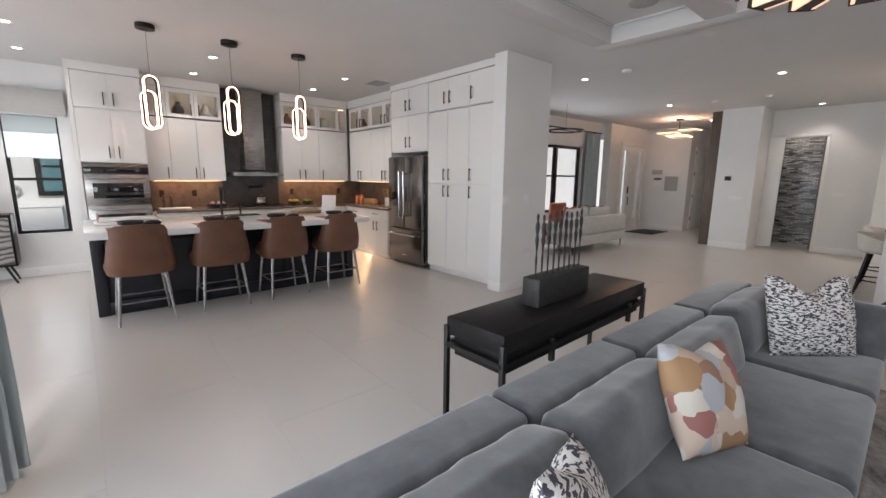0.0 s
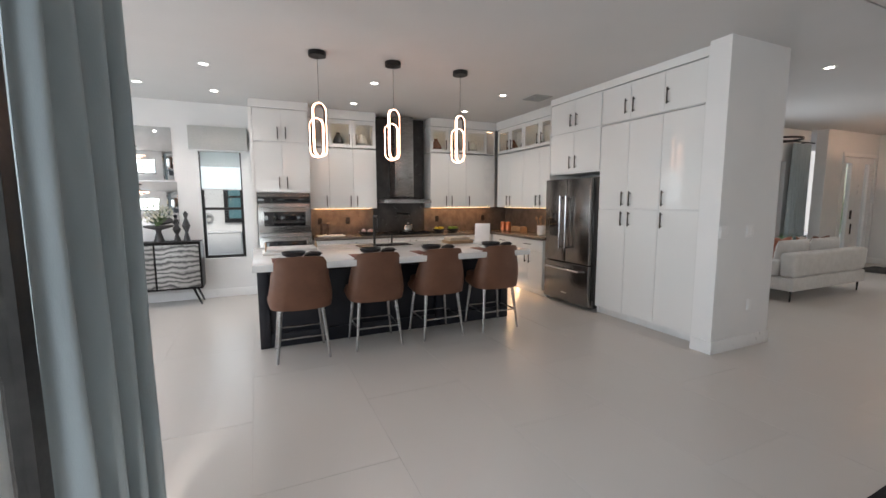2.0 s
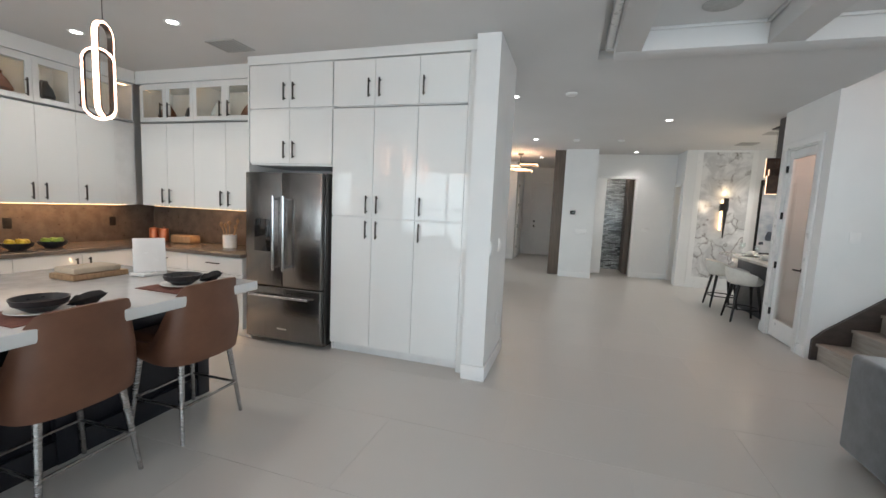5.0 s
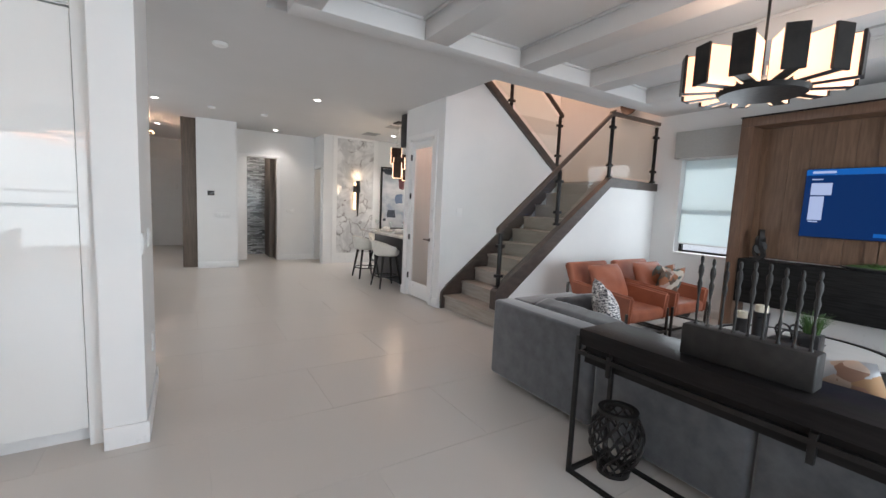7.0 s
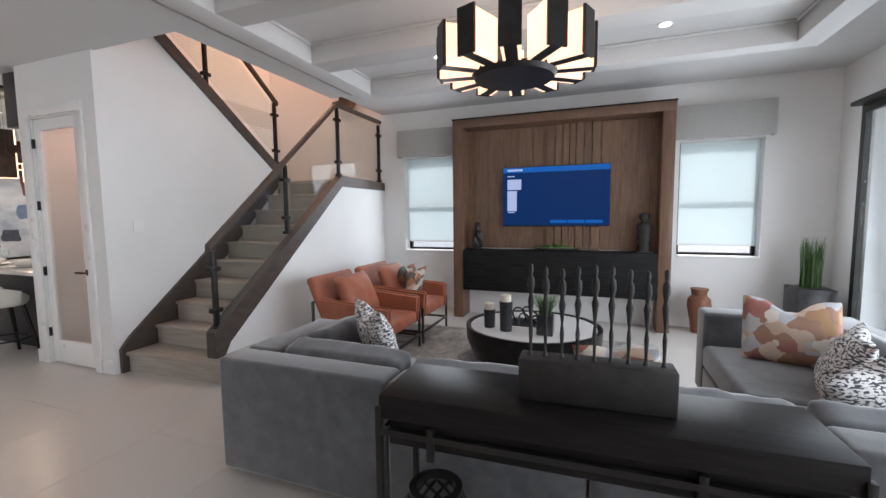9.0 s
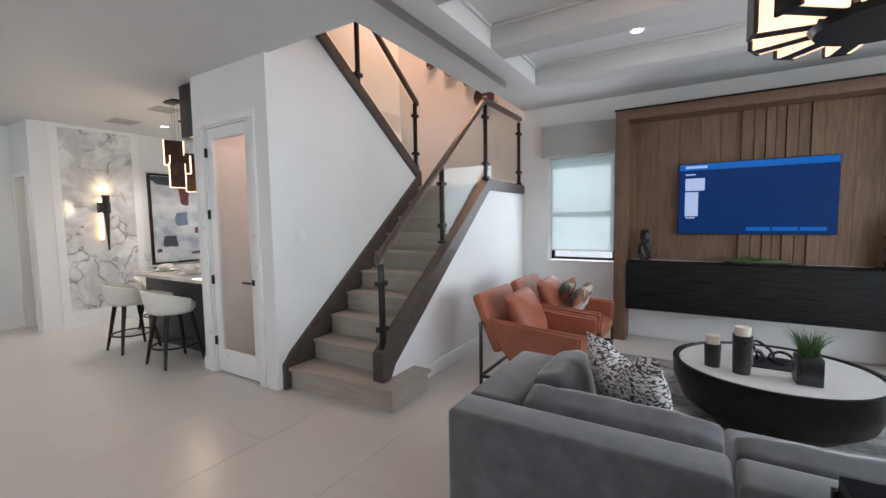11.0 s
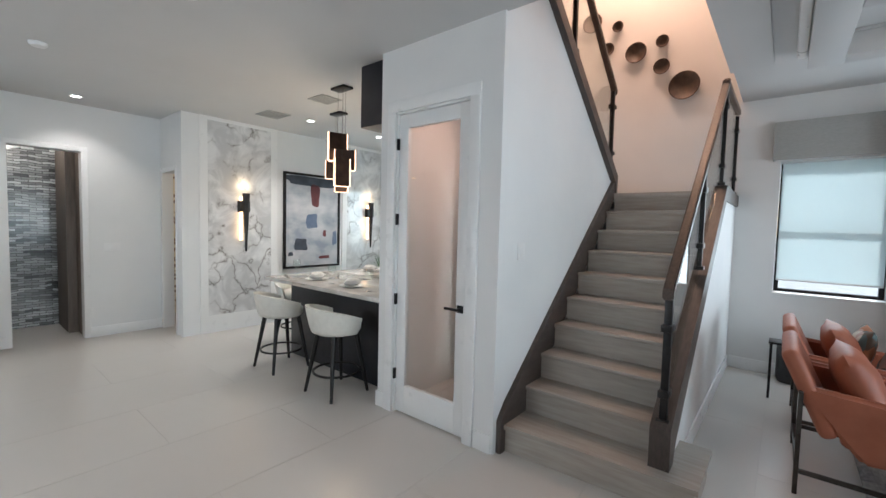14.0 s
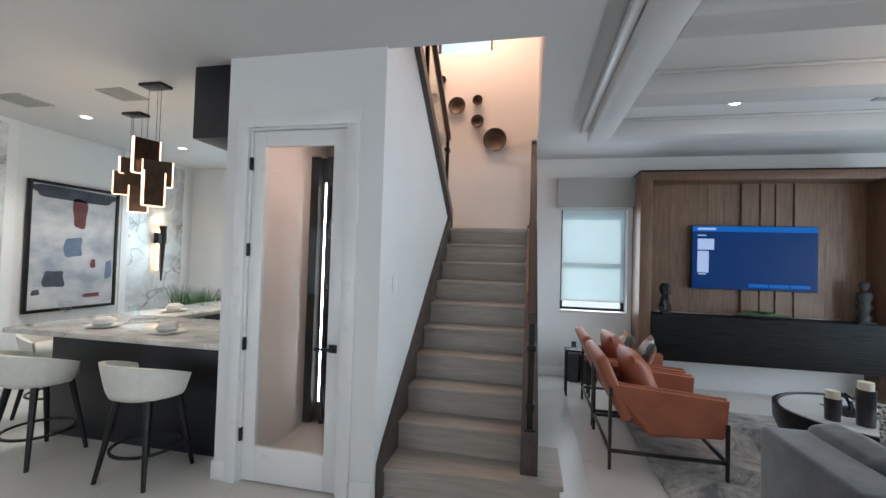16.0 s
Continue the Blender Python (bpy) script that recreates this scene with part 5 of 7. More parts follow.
def bar_chair():
    """Counter stool with a tapering wrapped shell; it faces +y."""
    c = thing("bar_stool", "brown leather counter stool with brushed steel legs at the island", "bar stool", (0, 0, 0), "stools at the kitchen island")

    def surf(r):
        def f(u, v):
            a = math.radians(-205 + 230 * u)
            s = abs(2 * u - 1)
            e = min(1, max(0, (s - 0.33) / 0.46))
            top = 0.99 - 0.34 * (e * e * (3 - 2 * e)) ** 0.85 - 0.03 * s
            low = 0.485 + 0.05 * s * s
            z = low + (top - low) * v
            k = 0.90 + 0.07 * math.sin(math.pi * min(1, v * 1.05 + 0.12)) - 0.05 * v * (1 - s)
            n = 3.6
            cx, sx = math.cos(a), math.sin(a)
            q = (abs(cx) ** n + abs(sx) ** n) ** (-1 / n)
            return Vector(((0.305 - r) * k * cx * q, (0.25 - r) * k * sx * q - 0.05 * v * (1 - s), z))
        return f
    part("backrest", shell(bmesh.new(), surf(0.0), surf(0.03), 44, 10), leather, c, smooth=60)
    part("seat", box(bmesh.new(), (-0.225, -0.19, 0.55), (0.225, 0.22, 0.655), 0.035, 4), leather, c, smooth=60)
    for sx, sy in ((-1, -1), (1, -1), (-1, 1), (1, 1)):
        bm = bmesh.new()
        cyl(bm, (sx * 0.235, sy * 0.215 - 0.01, 0.0), (sx * 0.18, sy * 0.16, 0.56), 0.012, 0.02, 14)
        part("leg", bm, steel, c)
    bm = bmesh.new()
    for p, q in (((-0.212, -0.205), (0.212, -0.205)), ((-0.212, 0.19), (0.212, 0.19)), ((-0.212, -0.205), (-0.212, 0.19)), ((0.212, -0.205), (0.212, 0.19))):
        cyl(bm, (*p, 0.22), (*q, 0.22), 0.009, n=10)
    part("footrest", bm, steel, c)
    return c


first = bar_chair()
for k, (x, y, r) in enumerate(((1.17, 5.14, -1), (1.88, 5.16, 2), (2.60, 5.16, 1))):
    copy_thing(first, pose(x, y, 0, 0, 0, r))
place(first, 0.435, 5.12, 0, 0)


def ring(bm, w, h, t, depth, m, n=44):
    """An obround hoop standing in xz: centre line w by h, t thick, depth deep."""
    pts = []
    r = w / 2
    for k in range(n):
        a = 2 * math.pi * k / n
        pts.append((r * math.cos(a), (h / 2 - r) * (1 if math.sin(a) >= 0 else -1) + r * math.sin(a), math.cos(a), math.sin(a)))
    vs = [[bm.verts.new(m @ Vector((x + dx * nx, y, z + dx * nz))) for dx, y in ((-t / 2, -depth / 2), (t / 2, -depth / 2), (t / 2, depth / 2), (-t / 2, depth / 2))] for x, z, nx, nz in pts]
    for a, b in zip(vs, vs[1:] + vs[:1]):
        for i in range(4):
            bm.faces.new((a[i], a[(i + 1) % 4], b[(i + 1) % 4], b[i]))
    return bm


def pendant():
    p = thing("pendant_light", "two interlocked oval led hoops hanging on a thin cable", "pendant light", (0, 0, 0), "pendants over the island")
    part("canopy", lathe(bmesh.new(), (0, 0, -0.045), [(0, 0), (0.085, 0), (0.085, 0.044), (0, 0.044)], 26), black_metal, p)
    part("cable", cyl(bmesh.new(), (0, 0, -0.49), (0, 0, -0.045), 0.002, n=6), bronze, p)
    m1, m2 = Matrix.Translation((0.0, 0, -0.75)) @ pose(0, 0, 0, 0, 0, 25), Matrix.Translation((-0.03, 0, -0.83)) @ pose(0, 0, 0, 0, 0, -35)
    for m, h in ((m1, 0.50), (m2, 0.36)):
        f = part("hoop", ring(bmesh.new(), 0.12, h, 0.010, 0.026, m), bronze, p)
        part("light_strip", ring(bmesh.new(), 0.141, h + 0.021, 0.010, 0.024, m), led_ring, f)
    return p


first = pendant()
for x in (1.487, 2.283):
    copy_thing(first, pose(x, 5.35, 2.949))
place(first, 0.71, 5.35, 2.949)

# ---- dining nook ----
marbled, gnt, gp_, gl_ = make_nodes("banded_agate_door")
gw = gnt.nodes.new("ShaderNodeTexWave")
gw.bands_direction = "Z"
for key, value in (("Scale", 3.2), ("Distortion", 9.0), ("Detail", 4.0), ("Detail Scale", 0.9), ("Detail Roughness", 0.55)):
    gw.inputs[key].default_value = value
gl_.new(coords(gnt, (1, 1, 1.4)), gw.inputs["Vector"])
gl_.new(ramp(gnt, gw.outputs["Fac"], [(0.02, (0.05, 0.05, 0.052)), (0.25, (0.17, 0.17, 0.165)), (0.6, (0.27, 0.265, 0.255)), (0.95, (0.36, 0.355, 0.34))]), gp_.inputs["Base Color"])
gp_.inputs["Roughness"].default_value = 0.3
sb = thing("sideboard", "black framed sideboard with grey marbled doors on splayed legs", "sideboard", (-1.5, 7.95, 0))
pbox("body", (-2.35, 7.76, 0.24), (-0.68, 8.15, 0.92), black_wood, sb, 0.004)
for x0, x1 in ((-2.33, -1.795), (-1.785, -1.245), (-1.235, -0.70)):
    pbox("door", (x0 + 0.01, 7.742, 0.27), (x1 - 0.005, 7.759, 0.885), marbled, sb, 0.002)
for x, s in ((-2.25, -1), (-0.80, 1)):
    for y in (7.80, 8.1):
        part("leg", cyl(bmesh.new(), (x + 0.09 * s, y, 0.0), (x, y, 0.24), 0.011, 0.017, 10), black_metal, sb)
for k, (z0, z1, x0, x1) in enumerate(((1.80, 2.56, -1.9, -1.0), (1.14, 1.78, -1.9, -0.97))):
    mr_ = thing("wall_mirror", "frameless wall mirror panel over the sideboard", "mirror", (-1.45, 8.19, z0), "mirrors over the sideboard")
    pbox("mirror_plate", (x0, 8.185, z0), (x1, 8.198, z1), M("mirror_silver", (0.85, 0.86, 0.86), rough=0.02, metal=1.0, bstr=0, rvar=0.01) if k == 0 else bpy.data.materials["mirror_silver"], mr_, 0.004)
vs_ = thing("compote_bowl", "grey pedestal bowl with white orchids on the sideboard", "flower bowl", (-1.2, 7.95, 0.921))
part("pedestal", lathe(bmesh.new(), (-1.2, 7.95, 0.921), [(0, 0), (0.07, 0), (0.03, 0.14), (0.04, 0.17), (0.18, 0.21), (0.18, 0.235), (0, 0.22)], 26), slate_block, vs_)
petal = M("orchid_petal", (0.72, 0.72, 0.62), (0.62, 0.62, 0.5), 0.6)
bm, bl = bmesh.new(), bmesh.new()
rng = random.Random(5)
for k in range(34):
    x, y, z = -1.2 + rng.uniform(-0.17, 0.17), 7.95 + rng.uniform(-0.12, 0.12), 1.16 + rng.uniform(0.03, 0.27)
    for j in range(4):
        a = 1.57 * j + rng.random()
        m = Matrix.Translation((x, y, z)) @ pose(0, 0, 0, rng.uniform(40, 100), 0, math.degrees(a))
        v = [bm.verts.new(m @ Vector(c)) for c in ((0, 0, 0), (0.018, 0.018, 0.004), (0, 0.04, 0), (-0.018, 0.018, 0.004))]
        bm.faces.new(v)
    cyl(bl, (-1.2, 7.95, 1.14), (x, y, z), 0.002, n=4)
part("blossom", bm, petal, vs_, smooth=0)
part("stalk", bl, grass_mat, vs_)
for x, h in ((-0.98, 0.34), (-0.86, 0.44)):
    t = thing("figurine", "small black abstract figure on the sideboard", "figurine", (x, 7.95, 0.921), "figures on the sideboard")
    part("figure", lathe(bmesh.new(), (x, 7.95, 0.921), [(0, 0), (0.05, 0), (0.02, h * 0.3), (0.055, h * 0.5), (0.018, h * 0.75), (0.035, h * 0.9), (0, h)], 16), dark_ceramic, t)

dl = thing("dining_light", "layered square plates with warm glow over the dining nook", "ceiling light", (-2.1, 5.0, 2.9))
part("canopy", box(bmesh.new(), (-2.17, 4.93, 2.905), (-2.03, 5.07, 2.949), 0.003), black_metal, dl)
part("stem", cyl(bmesh.new(), (-2.1, 5.0, 2.2), (-2.1, 5.0, 2.905), 0.008, n=8), bronze, dl)
for dx, dy, z in ((0.18, -0.22, 2.34), (-0.14, 0.26, 2.29), (0.12, 0.1, 2.24), (-0.16, -0.12, 2.19)):
    pbox("light_plate", (dx - 2.3, dy + 4.78, z), (dx - 1.9, dy + 5.22, z + 0.018), plate_metal, dl, 0.002)
    part("lit_edge", hoop_box(bmesh.new(), (dx - 2.318, dy + 4.762, z - 0.002), (dx - 1.882, dy + 5.238, z + 0.02), 0.017, "z"), led_ring, dl)

# ---- great room: console, sofa, tables, chairs ----
con = thing("console_table", "long black wood console on a thin black metal frame", "console table", (2.03, 1.22, 0))
CX0, CX1, CY0, CY1 = 1.25, 2.635, 1.02, 1.37
pbox("tabletop", (CX0 + 0.012, CY0 + 0.008, 0.755), (CX1 - 0.012, CY1 - 0.008, 0.84), black_wood, con, 0.004)
bm = bmesh.new()
b = 0.011
for y in (CY0 + b, CY1 - b):
    box(bm, (CX0, y - b, 0.70), (CX1, y + b, 0.722)), box(bm, (CX0, y - b, 0.0), (CX1, y + b, 0.022))
for x in (CX0 + b, CX1 - b):
    box(bm, (x - b, CY0 + 2 * b, 0.70), (x + b, CY1 - 2 * b, 0.722)), box(bm, (x - b, CY0 + 2 * b, 0.0), (x + b, CY1 - 2 * b, 0.022))
part("frame", bm, black_metal, con)
pbox("apron", (CX0 + 0.04, CY0 + 0.03, 0.655), (CX1 - 0.04, CY1 - 0.03, 0.754), black_wood, con, 0.004)
for x in (CX0 + b, CX1 - b):
    for y in (CY0 + b, CY1 - b):
        pbox("leg", (x - b, y - b, 0.022), (x + b, y + b, 0.80), black_metal, con, 0.001)
for x in (1.62, 2.43):
    for y in (CY0 + 0.012, CY1 - 0.012):
        pbox("bracket", (x - 0.012, y - 0.011, 0.63), (x + 0.012, y + 0.011, 0.745), black_metal, con, 0.001)
con.rotation_euler.z = radians(1.5)
sc = thing("figure_sculpture", "row of slender dark metal figures on a rough slate block", "sculpture", (1.91, 1.2, 0.84))
bm = box(bmesh.new(), (1.665, 1.145, 0.841), (2.15, 1.245, 0.985), 0.006)
for k in range(9):
    x = 1.70 + 0.052 * k
    w = 0.004 * math.sin(3.1 * k)
    g_ = 0.80 + 0.02 * math.sin(5 * k)
    lathe(bm, (x + w, 1.195, 0.983), [(r * 0.62, z * g_) for r, z in ((0, 0), (0.018, 0), (0.008, 0.015), (0.008, 0.05), (0.012, 0.11), (0.006, 0.15), (0.013, 0.20), (0.019, 0.235), (0.010, 0.262), (0.020, 0.30), (0.018, 0.33), (0.007, 0.345), (0.013, 0.365), (0.011, 0.385), (0, 0.395))], 10, 1, 0.8)
part("sculpture_body", bm, figure_metal, sc, smooth=50)
sc.rotation_euler.z = radians(2)


def lantern(x, y):
    t = thing("woven_lantern", "black woven rope floor lantern under the console", "lantern", (x, y, 0), "lanterns under the console")
    prof = lambda v: 0.072 + 0.072 * math.sin(math.pi * min(1, 0.12 + 0.86 * (1 - v))) ** 1.2  # noqa: E731
    bm = bmesh.new()
    for k in range(13):
        for s in (1, -1):
            prev = None
            for j in range(15):
                v = j / 14
                a = 2 * math.pi * k / 13 + s * 1.9 * v
                r = prof(v) + 0.003 * s
                p = Vector((x + r * math.cos(a), y + r * math.sin(a), 0.012 + 0.35 * v))
                if prev is not None:
                    cyl(bm, prev, p, 0.0065, n=5)
                prev = p
    part("weave", bm, black_metal, t, smooth=60)
    for z, r in ((0.012, prof(0)), (0.365, prof(1))):
        m = Matrix.Translation((x, y, z)) @ pose(0, 0, 0, 90)
        part("rim", ring(bmesh.new(), 2 * r, 2 * r + 0.0001, 0.03, 0.024, m, 26), black_metal, t)


lantern(2.50, 1.14)
lantern(1.42, 1.12)


def stuffed(bm, w, t, h, m, seed=0):
    """A loose back cushion: a boxed shape with full faces, a creased top and soft dents, standing on its long edge."""
    first_new = len(bm.verts)
    r = bmesh.ops.create_cube(bm, size=1.0)
    es = list({e for v in r["verts"] for e in v.link_edges})
    bmesh.ops.subdivide_edges(bm, edges=es, cuts=13, use_grid_fill=True)
    bm.verts.ensure_lookup_table()
    for v in bm.verts[first_new:]:
        u = v.co * 2
        p = Vector((u.x * w / 2, u.y * t / 2, u.z * h / 2))
        rad = 0.04
        inner = Vector((max(-w / 2 + rad, min(w / 2 - rad, p.x)), max(-t / 2 + rad, min(t / 2 - rad, p.y)), max(-h / 2 + rad, min(h / 2 - rad, p.z))))
        d = p - inner
        if d.length > rad:
            p = inner + d.normalized() * rad
        full = (1 - u.x ** 4) * (1 - u.z ** 4)
        p.y += 0.03 * full * u.y
        p.z += 0.006 * (1 - u.x ** 2) * u.z
        crease = noise.noise(Vector((p.x * 16 + seed, p.y * 5, p.z * 3)))
        p += Vector((0, u.y, max(0, u.z))) * 0.006 * crease * (0.4 + max(0, u.z))
        p += Vector((0, u.y, 0)) * 0.014 * noise.noise(Vector((p.x * 4 + seed, 0, p.z * 5)))
        v.co = m @ (p + Vector((0, 0, h / 2)))
    return bm


def sofa_piece(label, boxes, cushions, at):
    s = thing("sofa_section", label, "sofa", at, "sections of the grey sectional sofa")
    for nm, a, b_, r in boxes:
        part(nm, box(bmesh.new(), a, b_, r, 4), velvet, s, smooth=60)
    for nm, w, h, t, m in cushions:
        part(nm, stuffed(bmesh.new(), w, t, h, m, at[0] * 7), velvet, s, smooth=80)
    part("plinth", box(bmesh.new(), (boxes[0][1][0] + 0.03, min(boxes[0][1][1], boxes[0][2][1]) + 0.03, 0.0), (boxes[0][2][0] - 0.03, max(boxes[0][1][1], boxes[0][2][1]) - 0.03, 0.045)), black_metal, s)
    return s


SB, SF = 0.955, 0.02
xs = [0.13, 1.12, 1.92, 2.83]
for x0, x1 in zip(xs, xs[1:]):
    sofa_piece("grey velvet sofa section with a low square back", [("frame", (x0 + 0.006, SF, 0.045), (x1 - 0.006, 0.748, 0.28), 0.02), ("back_frame", (x0 + 0.006, 0.75, 0.045), (x1 - 0.006, SB, 0.69), 0.03), ("seat_cushion", (x0 + 0.008, SF - 0.02, 0.281), (x1 - 0.008, 0.745, 0.46), 0.045)],
               [("back_cushion", x1 - x0 - 0.02 - (0.24 if x0 < 0.5 else 0), 0.31 if x0 < 0.5 else 0.30, 0.17, Matrix.Translation(((x0 + x1) / 2 + (0.11 if x0 < 0.5 else 0), 0.60, 0.40)) @ pose(0, 0, 0, -13, 0, 0))], ((x0 + x1) / 2, 0.4, 0))
sofa_piece("grey velvet corner section with a tall square outer side", [("frame", (2.836, SF, 0.045), (3.628, 0.748, 0.28), 0.02), ("back_frame", (2.836, 0.75, 0.045), (3.88, SB, 0.69), 0.03), ("arm", (3.63, SF, 0.045), (3.88, 0.749, 0.69), 0.03), ("seat_cushion", (2.842, SF - 0.02, 0.281), (3.625, 0.745, 0.46), 0.045)],
           [("back_cushion", 0.76, 0.33, 0.17, Matrix.Translation((3.23, 0.60, 0.40)) @ pose(0, 0, 0, -13)), ("back_cushion", 0.50, 0.33, 0.16, Matrix.Translation((3.50, 0.25, 0.41)) @ pose(0, 0, 0, -13, 0, -90))], (3.4, 0.4, 0))
sofa_piece("grey velvet chaise section with a low arm", [("frame", (0.385, -0.975, 0.045), (1.12, 0.01, 0.28), 0.02), ("arm", (0.38, -1.22, 0.045), (1.12, -0.98, 0.70), 0.03), ("back_frame", (0.13, -1.22, 0.045), (0.378, 0.01, 0.69), 0.03), ("seat_cushion", (0.38, -0.97, 0.281), (1.13, -0.01, 0.46), 0.045)],
           [("back_cushion", 0.56, 0.36, 0.15, Matrix.Translation((0.48, -0.26, 0.40)) @ pose(0, 0, 0, -13, 0, 90))], (0.6, -0.7, 0))


def dashes(name, base, ink, scale, stretch, cut=0.5):
    m, nt, p, ln = make_nodes(name)
    n = noise_tex(nt, coords(nt, stretch), scale, 2, 0.5)
    ln.new(ramp(nt, n, [(cut - 0.02, ink), (cut + 0.02, base)]), p.inputs["Base Color"])
    p.inputs["Roughness"].default_value = 0.9
    bump(nt, noise_tex(nt, coords(nt), 250, 2), 0.35, 0.001)
    return m


def patches(name, cols, scale):
    m, nt, p, ln = make_nodes(name)
    v = nt.nodes.new("ShaderNodeTexVoronoi")
    v.inputs["Scale"].default_value, v.distance = scale, "MANHATTAN"
    ln.new(coords(nt), v.inputs["Vector"])
    sepn = nt.nodes.new("ShaderNodeSeparateColor")
    ln.new(v.outputs["Color"], sepn.inputs[0])
    r = ramp(nt, sepn.outputs[0], [(k / len(cols), c) for k, c in enumerate(cols)])
    r.node.color_ramp.interpolation = "CONSTANT"
    ln.new(r, p.inputs["Base Color"])
    p.inputs["Roughness"].default_value = 0.8
    bump(nt, noise_tex(nt, coords(nt), 220, 2), 0.35, 0.001)
    return m


dash_cloth = dashes("black_white_dashes", (0.70, 0.68, 0.66), (0.06, 0.06, 0.075), 115, (0.4, 0.4, 1.1), 0.485)
patch_cloth = patches("patchwork_cloth", [(0.62, 0.57, 0.5), (0.33, 0.14, 0.12), (0.36, 0.21, 0.11), (0.42, 0.43, 0.45), (0.60, 0.47, 0.38), (0.30, 0.17, 0.12), (0.48, 0.36, 0.28)], 11)
abstract_cloth = patches("teal_rust_cloth", [(0.08, 0.12, 0.12), (0.3, 0.12, 0.06), (0.5, 0.45, 0.38), (0.1, 0.07, 0.05), (0.4, 0.28, 0.24)], 12)


def cushion(label, w, h, t, at, tilt, turn, cloth, roll=0, dent=0.1):
    c = thing("throw_pillow", label, "pillow", at, "loose cushions")
    part("cushion_body", pillow(bmesh.new(), w, h, t, Matrix.Translation((at[0], at[1], at[2] + h / 2)) @ pose(0, 0, 0, 0, 0, turn) @ pose(0, 0, 0, tilt, roll), 18, dent), cloth, c, smooth=80)
    return c


cushion("square patchwork cushion in rust, cream and gold on the sofa", 0.40, 0.40, 0.15, (1.78, 0.44, 0.45), -26, -16, patch_cloth, 7)
cushion("black and white dashed cushion leaning in the sofa corner", 0.50, 0.47, 0.17, (3.22, 0.33, 0.45), -16, -42, dash_cloth, 0, 0.3)
cushion("black and white dashed cushion on the near sofa section", 0.42, 0.42, 0.16, (0.79, 0.37, 0.45), -20, 22, dash_cloth, 20)
cushion("cream and rust patchwork cushion on the chaise", 0.52, 0.44, 0.17, (0.68, -0.72, 0.45), 24, -14, patch_cloth, 0, 0.25)
cushion("black and white dashed cushion on the chaise", 0.42, 0.40, 0.15, (0.64, -0.16, 0.45), -25, 72, dash_cloth, 6)

rug_mat, rnt, rp, rl = make_nodes("distressed_rug")
rn1, rn2 = noise_tex(rnt, coords(rnt), 2.4, 10, 0.72, 1.2), noise_tex(rnt, coords(rnt, (8, 1, 1)), 12, 4)
rmx = rnt.nodes.new("ShaderNodeMixRGB")
rmx.blend_type, rmx.inputs[0].default_value = "MULTIPLY", 0.5
rl.new(ramp(rnt, rn1, [(0.40, (0.16, 0.16, 0.17)), (0.5, (0.36, 0.34, 0.32)), (0.62, (0.55, 0.52, 0.48))]), rmx.inputs[1])
rl.new(ramp(rnt, rn2, [(0.35, (0.6, 0.6, 0.6)), (0.6, (1, 1, 1))]), rmx.inputs[2])
rl.new(rmx.outputs[0], rp.inputs["Base Color"])
rp.inputs["Roughness"].default_value = 0.95
bump(rnt, noise_tex(rnt, coords(rnt), 260, 3), 0.6, 0.003)
rg = thing("area_rug", "distressed grey and beige area rug under the coffee table", "rug", (2.6, -1.0, 0))
pbox("rug_body", (1.25, -2.35, 0.001), (4.2, 0.2, 0.012), rug_mat, rg, 0.003)

cf = thing("coffee_table", "oval black drum coffee table with a pale stone top", "coffee table", (2.46, -1.28, 0))
part("drum", lathe(bmesh.new(), (2.46, -1.28, 0.013), [(0, 0), (0.40, 0), (0.56, 0.12), (0.625, 0.28), (0.63, 0.405), (0.60, 0.405), (0.59, 0.37), (0, 0.37)], 56, 1.0, 0.93), black_metal, cf, smooth=50)
part("tabletop", lathe(bmesh.new(), (2.46, -1.28, 0.384), [(0, 0), (0.585, 0), (0.585, 0.022), (0.58, 0.026), (0, 0.026)], 56, 1.0, 0.93), quartz, cf)
for x, y, r, h in ((2.83, -1.10, 0.055, 0.17), (2.66, -1.03, 0.06, 0.27)):
    c = thing("candle_holder", ("tall" if h > 0.2 else "short") + " black cylinder holder with a cream pillar candle", "candle holder", (x, y, 0.411), "candles on the coffee table")
    part("holder", lathe(bmesh.new(), (x, y, 0.411), [(0, 0), (r * 0.9, 0), (r, h), (r * 0.85, h), (r * 0.85, h - 0.02), (0, h - 0.02)], 24), dark_ceramic, c)
    part("candle", lathe(bmesh.new(), (x, y, 0.411 + h - 0.018), [(0, 0), (r * 0.8, 0), (r * 0.8, 0.075), (0, 0.072)], 24), wax, c)


def blades(bm, x, y, z, n, r, h, spread, seed, w=0.006):
    rg_ = random.Random(seed)
    for k in range(n):
        a, q = rg_.random() * 6.28, r * rg_.random() ** 0.5
        px, py = x + q * math.cos(a), y + q * math.sin(a)
        hh, out, turn = h * rg_.uniform(0.65, 1.0), spread * rg_.uniform(0.2, 1), rg_.random() * 3.14
        prev = None
        for j in range(4):
            v = j / 3
            c = Vector((px + out * v * v * math.cos(a), py + out * v * v * math.sin(a), z + hh * v * (1 - 0.15 * v)))
            d = Vector((math.cos(turn), math.sin(turn), 0)) * w * (1 - v * 0.9)
            row = (bm.verts.new(c - d), bm.verts.new(c + d))
            if prev:
                bm.faces.new((prev[0], prev[1], row[1], row[0]))
            prev = row
    return bm


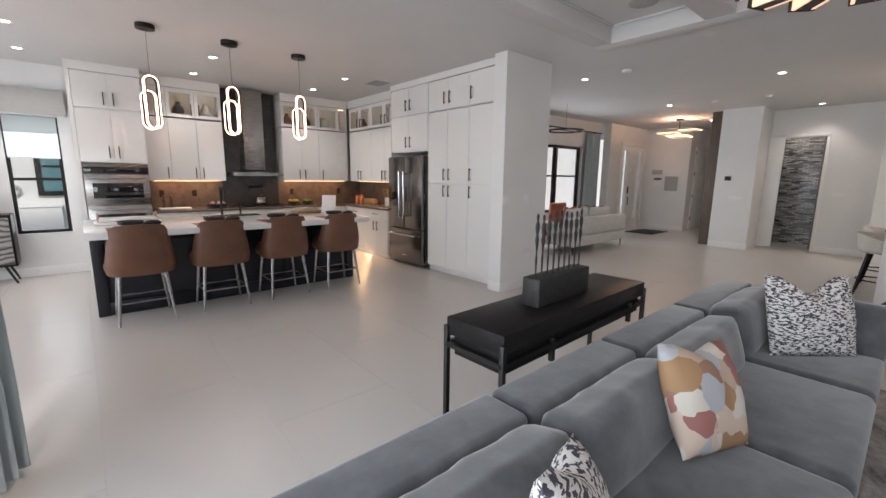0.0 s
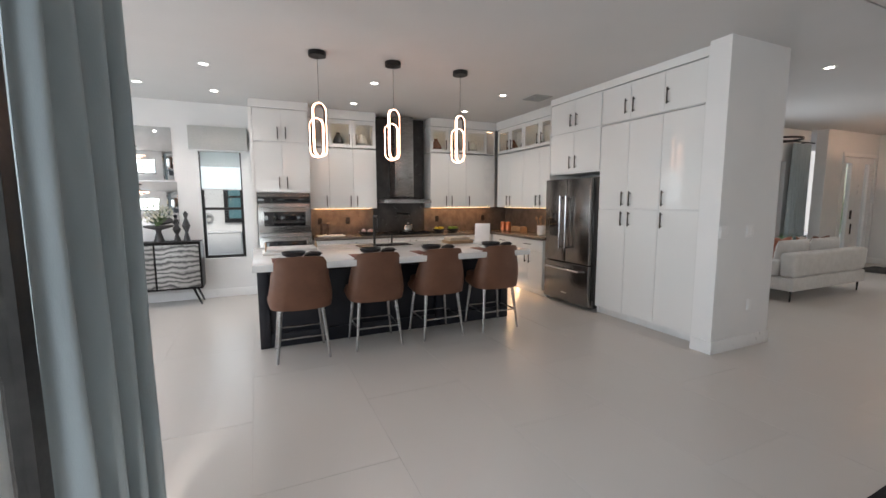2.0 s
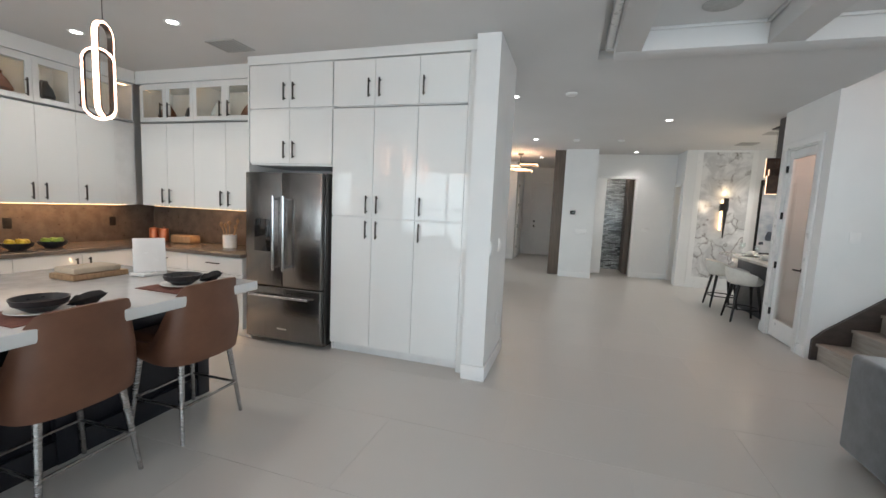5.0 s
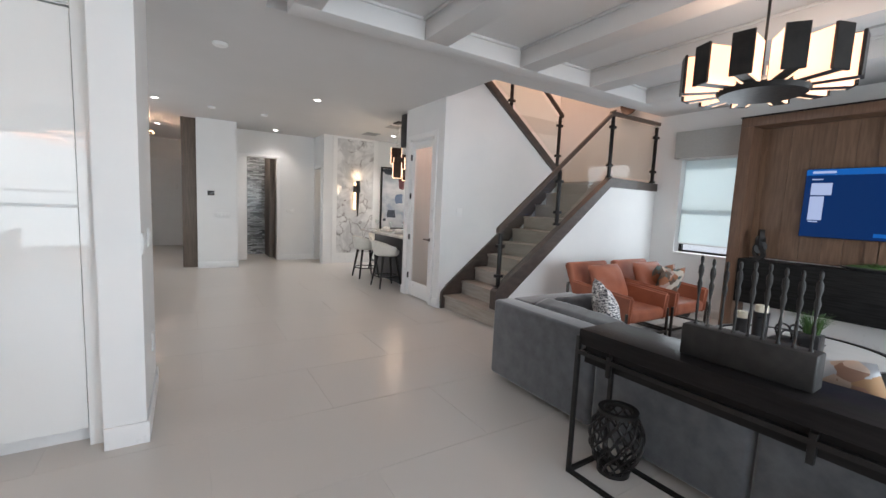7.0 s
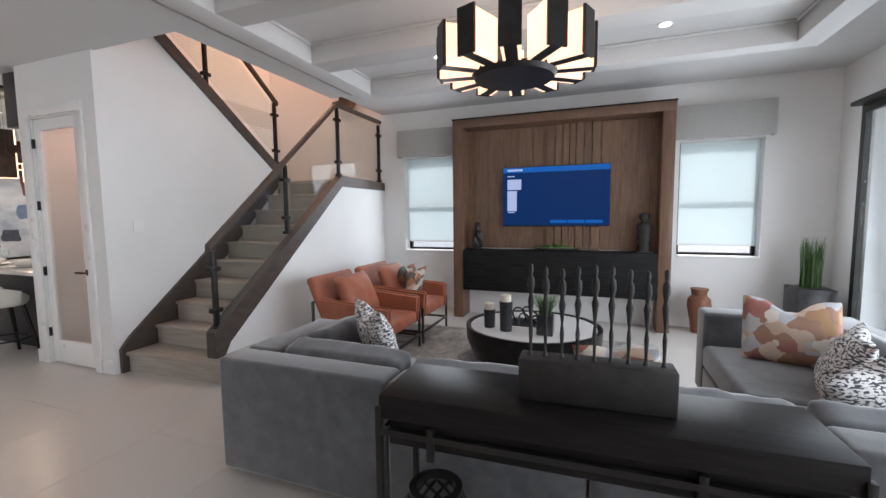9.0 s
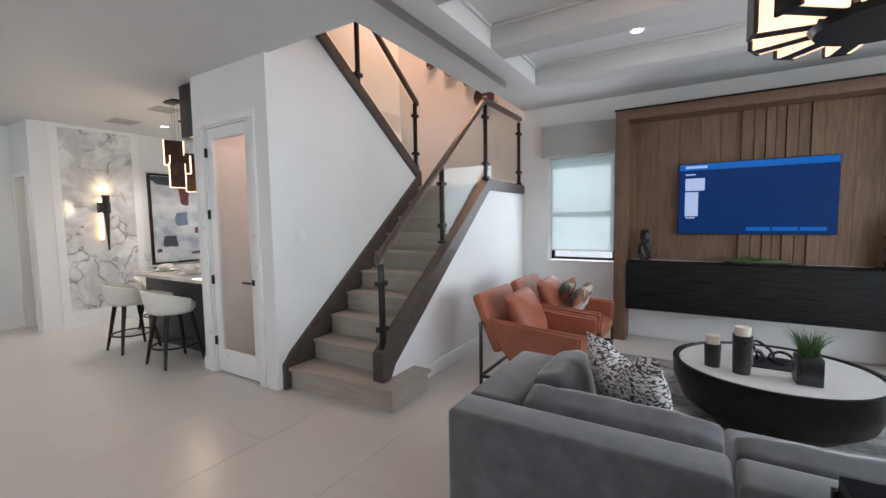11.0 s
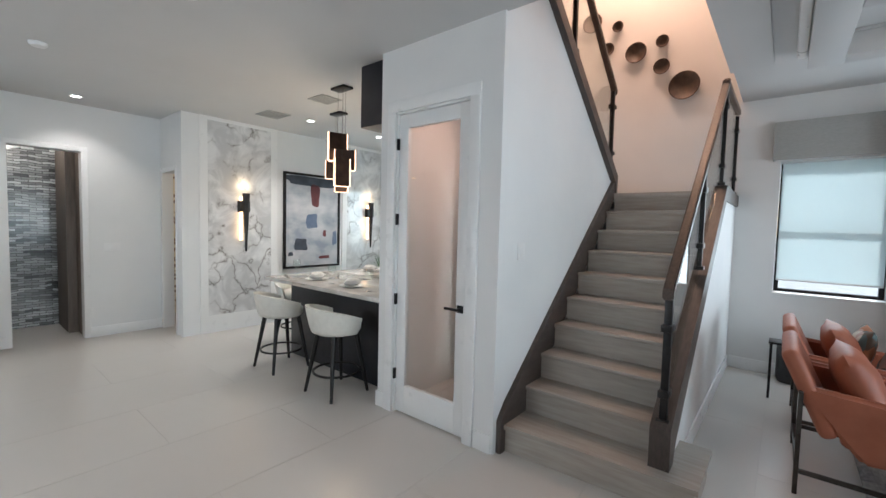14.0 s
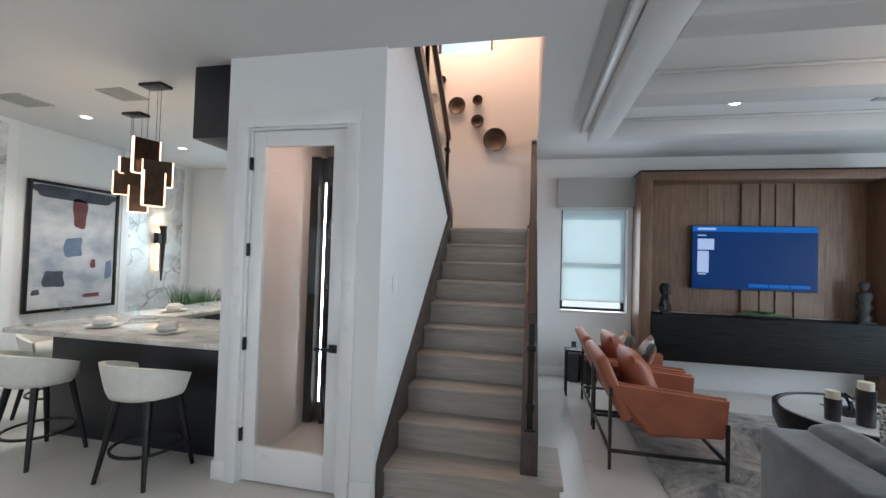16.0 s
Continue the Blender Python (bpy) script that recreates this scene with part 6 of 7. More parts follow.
pg = thing("potted_grass", "green grass in a square black pot on the coffee table", "potted plant", (2.30, -1.0, 0.411))
pbox("pot", (2.24, -1.09, 0.411), (2.38, -0.95, 0.59), dark_ceramic, pg, 0.008)
part("foliage", blades(bmesh.new(), 2.31, -1.02, 0.585, 170, 0.05, 0.22, 0.13, 3, 0.005), grass_mat, pg, smooth=0)
kn = thing("tabletop_sculpture", "black metal linked loops on a tray on the coffee table", "sculpture", (2.46, -1.34, 0.411))
bm = bmesh.new()
for k, (x, y, z) in enumerate(((2.60, -1.38, 0.47), (2.50, -1.42, 0.49), (2.40, -1.36, 0.46), (2.54, -1.28, 0.44))):
    ring(bm, 0.11, 0.16, 0.014, 0.014, Matrix.Translation((x, y, z)) @ pose(0, 0, 0, 50 * k, 20, 70 * k), 22)
part("loops", bm, black_metal, kn)
pbox("tray", (2.33, -1.50, 0.411), (2.68, -1.2, 0.421), dark_ceramic, kn, 0.003)


def armchair():
    """Lounge chair that faces -x, with its corner legs on the floor."""
    c = thing("armchair", "rust leather armchair in a dark metal frame", "armchair", (0, 0, 0), "armchairs by the stairs")
    sx0, sx1 = -0.42, 0.30
    part("seat", box(bmesh.new(), (sx0, -0.29, 0.30), (0.22, 0.29, 0.44), 0.045, 4), terracotta, c, smooth=60)
    m = Matrix.Translation((0.27, 0, 0.36)) @ pose(0, 0, 0, 0, 24, 0)
    part("backrest", box(bmesh.new(), (-0.05, -0.36, 0.0), (0.04, 0.36, 0.53), 0.035, 4, m), terracotta, c, smooth=60)
    for s in (-1, 1):
        bm = bmesh.new()
        y0, y1 = (s * 0.30, s * 0.36)
        pts = [(-0.43, 0.595), (0.40, 0.655), (0.37, 0.55), (0.13, 0.265), (-0.41, 0.295)]
        a, b_ = [bm.verts.new((x, y0, z)) for x, z in pts], [bm.verts.new((x, y1, z)) for x, z in pts]
        bm.faces.new(a), bm.faces.new(b_[::-1])
        for i in range(5):
            bm.faces.new((a[i], a[(i + 1) % 5], b_[(i + 1) % 5], b_[i]))
        bmesh.ops.bevel(bm, geom=list(bm.edges), offset=0.02, segments=3, affect="EDGES")
        part("armrest", bm, terracotta, c, smooth=60)
    for s in (-1, 1):
        for x, z in ((-0.40, 0.42), (0.41, 0.62)):
            part("leg", box(bmesh.new(), (x - 0.012, s * 0.385 - 0.012, 0.0), (x + 0.012, s * 0.385 + 0.012, z), 0.002), bronze, c)
    for s in (-1, 1):
        pbox("side_rail", (-0.388, s * 0.385 - 0.011, 0.13), (0.398, s * 0.385 + 0.011, 0.155), bronze, c, 0.001)
    for a, b_ in (((-0.41, -0.373, 0.13), (-0.388, 0.373, 0.155)), ((0.40, -0.373, 0.60), (0.42, 0.373, 0.62)), ((0.40, -0.373, 0.13), (0.42, 0.373, 0.155))):
        pbox("cross_rail", a, b_, bronze, c, 0.001)
    m = Matrix.Translation((0.13, 0, 0.64)) @ pose(0, 0, 0, 0, 26, 0) @ pose(0, 0, 0, 0, 0, 90)
    part("back_cushion", pillow(bmesh.new(), 0.56, 0.46, 0.21, m, 14), terracotta, c, smooth=80)
    return c


first = armchair()
copy_thing(first, pose(4.12, -1.97, 0, 0, 0, 0))
place(first, 4.12, -1.10, 0, 0)
cushion("teal and rust printed cushion on the far armchair", 0.42, 0.42, 0.15, (4.16, -2.05, 0.43), -15, 90, abstract_cloth)
cushion("dark patterned cushion on the far armchair", 0.40, 0.40, 0.14, (3.98, -1.92, 0.43), -22, 80, abstract_cloth, 8)
sd = thing("side_table", "small dark metal side table between wall and armchair", "side table", (4.62, -2.55, 0))
pbox("tabletop", (4.42, -2.62, 0.52), (4.72, -2.42, 0.54), black_metal, sd, 0.003)
for x in (4.44, 4.70):
    for y in (-2.60, -2.44):
        pbox("leg", (x - 0.01, y - 0.01, 0), (x + 0.01, y + 0.01, 0.52), black_metal, sd, 0.001)
for x, y, h in ((4.55, -3.12, 0.52), (4.36, -3.05, 0.44)):
    t = thing("floor_vase", "matte black bottle floor vase near the window wall", "vase", (x, y, 0), "vases by the window")
    part("vase_body", lathe(bmesh.new(), (x, y, 0), [(0, 0), (0.09, 0), (0.11, 0.05), (0.11, h * 0.72), (0.04, h * 0.85), (0.028, h * 0.93), (0.038, h), (0, h)], 26), dark_ceramic, t)
t = thing("floor_vase", "brown clay ridged vase near the window wall", "vase", (0.72, -3.08, 0))
part("vase_body", lathe(bmesh.new(), (0.72, -3.08, 0), [(0, 0), (0.08, 0), (0.10, 0.16), (0.13, 0.33), (0.12, 0.42), (0.08, 0.46), (0.085, 0.50), (0.1, 0.54), (0, 0.53)], 26), clay, t)
pp_ = thing("planter", "tall square black planter with upright snake grass", "potted plant", (-0.3, -2.95, 0))
pbox("pot", (-0.47, -3.12, 0.0), (-0.12, -2.78, 0.63), dark_ceramic, pp_, 0.01)
part("foliage", blades(bmesh.new(), -0.295, -2.95, 0.6, 200, 0.09, 0.70, 0.03, 8, 0.008), grass_mat, pp_, smooth=0)

# ---- television wall ----
tw = thing("tv_wall_unit", "walnut framed niche with uneven vertical planks", "wall unit", (2.45, SOUTH + 0.01, 0))
for nm, a, b_ in (("side_post", (3.66, SOUTH, 0), (3.80, -2.90, 2.64)), ("side_post", (1.06, SOUTH, 0), (1.20, -2.90, 2.64)), ("top_box", (1.06, SOUTH, 2.641), (3.80, -2.90, 2.75))):
    pbox(nm, a, b_, walnut_dark, tw, 0.003)
pbox("cap", (1.05, SOUTH, 2.751), (3.81, -2.89, 2.768), black_wood, tw, 0.002)
rng = random.Random(11)
x = 1.20
k = 0
while x < 3.655:
    mid = 1.82 < x < 2.52
    w = rng.choice((0.085, 0.11, 0.10)) if mid else rng.choice((0.21, 0.235, 0.19))
    x1 = min(3.66, x + w)
    g_, d = (0.008, (0.018, 0.034)[k % 2]) if mid else (0.0012, 0.0)
    pbox("plank", (x + g_, SOUTH + 0.02, 0.98), (x1 - 0.0012, -3.19 + d, 2.64), walnut, tw, 0)
    k += 1
    x = x1
pbox("lower_panel", (1.20, SOUTH + 0.02, 0.0), (3.66, -3.22, 0.975), trim_paint, tw, 0)
cz = thing("media_cabinet", "floating charcoal oak media cabinet inside the niche", "media cabinet", (2.43, -3.05, 0.4))
pbox("body", (1.205, -3.215, 0.40), (3.655, -2.905, 0.965), credenza_mat, cz, 0.004)
pbox("front_panel", (1.207, -2.904, 0.403), (3.653, -2.886, 0.962), credenza_mat, cz, 0.0015)
tv = thing("television", "large flat television on the niche wall showing a blue menu", "television", (2.44, -3.1, 1.3))
pbox("housing", (1.745, -3.15, 1.295), (3.135, -3.105, 2.095), black_metal, tv, 0.006)


def screen_mat(name, col, e):
    m, nt, p, ln = make_nodes(name)
    p.inputs["Base Color"].default_value, p.inputs["Roughness"].default_value = (0.004, 0.004, 0.005, 1), 0.3
    p.inputs["Specular IOR Level"].default_value = 0.12
    p.inputs["Emission Color"].default_value, p.inputs["Emission Strength"].default_value = (*col, 1), e
    return m


blue, blue2, pale = screen_mat("screen_blue", (0.0, 0.026, 0.125), 0.8), screen_mat("screen_bar", (0.004, 0.11, 0.42), 0.9), screen_mat("screen_pale", (0.45, 0.55, 0.8), 0.8)
pbox("screen", (1.752, -3.104, 1.303), (3.128, -3.102, 2.088), blue, tv, 0)
pbox("menu_bar", (1.752, -3.1015, 2.02), (3.128, -3.1005, 2.088), blue2, tv, 0)
pbox("menu_tile", (2.88, -3.1015, 1.79), (3.07, -3.1005, 1.93), pale, tv, 0)
pbox("menu_tile", (2.94, -3.1015, 1.50), (3.07, -3.1005, 1.775), pale, tv, 0)
for k in range(3):
    pbox("menu_button", (1.83 + 0.225 * k, -3.1015, 1.335), (2.04 + 0.225 * k, -3.1005, 1.375), blue2, tv, 0)
for x0, x1, z in ((2.86, 3.07, 2.04), (2.97, 3.07, 1.965), (2.97, 3.06, 1.475)):
    pbox("menu_text", (x0, -3.0998, z), (x1, -3.0994, z + (0.028 if z > 2 else 0.014)), pale, tv, 0)
for x, h, lab in ((3.47, 0.34, "slim black carved knot sculpture on the media cabinet"), (1.35, 0.46, "broad dark carved sculpture on the media cabinet")):
    t = thing("carved_sculpture", lab, "sculpture", (x, -3.0, 0.966))
    bm = box(bmesh.new(), (x - 0.05, -3.05, 0.966), (x + 0.05, -2.95, 0.99), 0.004)
    for k in range(4):
        ring(bm, 0.09 + 0.03 * (h > 0.4), h * 0.34, 0.045, 0.05, Matrix.Translation((x, -3.0, 1.0 + h * (0.14 + 0.22 * k))) @ pose(0, 0, 0, 0, 18 * (-1) ** k, 40 * k), 20)
    if h > 0.4:
        bm.free()
        bm = lathe(box(bmesh.new(), (x - 0.09, -3.06, 0.966), (x + 0.09, -2.94, 0.99), 0.004), (x, -3.0, 0.989), [(0, 0), (0.075, 0), (0.085, 0.05), (0.05, 0.10), (0.09, 0.17), (0.06, 0.22), (0.095, 0.29), (0.07, 0.34), (0.03, 0.36), (0.065, 0.41), (0.06, 0.45), (0.02, 0.47), (0, 0.475)], 9, 1.0, 0.55)
    part("sculpture_body", bm, figure_metal, t, smooth=60)
gb = thing("moss_bowl", "long low dark tray filled with green moss", "moss tray", (2.45, -3.0, 0.966))
part("tray", lathe(bmesh.new(), (2.40, -3.0, 0.966), [(0, 0), (0.22, 0.0), (0.31, 0.035), (0.30, 0.045), (0, 0.04)], 36, 1.0, 0.28), dark_ceramic, gb)
part("moss", blades(lathe(bmesh.new(), (2.40, -3.0, 1.0), [(0.28, 0), (0.2, 0.03), (0, 0.045)], 30, 1.0, 0.26), 2.40, -3.0, 1.02, 160, 0.07, 0.05, 0.1, 21, 0.006), grass_mat, gb, smooth=0)

# ---- chandelier ----
ch = thing("chandelier", "round chandelier of radial dark blades with warm lit panels", "chandelier", (2.36, 0.22, 2.2))
CXc, CYc = 2.36, 0.22
part("canopy", lathe(bmesh.new(), (CXc, 0.275, 2.80), [(0, 0), (0.09, 0), (0.09, 0.053), (0, 0.053)], 28), black_metal, ch)
part("stem", cyl(bmesh.new(), (CXc, 0.25, 2.34), (CXc, 0.25, 2.80), 0.008, n=10), black_metal, ch)
part("hub", lathe(bmesh.new(), (CXc, CYc, 2.225), [(0, 0), (0.22, 0.0), (0.24, 0.03), (0.05, 0.10), (0, 0.12)], 32), black_metal, ch)
for k in range(12):
    m = Matrix.Translation((CXc, CYc, 2.25)) @ pose(0, 0, 0, 0, 0, k * 30 + 8)
    bl = part("blade", box(bmesh.new(), (0.20, -0.032, 0), (0.418, 0.032, 0.225), 0.002, 1, m), black_metal, ch)
    part("blade_face", box(bmesh.new(), (0.419, -0.054, -0.002), (0.436, 0.054, 0.228), 0.003, 1, m), black_metal, bl)
    for y0, y1 in ((-0.046, -0.0325), (0.0325, 0.046)):
        part("lit_panel", box(bmesh.new(), (0.23, y0, 0.0), (0.418, y1, 0.216), 0, 1, m), led_blade, bl)
lamp("chandelier_glow", "POINT", Matrix.Translation((CXc, CYc, 2.62)), 12, (1, 0.72, 0.5), 0.25)

# ---- ceiling fixtures ----
def downlight(x, y, z, power=24):
    wide = 135 if y > 5 else 115
    d = thing("downlight", "small round recessed ceiling light, lit", "downlight", (x, y, z), "recessed ceiling lights")
    part("trim_ring", lathe(bmesh.new(), (x, y, z - 0.004), [(0.045, 0), (0.066, 0), (0.066, 0.004), (0.045, 0.004)], 22), trim_paint, d)
    part("lens", lathe(bmesh.new(), (x, y, z - 0.003), [(0, 0), (0.044, 0), (0.044, 0.002), (0, 0.002)], 18), led_white, d)
    lamp("downlight_beam", "SPOT", look((x, y, z - 0.012), (x, y, 0.0001)), power, (1, 0.93, 0.85), 0.035, angle=wide, blend=0.7)


# The last two, over hall and passage, are added to brighten the east rooms.
for x, y in ((-0.35, 6.2), (-0.35, 7.38), (-1.17, 7.26), (1.51, 6.19), (1.50, 7.36), (3.31, 6.07), (3.29, 7.2), (6.0, 3.58), (9.25, 3.59), (11.07, 1.49), (9.76, -0.75), (9.74, -1.97), (12.2, 3.7), (7.6, 1.5)):
    downlight(x, y, 2.95, 75 if y < 0.4 else 29 if y > 5 else 28)
for x, y in ((3.41, -1.37), (1.40, -1.40)):
    downlight(x, y, UP)


vent_back = M("vent_shadow_grey", (0.34, 0.34, 0.34), rough=0.7)


def vent(x0, y0, x1, y1, z, n=6):
    v = thing("ceiling_vent", "flat grey slatted air vent in the ceiling", "ceiling vent", ((x0 + x1) / 2, (y0 + y1) / 2, z), "ceiling vents")
    pbox("backing", (x0 + 0.02, y0 + 0.02, z - 0.004), (x1 - 0.02, y1 - 0.02, z), vent_back, v, 0)
    bm = bmesh.new()
    for a, b_ in (((x0, y0), (x1, y0 + 0.02)), ((x0, y1 - 0.02), (x1, y1)), ((x0, y0 + 0.02), (x0 + 0.02, y1 - 0.02)), ((x1 - 0.02, y0 + 0.02), (x1, y1 - 0.02))):
        box(bm, (*a, z - 0.01), (*b_, z))
    part("frame", bm, valance_cloth, v)
    for k in range(n):
        y = y0 + 0.03 + (y1 - y0 - 0.06) * (k + 0.5) / n
        part("slat", box(bmesh.new(), (x0 + 0.02, y - 0.008, z - 0.009), (x1 - 0.02, y + 0.004, z - 0.005)), valance_cloth, v)


vent(3.70, 5.83, 3.98, 6.15, 2.95)
vent(9.7, -0.42, 10.05, -0.12, 2.95)
vent(8.6, -0.41, 8.88, -0.15, 2.95)
vent(2.0, -1.45, 2.35, -1.15, UP)
for x, y, r, z in ((9.33, 2.81, 0.06, 2.95), (9.38, 1.98, 0.06, 2.95), (5.92, 2.89, 0.07, 2.95)):
    t = thing("smoke_detector", "small round white smoke detector on the ceiling", "smoke detector", (x, y, z), "ceiling detectors")
    part("shell", lathe(bmesh.new(), (x, y, z - 0.03), [(0, 0), (r * 0.8, 0), (r, 0.015), (r, 0.029), (0, 0.029)], 22), trim_paint, t)
t = thing("ceiling_speaker", "round white speaker grille in the coffered ceiling", "ceiling speaker", (4.05, 1.87, UP))
part("grille", lathe(bmesh.new(), (4.05, 1.87, UP - 0.008), [(0, 0), (0.11, 0), (0.125, 0.007), (0, 0.007)], 32), valance_cloth, t)

# ---- bar room ----
for y0, y1 in ((-0.67, 0.22), (-3.0, -2.08)):
    f = bmesh.new()
    for a, b_ in (((10.685, y0 - 0.1, 0.0), (10.70, y0, 2.95)), ((10.685, y1, 0.0), (10.70, y1 + 0.1, 2.95)), ((10.685, y0, 2.90), (10.70, y1, 2.95)), ((10.685, y0, 0.0), (10.70, y1, 0.24))):
        box(f, a, b_)
    structure("trim_marble_panel", f, trim_paint, "white frame round the marble wall panel")
    structure("wall_marble_panel", box(bmesh.new(), (10.688, y0, 0.24), (10.70, y1, 2.90)), marble, "bold veined white marble wall panel", category="marble panel")
    yc = (y0 + y1) / 2 - 0.02
    s = thing("wall_sconce", "tapered black wall sconce with a warm glowing tube", "wall sconce", (10.66, yc, 1.2), "sconces on the marble")
    part("cone", cyl(bmesh.new(), (10.62, yc - 0.02, 1.12), (10.62, yc - 0.02, 1.95), 0.012, 0.05, 14), black_metal, s)
    part("light_tube", cyl(bmesh.new(), (10.64, yc + 0.045, 1.28), (10.64, yc + 0.045, 1.90), 0.018, n=12), led_warm, s)
    part("band", box(bmesh.new(), (10.60, yc - 0.07, 1.68), (10.687, yc + 0.075, 1.84), 0.004), black_metal, s)
    lamp("sconce_glow", "POINT", Matrix.Translation((10.60, yc + 0.0, 2.06)), 1.2, (1, 0.72, 0.42), 0.04)
art = thing("wall_art", "large abstract canvas in greys, blue and maroon with a dark frame", "painting", (10.66, -1.38, 0.82))
canvas, cnt, cp, cln = make_nodes("abstract_canvas")
cln.new(ramp(cnt, noise_tex(cnt, coords(cnt, (1, 1, 1.6)), 2.2, 5, 0.5, 0.2), [(0.33, (0.26, 0.29, 0.34)), (0.48, (0.42, 0.43, 0.45)), (0.62, (0.55, 0.54, 0.54))]), cp.inputs["Base Color"])
cp.inputs["Roughness"].default_value = 0.6
bm = bmesh.new()
for a, b_ in (((10.64, -1.90, 0.82), (10.684, -1.865, 2.34)), ((10.64, -0.895, 0.82), (10.684, -0.86, 2.34)), ((10.64, -1.865, 0.82), (10.684, -0.895, 0.855)), ((10.64, -1.865, 2.305), (10.684, -0.895, 2.34))):
    box(bm, a, b_, 0.002)
part("frame", bm, black_metal, art)
pbox("canvas", (10.66, -1.865, 0.855), (10.684, -0.895, 2.305), canvas, art, 0)
ink = M("dark_paint_stroke", (0.03, 0.035, 0.05), (0.06, 0.07, 0.09), 0.6)
maroon = M("maroon_paint_stroke", (0.10, 0.025, 0.028), (0.16, 0.04, 0.04), 0.6)
slateblue = M("slate_blue_paint", (0.10, 0.14, 0.22), (0.15, 0.19, 0.27), 0.6)
for y, z, w, h, m_ in ((-1.38, 2.22, 0.94, 0.14, ink), (-1.42, 2.0, 0.16, 0.34, maroon), (-1.36, 1.58, 0.2, 0.24, slateblue), (-1.16, 1.2, 0.22, 0.20, ink), (-1.60, 1.38, 0.06, 0.1, maroon), (-0.98, 1.05, 0.08, 0.06, ink), (-1.60, 0.98, 0.2, 0.05, maroon), (-1.80, 1.3, 0.08, 0.24, slateblue)):
    bm = bmesh.new()
    r = [Vector((10.6585, y + w / 2 * math.cos(a) * (1 + 0.12 * math.sin(3 * a + w * 40)) * min(1.25, 1 / max(abs(math.cos(a)), abs(math.sin(a)))), z + h / 2 * math.sin(a) * (1 + 0.1 * math.cos(2 * a + h * 30)) * min(1.25, 1 / max(abs(math.cos(a)), abs(math.sin(a)))))) for a in [2 * math.pi * k / 28 for k in range(28)]]
    a_, b_ = [bm.verts.new(v) for v in r], [bm.verts.new(v + Vector((0.001, 0, 0))) for v in r]
    bm.faces.new(a_), bm.faces.new(b_[::-1])
    for i in range(28):
        bm.faces.new((a_[i], a_[(i + 1) % 28], b_[(i + 1) % 28], b_[i]))
    part("brush_patch", bm, m_, art, smooth=0)
bc = thing("bar_counter", "black panelled bar counter base", "bar counter", (8.3, -0.4, 0))
pbox("base", (7.285, -0.75, 0.0), (9.12, -0.10, 0.875), navy, bc, 0.004)
pbox("side_base", (8.62, -2.2, 0.0), (9.12, -0.76, 0.875), navy, bc, 0.004)
bt = thing("bar_countertop", "veined polished stone bar top with a pointed corner", "countertop", (8.3, -0.3, 0.88))
pbox("slab", (7.285, -0.78, 0.881), (9.27, 0.16, 0.922), bar_top_mat, bt, 0.004)
pbox("return_slab", (8.58, -2.25, 0.881), (9.27, -0.7805, 0.922), bar_top_mat, bt, 0.004)
bcab = thing("upper_bar_cabinet", "black cabinet hung from the ceiling over the bar", "cabinet", (7.5, -0.3, 2.4))
pbox("body", (7.285, -0.6, 2.41), (7.64, 0.09, 2.948), navy, bcab, 0.003)


def bar_stool_white():
    s = thing("bar_stool", "cream rounded tub stool with black tapered legs at the bar", "bar stool", (0, 0, 0), "stools at the bar")

    def surf(r):
        def f(u, v):
            a = math.radians(-200 + 220 * (1 - u) + 90 + 80)
            sd_ = abs(2 * u - 1)
            top = 0.81 - 0.09 * sd_ ** 2.2
            k = 0.80 + 0.20 * v ** 0.7
            return Vector(((0.305 - r) * k * math.cos(a), (0.275 - r) * k * math.sin(a), 0.57 + (top - 0.57) * v))
        return f
    part("backrest", shell(bmesh.new(), surf(0), surf(0.035), 30, 8), cream, s, smooth=70)
    part("seat", lathe(bmesh.new(), (0, 0, 0.555), [(0, 0), (0.19, 0.0), (0.215, 0.03), (0.22, 0.08), (0.18, 0.11), (0, 0.115)], 30), cream, s, smooth=70)
    for sx, sy in ((-1, -1), (1, -1), (-1, 1), (1, 1)):
        part("leg", cyl(bmesh.new(), (sx * 0.20, sy * 0.20, 0.0), (sx * 0.12, sy * 0.12, 0.56), 0.014, 0.024, 12), black_metal, s)
    part("footrest", ring(bmesh.new(), 0.42, 0.4201, 0.016, 0.016, Matrix.Translation((0, 0, 0.20)) @ pose(0, 0, 0, 90), 30), black_metal, s)
    return s


first = bar_stool_white()
copy_thing(first, pose(8.76, 0.22, 0, 0, 0, 0))
copy_thing(first, pose(9.55, -0.45, 0, 0, 0, -80))
place(first, 7.78, 0.22, 0, 0)

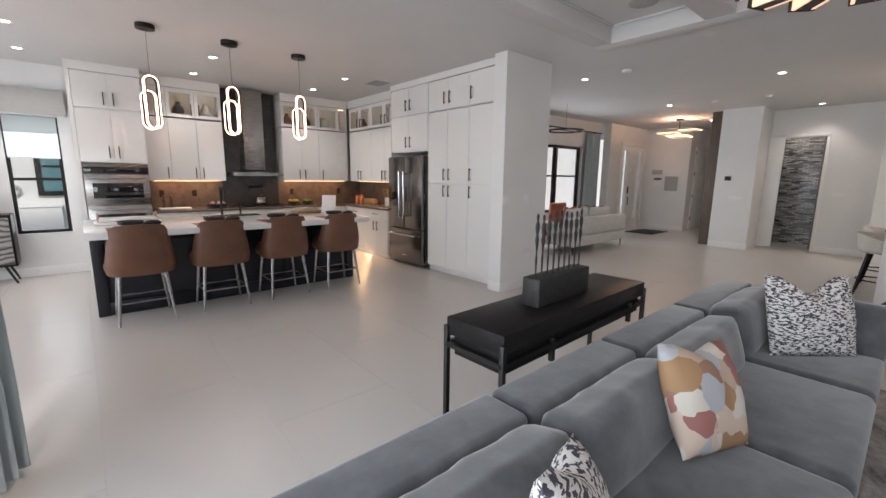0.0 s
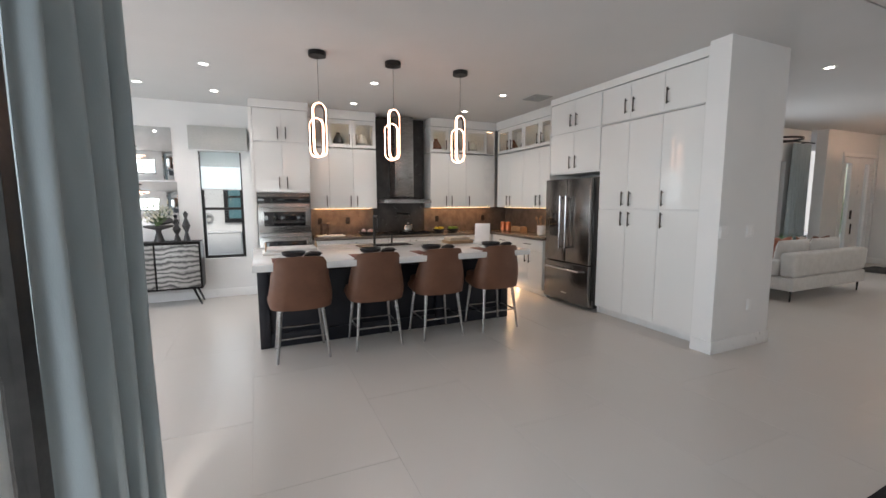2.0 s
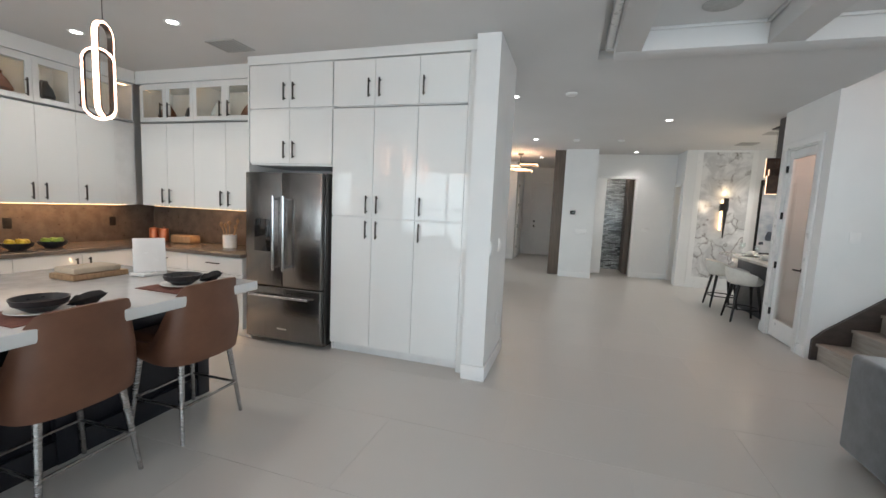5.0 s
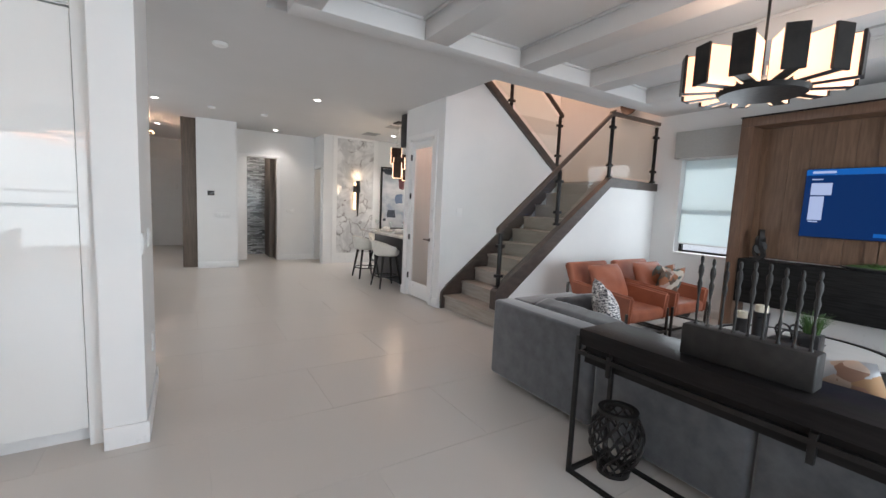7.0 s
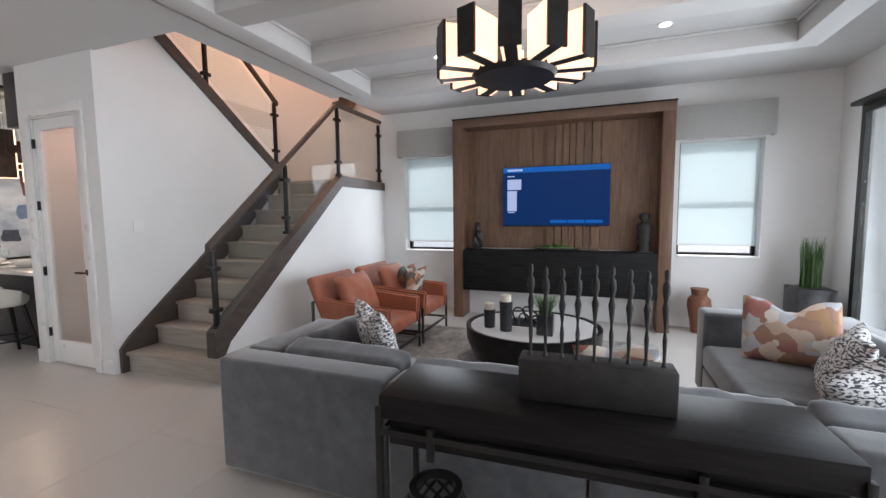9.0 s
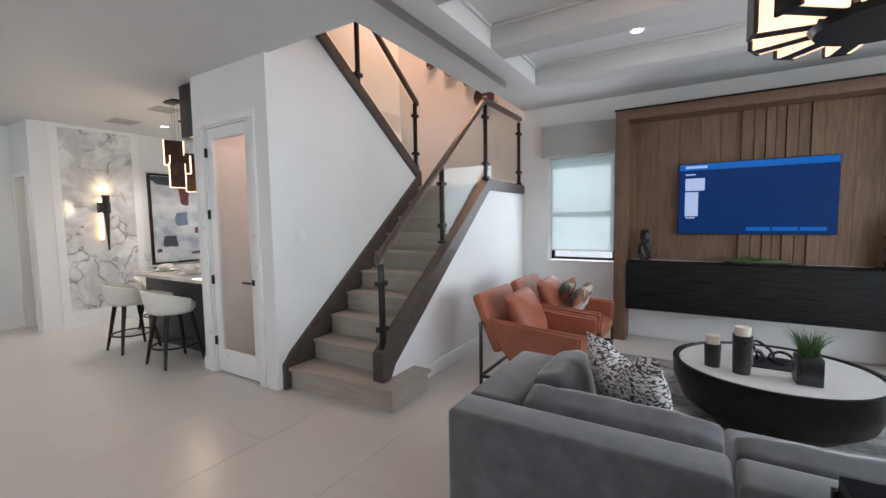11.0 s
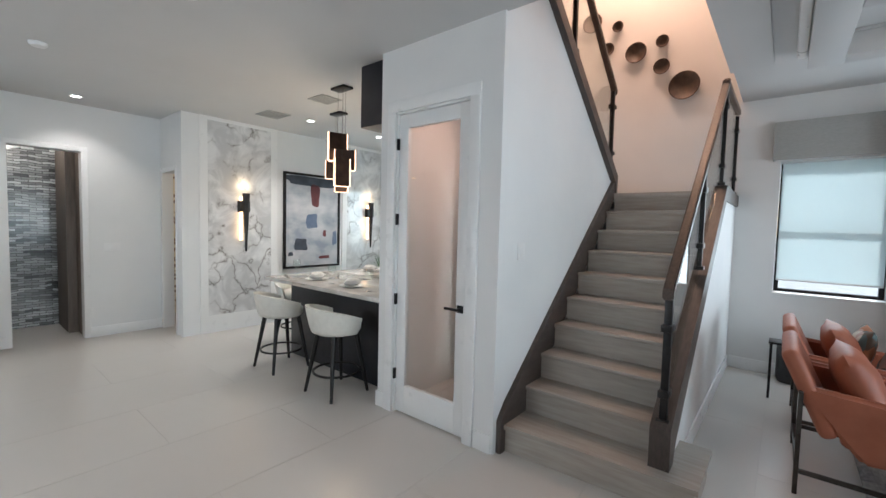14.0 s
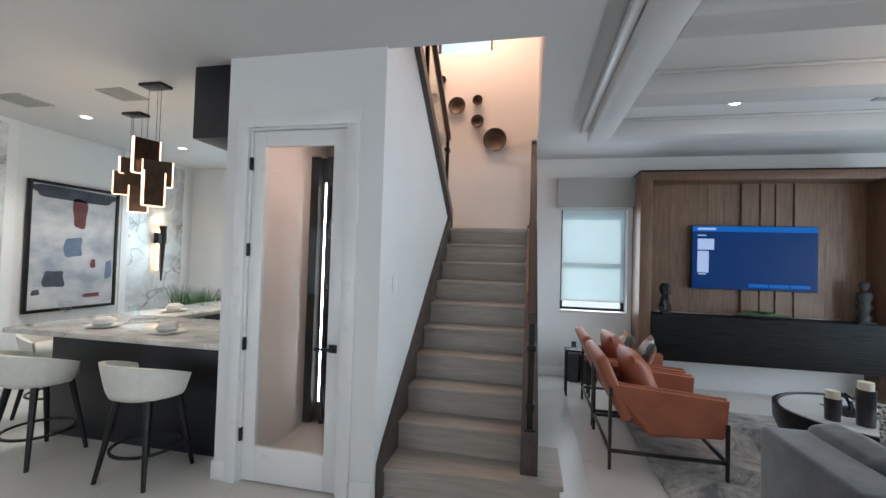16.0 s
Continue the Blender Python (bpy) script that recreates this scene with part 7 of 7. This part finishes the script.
bp = thing("bar_pendant", "cluster of stacked dark plates with warm lit edges", "pendant light", (8.6, -0.45, 1.8))
for x, y in ((8.25, -0.15), (9.10, -0.73)):
    pbox("canopy", (x - 0.11, y - 0.06, 2.925), (x + 0.11, y + 0.06, 2.949), black_metal, bp, 0.003)
for k, (x, y, z, w, h) in enumerate(((8.31, -0.15, 2.35, 0.19, 0.29), (8.21, -0.17, 2.21, 0.20, 0.21), (8.19, -0.12, 2.075, 0.15, 0.28), (9.15, -0.73, 2.24, 0.24, 0.23), (9.16, -0.76, 2.42, 0.20, 0.16), (9.0, -0.71, 2.08, 0.15, 0.26))):
    m = Matrix.Translation((x, y, z)) @ pose(0, 0, 0, 0, 0, (-1) ** k * 12 + 60)
    pl_ = part("plate", box(bmesh.new(), (-w / 2, -0.012, -h / 2), (w / 2, 0.012, h / 2), 0.002, 1, m), plate_metal, bp)
    bm = bmesh.new()
    for a, b_ in (((w / 2, -0.014, -h / 2), (w / 2 + 0.009, 0.014, h / 2)), ((-w / 2 - 0.009, -0.014, -h / 2), (-w / 2, 0.014, h / 2)), ((-w / 2, -0.014, -h / 2 - 0.006), (w / 2, 0.014, -h / 2))):
        box(bm, a, b_, 0, 1, m)
    part("lit_edge", bm, led_edge, pl_)
    part("cable", cyl(bmesh.new(), (x, y, z + h / 2), (x, y, 2.926), 0.0018, n=5), bronze, bp)
lamp("bar_pendant_glow", "POINT", Matrix.Translation((8.6, -0.4, 1.8)), 14, (1, 0.75, 0.5), 0.15)
for x, y in ((9.0, -0.10), (8.25, -0.05), (7.62, -0.02), (8.95, -1.4)):
    g = thing("wine_glass", "stemmed clear wine glass on the bar top", "glass", (x, y, 0.923), "glasses on the bar")
    part("glass_body", lathe(bmesh.new(), (x, y, 0.923), [(0, 0), (0.035, 0.0), (0.034, 0.003), (0.004, 0.008), (0.004, 0.09), (0.035, 0.12), (0.042, 0.16), (0.036, 0.2), (0.034, 0.2), (0.040, 0.16), (0.033, 0.122), (0, 0.1)], 20), clear, g)
for x, y in ((8.62, -0.12), (7.95, -0.08), (8.9, -1.1)):
    at = (x, y, 0.923)
    g = thing("plate", "white plate on the bar top", "plate", at, "plates on the bar")
    part("plate_body", lathe(bmesh.new(), at, [(0, 0), (0.08, 0), (0.13, 0.014), (0.128, 0.018), (0.08, 0.006), (0, 0.005)], 26), ceramic, g)
    g = thing("napkin", "folded blush napkin on the plate", "napkin", at, "napkins on the bar")
    part("cloth", pillow(bmesh.new(), 0.16, 0.1, 0.07, Matrix.Translation((x, y, 0.97)) @ pose(0, 0, 0, 75, 0, 30), 8), white_fabric, g)
gp = thing("grass_planter", "low box of tall green grass behind the bar", "potted plant", (10.1, -2.75, 0))
pbox("pot", (9.75, -2.9, 0.0), (10.5, -2.55, 0.55), ceramic, gp, 0.006)
bm = bmesh.new()
for k in range(5):
    blades(bm, 9.84 + 0.145 * k, -2.73, 0.54, 90, 0.10, 0.62, 0.16, 40 + k, 0.006)
part("foliage", bm, grass_mat, gp, smooth=0)

# ---- wine room ----
structure("wall_wine_back", box(bmesh.new(), (6.212, -1.5, 0), (7.199, -1.4, 2.699)), paint, "white painted wine room back wall")
wr = thing("wine_rack", "tall black wine rack with diagonal shelves and a vertical light", "wine rack", (6.7, -1.1, 0))
pbox("back_panel", (6.25, -1.36, 0.02), (7.13, -1.34, 2.50), black_wood, wr, 0.002)
for x in (6.25, 6.95, 7.06):
    pbox("upright", (x, -1.339, 0.02), (x + (0.08 if x > 7 else 0.025), -0.88, 2.50), black_wood, wr, 0.002)
for z in (0.02, 0.52, 0.76, 1.24, 1.72, 2.20, 2.475):
    pbox("shelf", (6.276, -1.339, z), (6.949, -0.885, z + 0.022), black_wood, wr, 0.002)
pbox("light_panel", (6.976, -1.0, 0.02), (7.059, -0.96, 2.50), black_wood, wr, 0.001)
pbox("light_bar", (7.01, -0.958, 0.20), (7.023, -0.945, 2.26), led_white, wr, 0)
for z in (0.79, 1.27, 1.75):
    for s in (1, -1):
        m = Matrix.Translation((6.61, -1.10, z + 0.225)) @ pose(0, 0, 0, 0, 34 * s)
        part("diagonal_shelf", box(bmesh.new(), (-0.37, -0.22, -0.008), (0.37, 0.215, 0.008), 0, 1, m), black_wood, wr)
foil = M("bottle_foil", (0.45, 0.42, 0.38), (0.3, 0.12, 0.08), 0.35, 0.6)
rng = random.Random(2)
for k in range(24):
    x, z = 6.40 + 0.105 * (k % 6), (0.60, 0.86, 1.12, 1.82)[k // 6] + rng.uniform(0, 0.05)
    bt_ = thing("wine_bottle", "dark wine bottle with a pale foil cap lying in the rack", "bottle", (x, -1.1, z), "bottles in the wine rack")
    part("glass_body", cyl(cyl(bmesh.new(), (x, -1.32, z), (x, -1.10, z), 0.037, n=14), (x, -1.10, z), (x, -0.98, z), 0.034, 0.013, 14), dark_ceramic, bt_)
    part("cap", cyl(bmesh.new(), (x, -0.98, z), (x, -0.90, z), 0.014, n=12), foil, bt_)
wr.location += Vector((0.06, 0.03, 0))
lamp("wine_room_light", "AREA", look((6.6, -0.45, 2.68), (6.5, -0.3, 0)), 6, (1, 0.60, 0.46), 0.4)
lamp("wine_rack_light", "AREA", look((7.03, -0.88, 1.25), (6.35, -0.3, 1.25)), 13, (1, 0.60, 0.46), 0.03, 2.0)

# ---- living room and entry ----
so = thing("white_sofa", "white fabric sofa on black legs, seen from its back", "sofa", (8.1, 4.6, 0))
for nm, a, b_, r in (("frame", (7.05, 4.22, 0.16), (9.12, 5.08, 0.36), 0.03), ("back_frame", (7.05, 4.22, 0.361), (9.12, 4.42, 0.72), 0.05), ("arm", (7.05, 4.43, 0.361), (7.22, 5.08, 0.60), 0.04), ("arm", (8.95, 4.43, 0.361), (9.12, 5.08, 0.60), 0.04), ("seat_cushion", (7.23, 4.43, 0.361), (8.08, 5.06, 0.50), 0.04), ("seat_cushion", (8.09, 4.43, 0.361), (8.94, 5.06, 0.50), 0.04)):
    part(nm, box(bmesh.new(), a, b_, r, 4), white_fabric, so, smooth=60)
for x in (7.6, 8.5):
    part("back_cushion", pillow(bmesh.new(), 0.86, 0.40, 0.18, Matrix.Translation((x, 4.54, 0.68)) @ pose(0, 0, 0, 8), 12), white_fabric, so, smooth=80)
for x in (7.12, 9.05):
    for y in (4.28, 5.0):
        part("leg", cyl(bmesh.new(), (x, y, 0), (x, y, 0.16), 0.01, 0.016, 10), black_metal, so)
cushion("rust cushion on the white sofa", 0.44, 0.44, 0.15, (7.5, 4.66, 0.48), 12, 0, terracotta)
cushion("leaf patterned cushion on the white sofa", 0.44, 0.44, 0.15, (8.0, 4.68, 0.48), 12, 5, abstract_cloth)
cushion("brown cushion at the end of the white sofa", 0.42, 0.42, 0.15, (8.6, 4.66, 0.48), 12, -5, leather)
for x, y, r in ((7.3, 5.35, 8), (8.3, 5.4, -10)):
    ac = thing("lounge_chair", "rust leather lounge chair in the living room", "armchair", (x, y, 0), "living room chairs")
    part("shell", box(bmesh.new(), (x - 0.3, y + 0.0, 0.36), (x + 0.3, y + 0.1, 0.92), 0.04, 4), terracotta, ac, smooth=60)
    part("seat", box(bmesh.new(), (x - 0.3, y - 0.5, 0.3), (x + 0.3, y, 0.44), 0.04, 4), terracotta, ac, smooth=60)
    for sx in (-0.27, 0.27):
        for sy in (-0.45, 0.06):
            part("leg", box(bmesh.new(), (x + sx - 0.012, y + sy - 0.012, 0), (x + sx + 0.012, y + sy + 0.012, 0.30)), black_metal, ac)
for x in (9.25, 9.95):
    t = thing("potted_plant", "leafy green plant by the living room window", "potted plant", (x, 5.72, 0), "plants by the window")
    part("pot", lathe(bmesh.new(), (x, 5.72, 0), [(0, 0), (0.12, 0), (0.15, 0.3), (0.13, 0.3), (0, 0.28)], 22), dark_ceramic, t)
    part("foliage", blades(bmesh.new(), x, 5.72, 0.28, 150, 0.1, 0.62, 0.22, int(x * 10), 0.014), grass_mat, t, smooth=0)
fl_ = thing("entry_ceiling_light", "layered square plates with warm glow on a black stem", "ceiling light", (11.4, 4.15, 2.9))
part("canopy", box(bmesh.new(), (11.34, 4.08, 2.905), (11.46, 4.22, 2.949), 0.003), black_metal, fl_)
part("stem", cyl(bmesh.new(), (11.4, 4.15, 2.5), (11.4, 4.15, 2.905), 0.008, n=8), bronze, fl_)
for k, (dx, dy, z) in enumerate(((0.12, -0.2, 2.66), (-0.05, 0.22, 2.60), (0.1, 0.05, 2.54), (-0.12, -0.1, 2.49))):
    pbox("light_plate", (11.4 + dx - 0.17, 4.15 + dy - 0.2, z), (11.4 + dx + 0.17, 4.15 + dy + 0.2, z + 0.018), plate_metal, fl_, 0.002)
    part("lit_edge", hoop_box(bmesh.new(), (11.4 + dx - 0.184, 4.15 + dy - 0.214, z - 0.001), (11.4 + dx + 0.184, 4.15 + dy + 0.214, z + 0.019), 0.013, "z"), led_warm, fl_)
lamp("entry_glow", "POINT", Matrix.Translation((11.4, 4.15, 2.72)), 42, (1, 0.62, 0.4), 0.03)
lamp("powder_light", "POINT", Matrix.Translation((12.1, 1.9, 2.6)), 12, (1, 0.9, 0.8), 0.1)
lr = thing("living_pendant", "thin black ring pendant in the living room", "pendant light", (7.6, 4.9, 2.4))
part("hoop", ring(bmesh.new(), 0.7, 0.7001, 0.012, 0.03, Matrix.Translation((7.6, 4.9, 2.42)) @ pose(0, 0, 0, 90), 40), black_metal, lr)
part("cable", cyl(bmesh.new(), (7.6, 4.9, 2.43), (7.6, 4.9, 2.949), 0.003, n=6), black_metal, lr)
pbox("crossbar", (7.25, 4.893, 2.42), (7.95, 4.907, 2.434), black_metal, lr, 0.001)

# ---- outdoors ----
lawn = M("lawn", (0.06, 0.12, 0.035), (0.09, 0.15, 0.05), 0.9, scale=3, bscale=60, bstr=0.6)
structure("ground", box(bmesh.new(), (-400, -400, -0.3), (400, 400, -0.15)), lawn, "mown green lawn and ground round the house")
paving = M("patio_paving", (0.62, 0.62, 0.60), (0.55, 0.55, 0.53), 0.7, scale=2, bscale=40, bstr=0.3)
# South and north slabs are added pale ground that brightens the window views.
structure("patio_paving", box(box(box(box(bmesh.new(), (-30.0, -60.0, -0.15), (-0.83, 2.58, -0.03)), (-0.829, -60.0, -0.15), (40.0, -3.6, -0.03)), (5.0, 6.25, -0.15), (24.0, 12.0, -0.03)), (-7.0, 8.5, -0.15), (4.99, 12.0, -0.03)), paving, "pale stone patio paving, extended as bright ground beyond the windows")
stucco = M("stucco", (0.74, 0.74, 0.72), (0.68, 0.68, 0.66), 0.85, scale=2, bscale=60, bstr=0.4)
nb = thing("neighbour_house", "white stucco neighbouring house with a dark framed window", "house", (0, 13.5, -0.15))
part("wall", box(bmesh.new(), (-8, 12.0, -0.15), (26, 18, 4.5)), stucco, nb)
w_ = part("window", box(bmesh.new(), (-0.62, 11.94, 1.0), (0.35, 11.999, 2.3), 0.005), black_metal, nb)
part("pane", box(bmesh.new(), (-0.52, 11.93, 1.1), (0.25, 11.939, 2.2)), M("teal_window_glass", (0.10, 0.22, 0.24), rough=0.1, bstr=0), w_)
pbox("meeting_rail", (-0.52, 11.925, 1.58), (0.25, 11.9295, 1.63), black_metal, w_, 0)
ac_ = thing("utility_box", "low white utility box standing against the neighbouring house", "utility box", (-0.68, 11.8, -0.03))
pbox("box_body", (-1.07, 11.6, -0.03), (-0.28, 11.995, 0.78), stucco, ac_, 0.02)
pbox("lid", (-1.09, 11.58, 0.781), (-0.26, 11.996, 0.81), trim_paint, ac_, 0.01)
hr = thing("garden_hose", "pale coiled garden hose hung on the neighbouring house", "garden hose", (-0.96, 11.95, 1.11))
for k in range(3):
    part("coil", ring(bmesh.new(), 0.20 - 0.03 * k, 0.22 - 0.03 * k, 0.016, 0.02, Matrix.Translation((-0.96, 11.975 - 0.02 * k, 1.11))), valance_cloth, hr)
for k, (x, y) in enumerate(((-3.2, -2.6), (-2.2, -3.4), (-4.1, -3.8), (-1.5, -4.6))):
    sh = thing("shrub", "bushy green shrub with narrow leaves on the patio edge", "shrub", (x, y, -0.03), "shrubs by the patio")
    part("foliage", blades(bmesh.new(), x, y, -0.03, 420, 0.3, 1.25, 0.45, 60 + k, 0.022), grass_mat, sh, smooth=0)
part("roof", box(bmesh.new(), (-8.5, 11.5, 4.5), (26.5, 18.5, 4.8)), slate_block, nb)

# ---- floor tiles ----
tile_mesh = None
TW, TL, G = 0.785, 1.57, 0.002
for i in range(-4, 20):
    for j in range(-3, 9):
        x0, y0 = 0.0 + TW * i, -3.6 + 0.02 + TL * j + (0.0 if i % 2 else TL / 2) - TL + 1.2
        if x0 + TW > 15.6 or x0 < -3.6 or y0 < -3.6 - TL or y0 > 8.6:
            continue
        ya, yb = max(y0, -3.59), min(y0 + TL, 8.6)
        if yb - ya < 0.1 or (x0 + TW < WEST - 0.3 and yb < 2.6):
            continue
        if tile_mesh is None:
            bm = bmesh.new()
            box(bm, (-TW / 2 + G / 2, -0.5 + G / 2 / TL, -0.006), (TW / 2 - G / 2, 0.5 - G / 2 / TL, 0.0), 0.0007, 1)
            tile_mesh = finish("tile", bm, tile_mat)
        t = new("tile", tile_mesh)
        t.parent = base
        t.location = (x0 + TW / 2, (ya + yb) / 2, 0)
        t.scale = (1, yb - ya, 1)
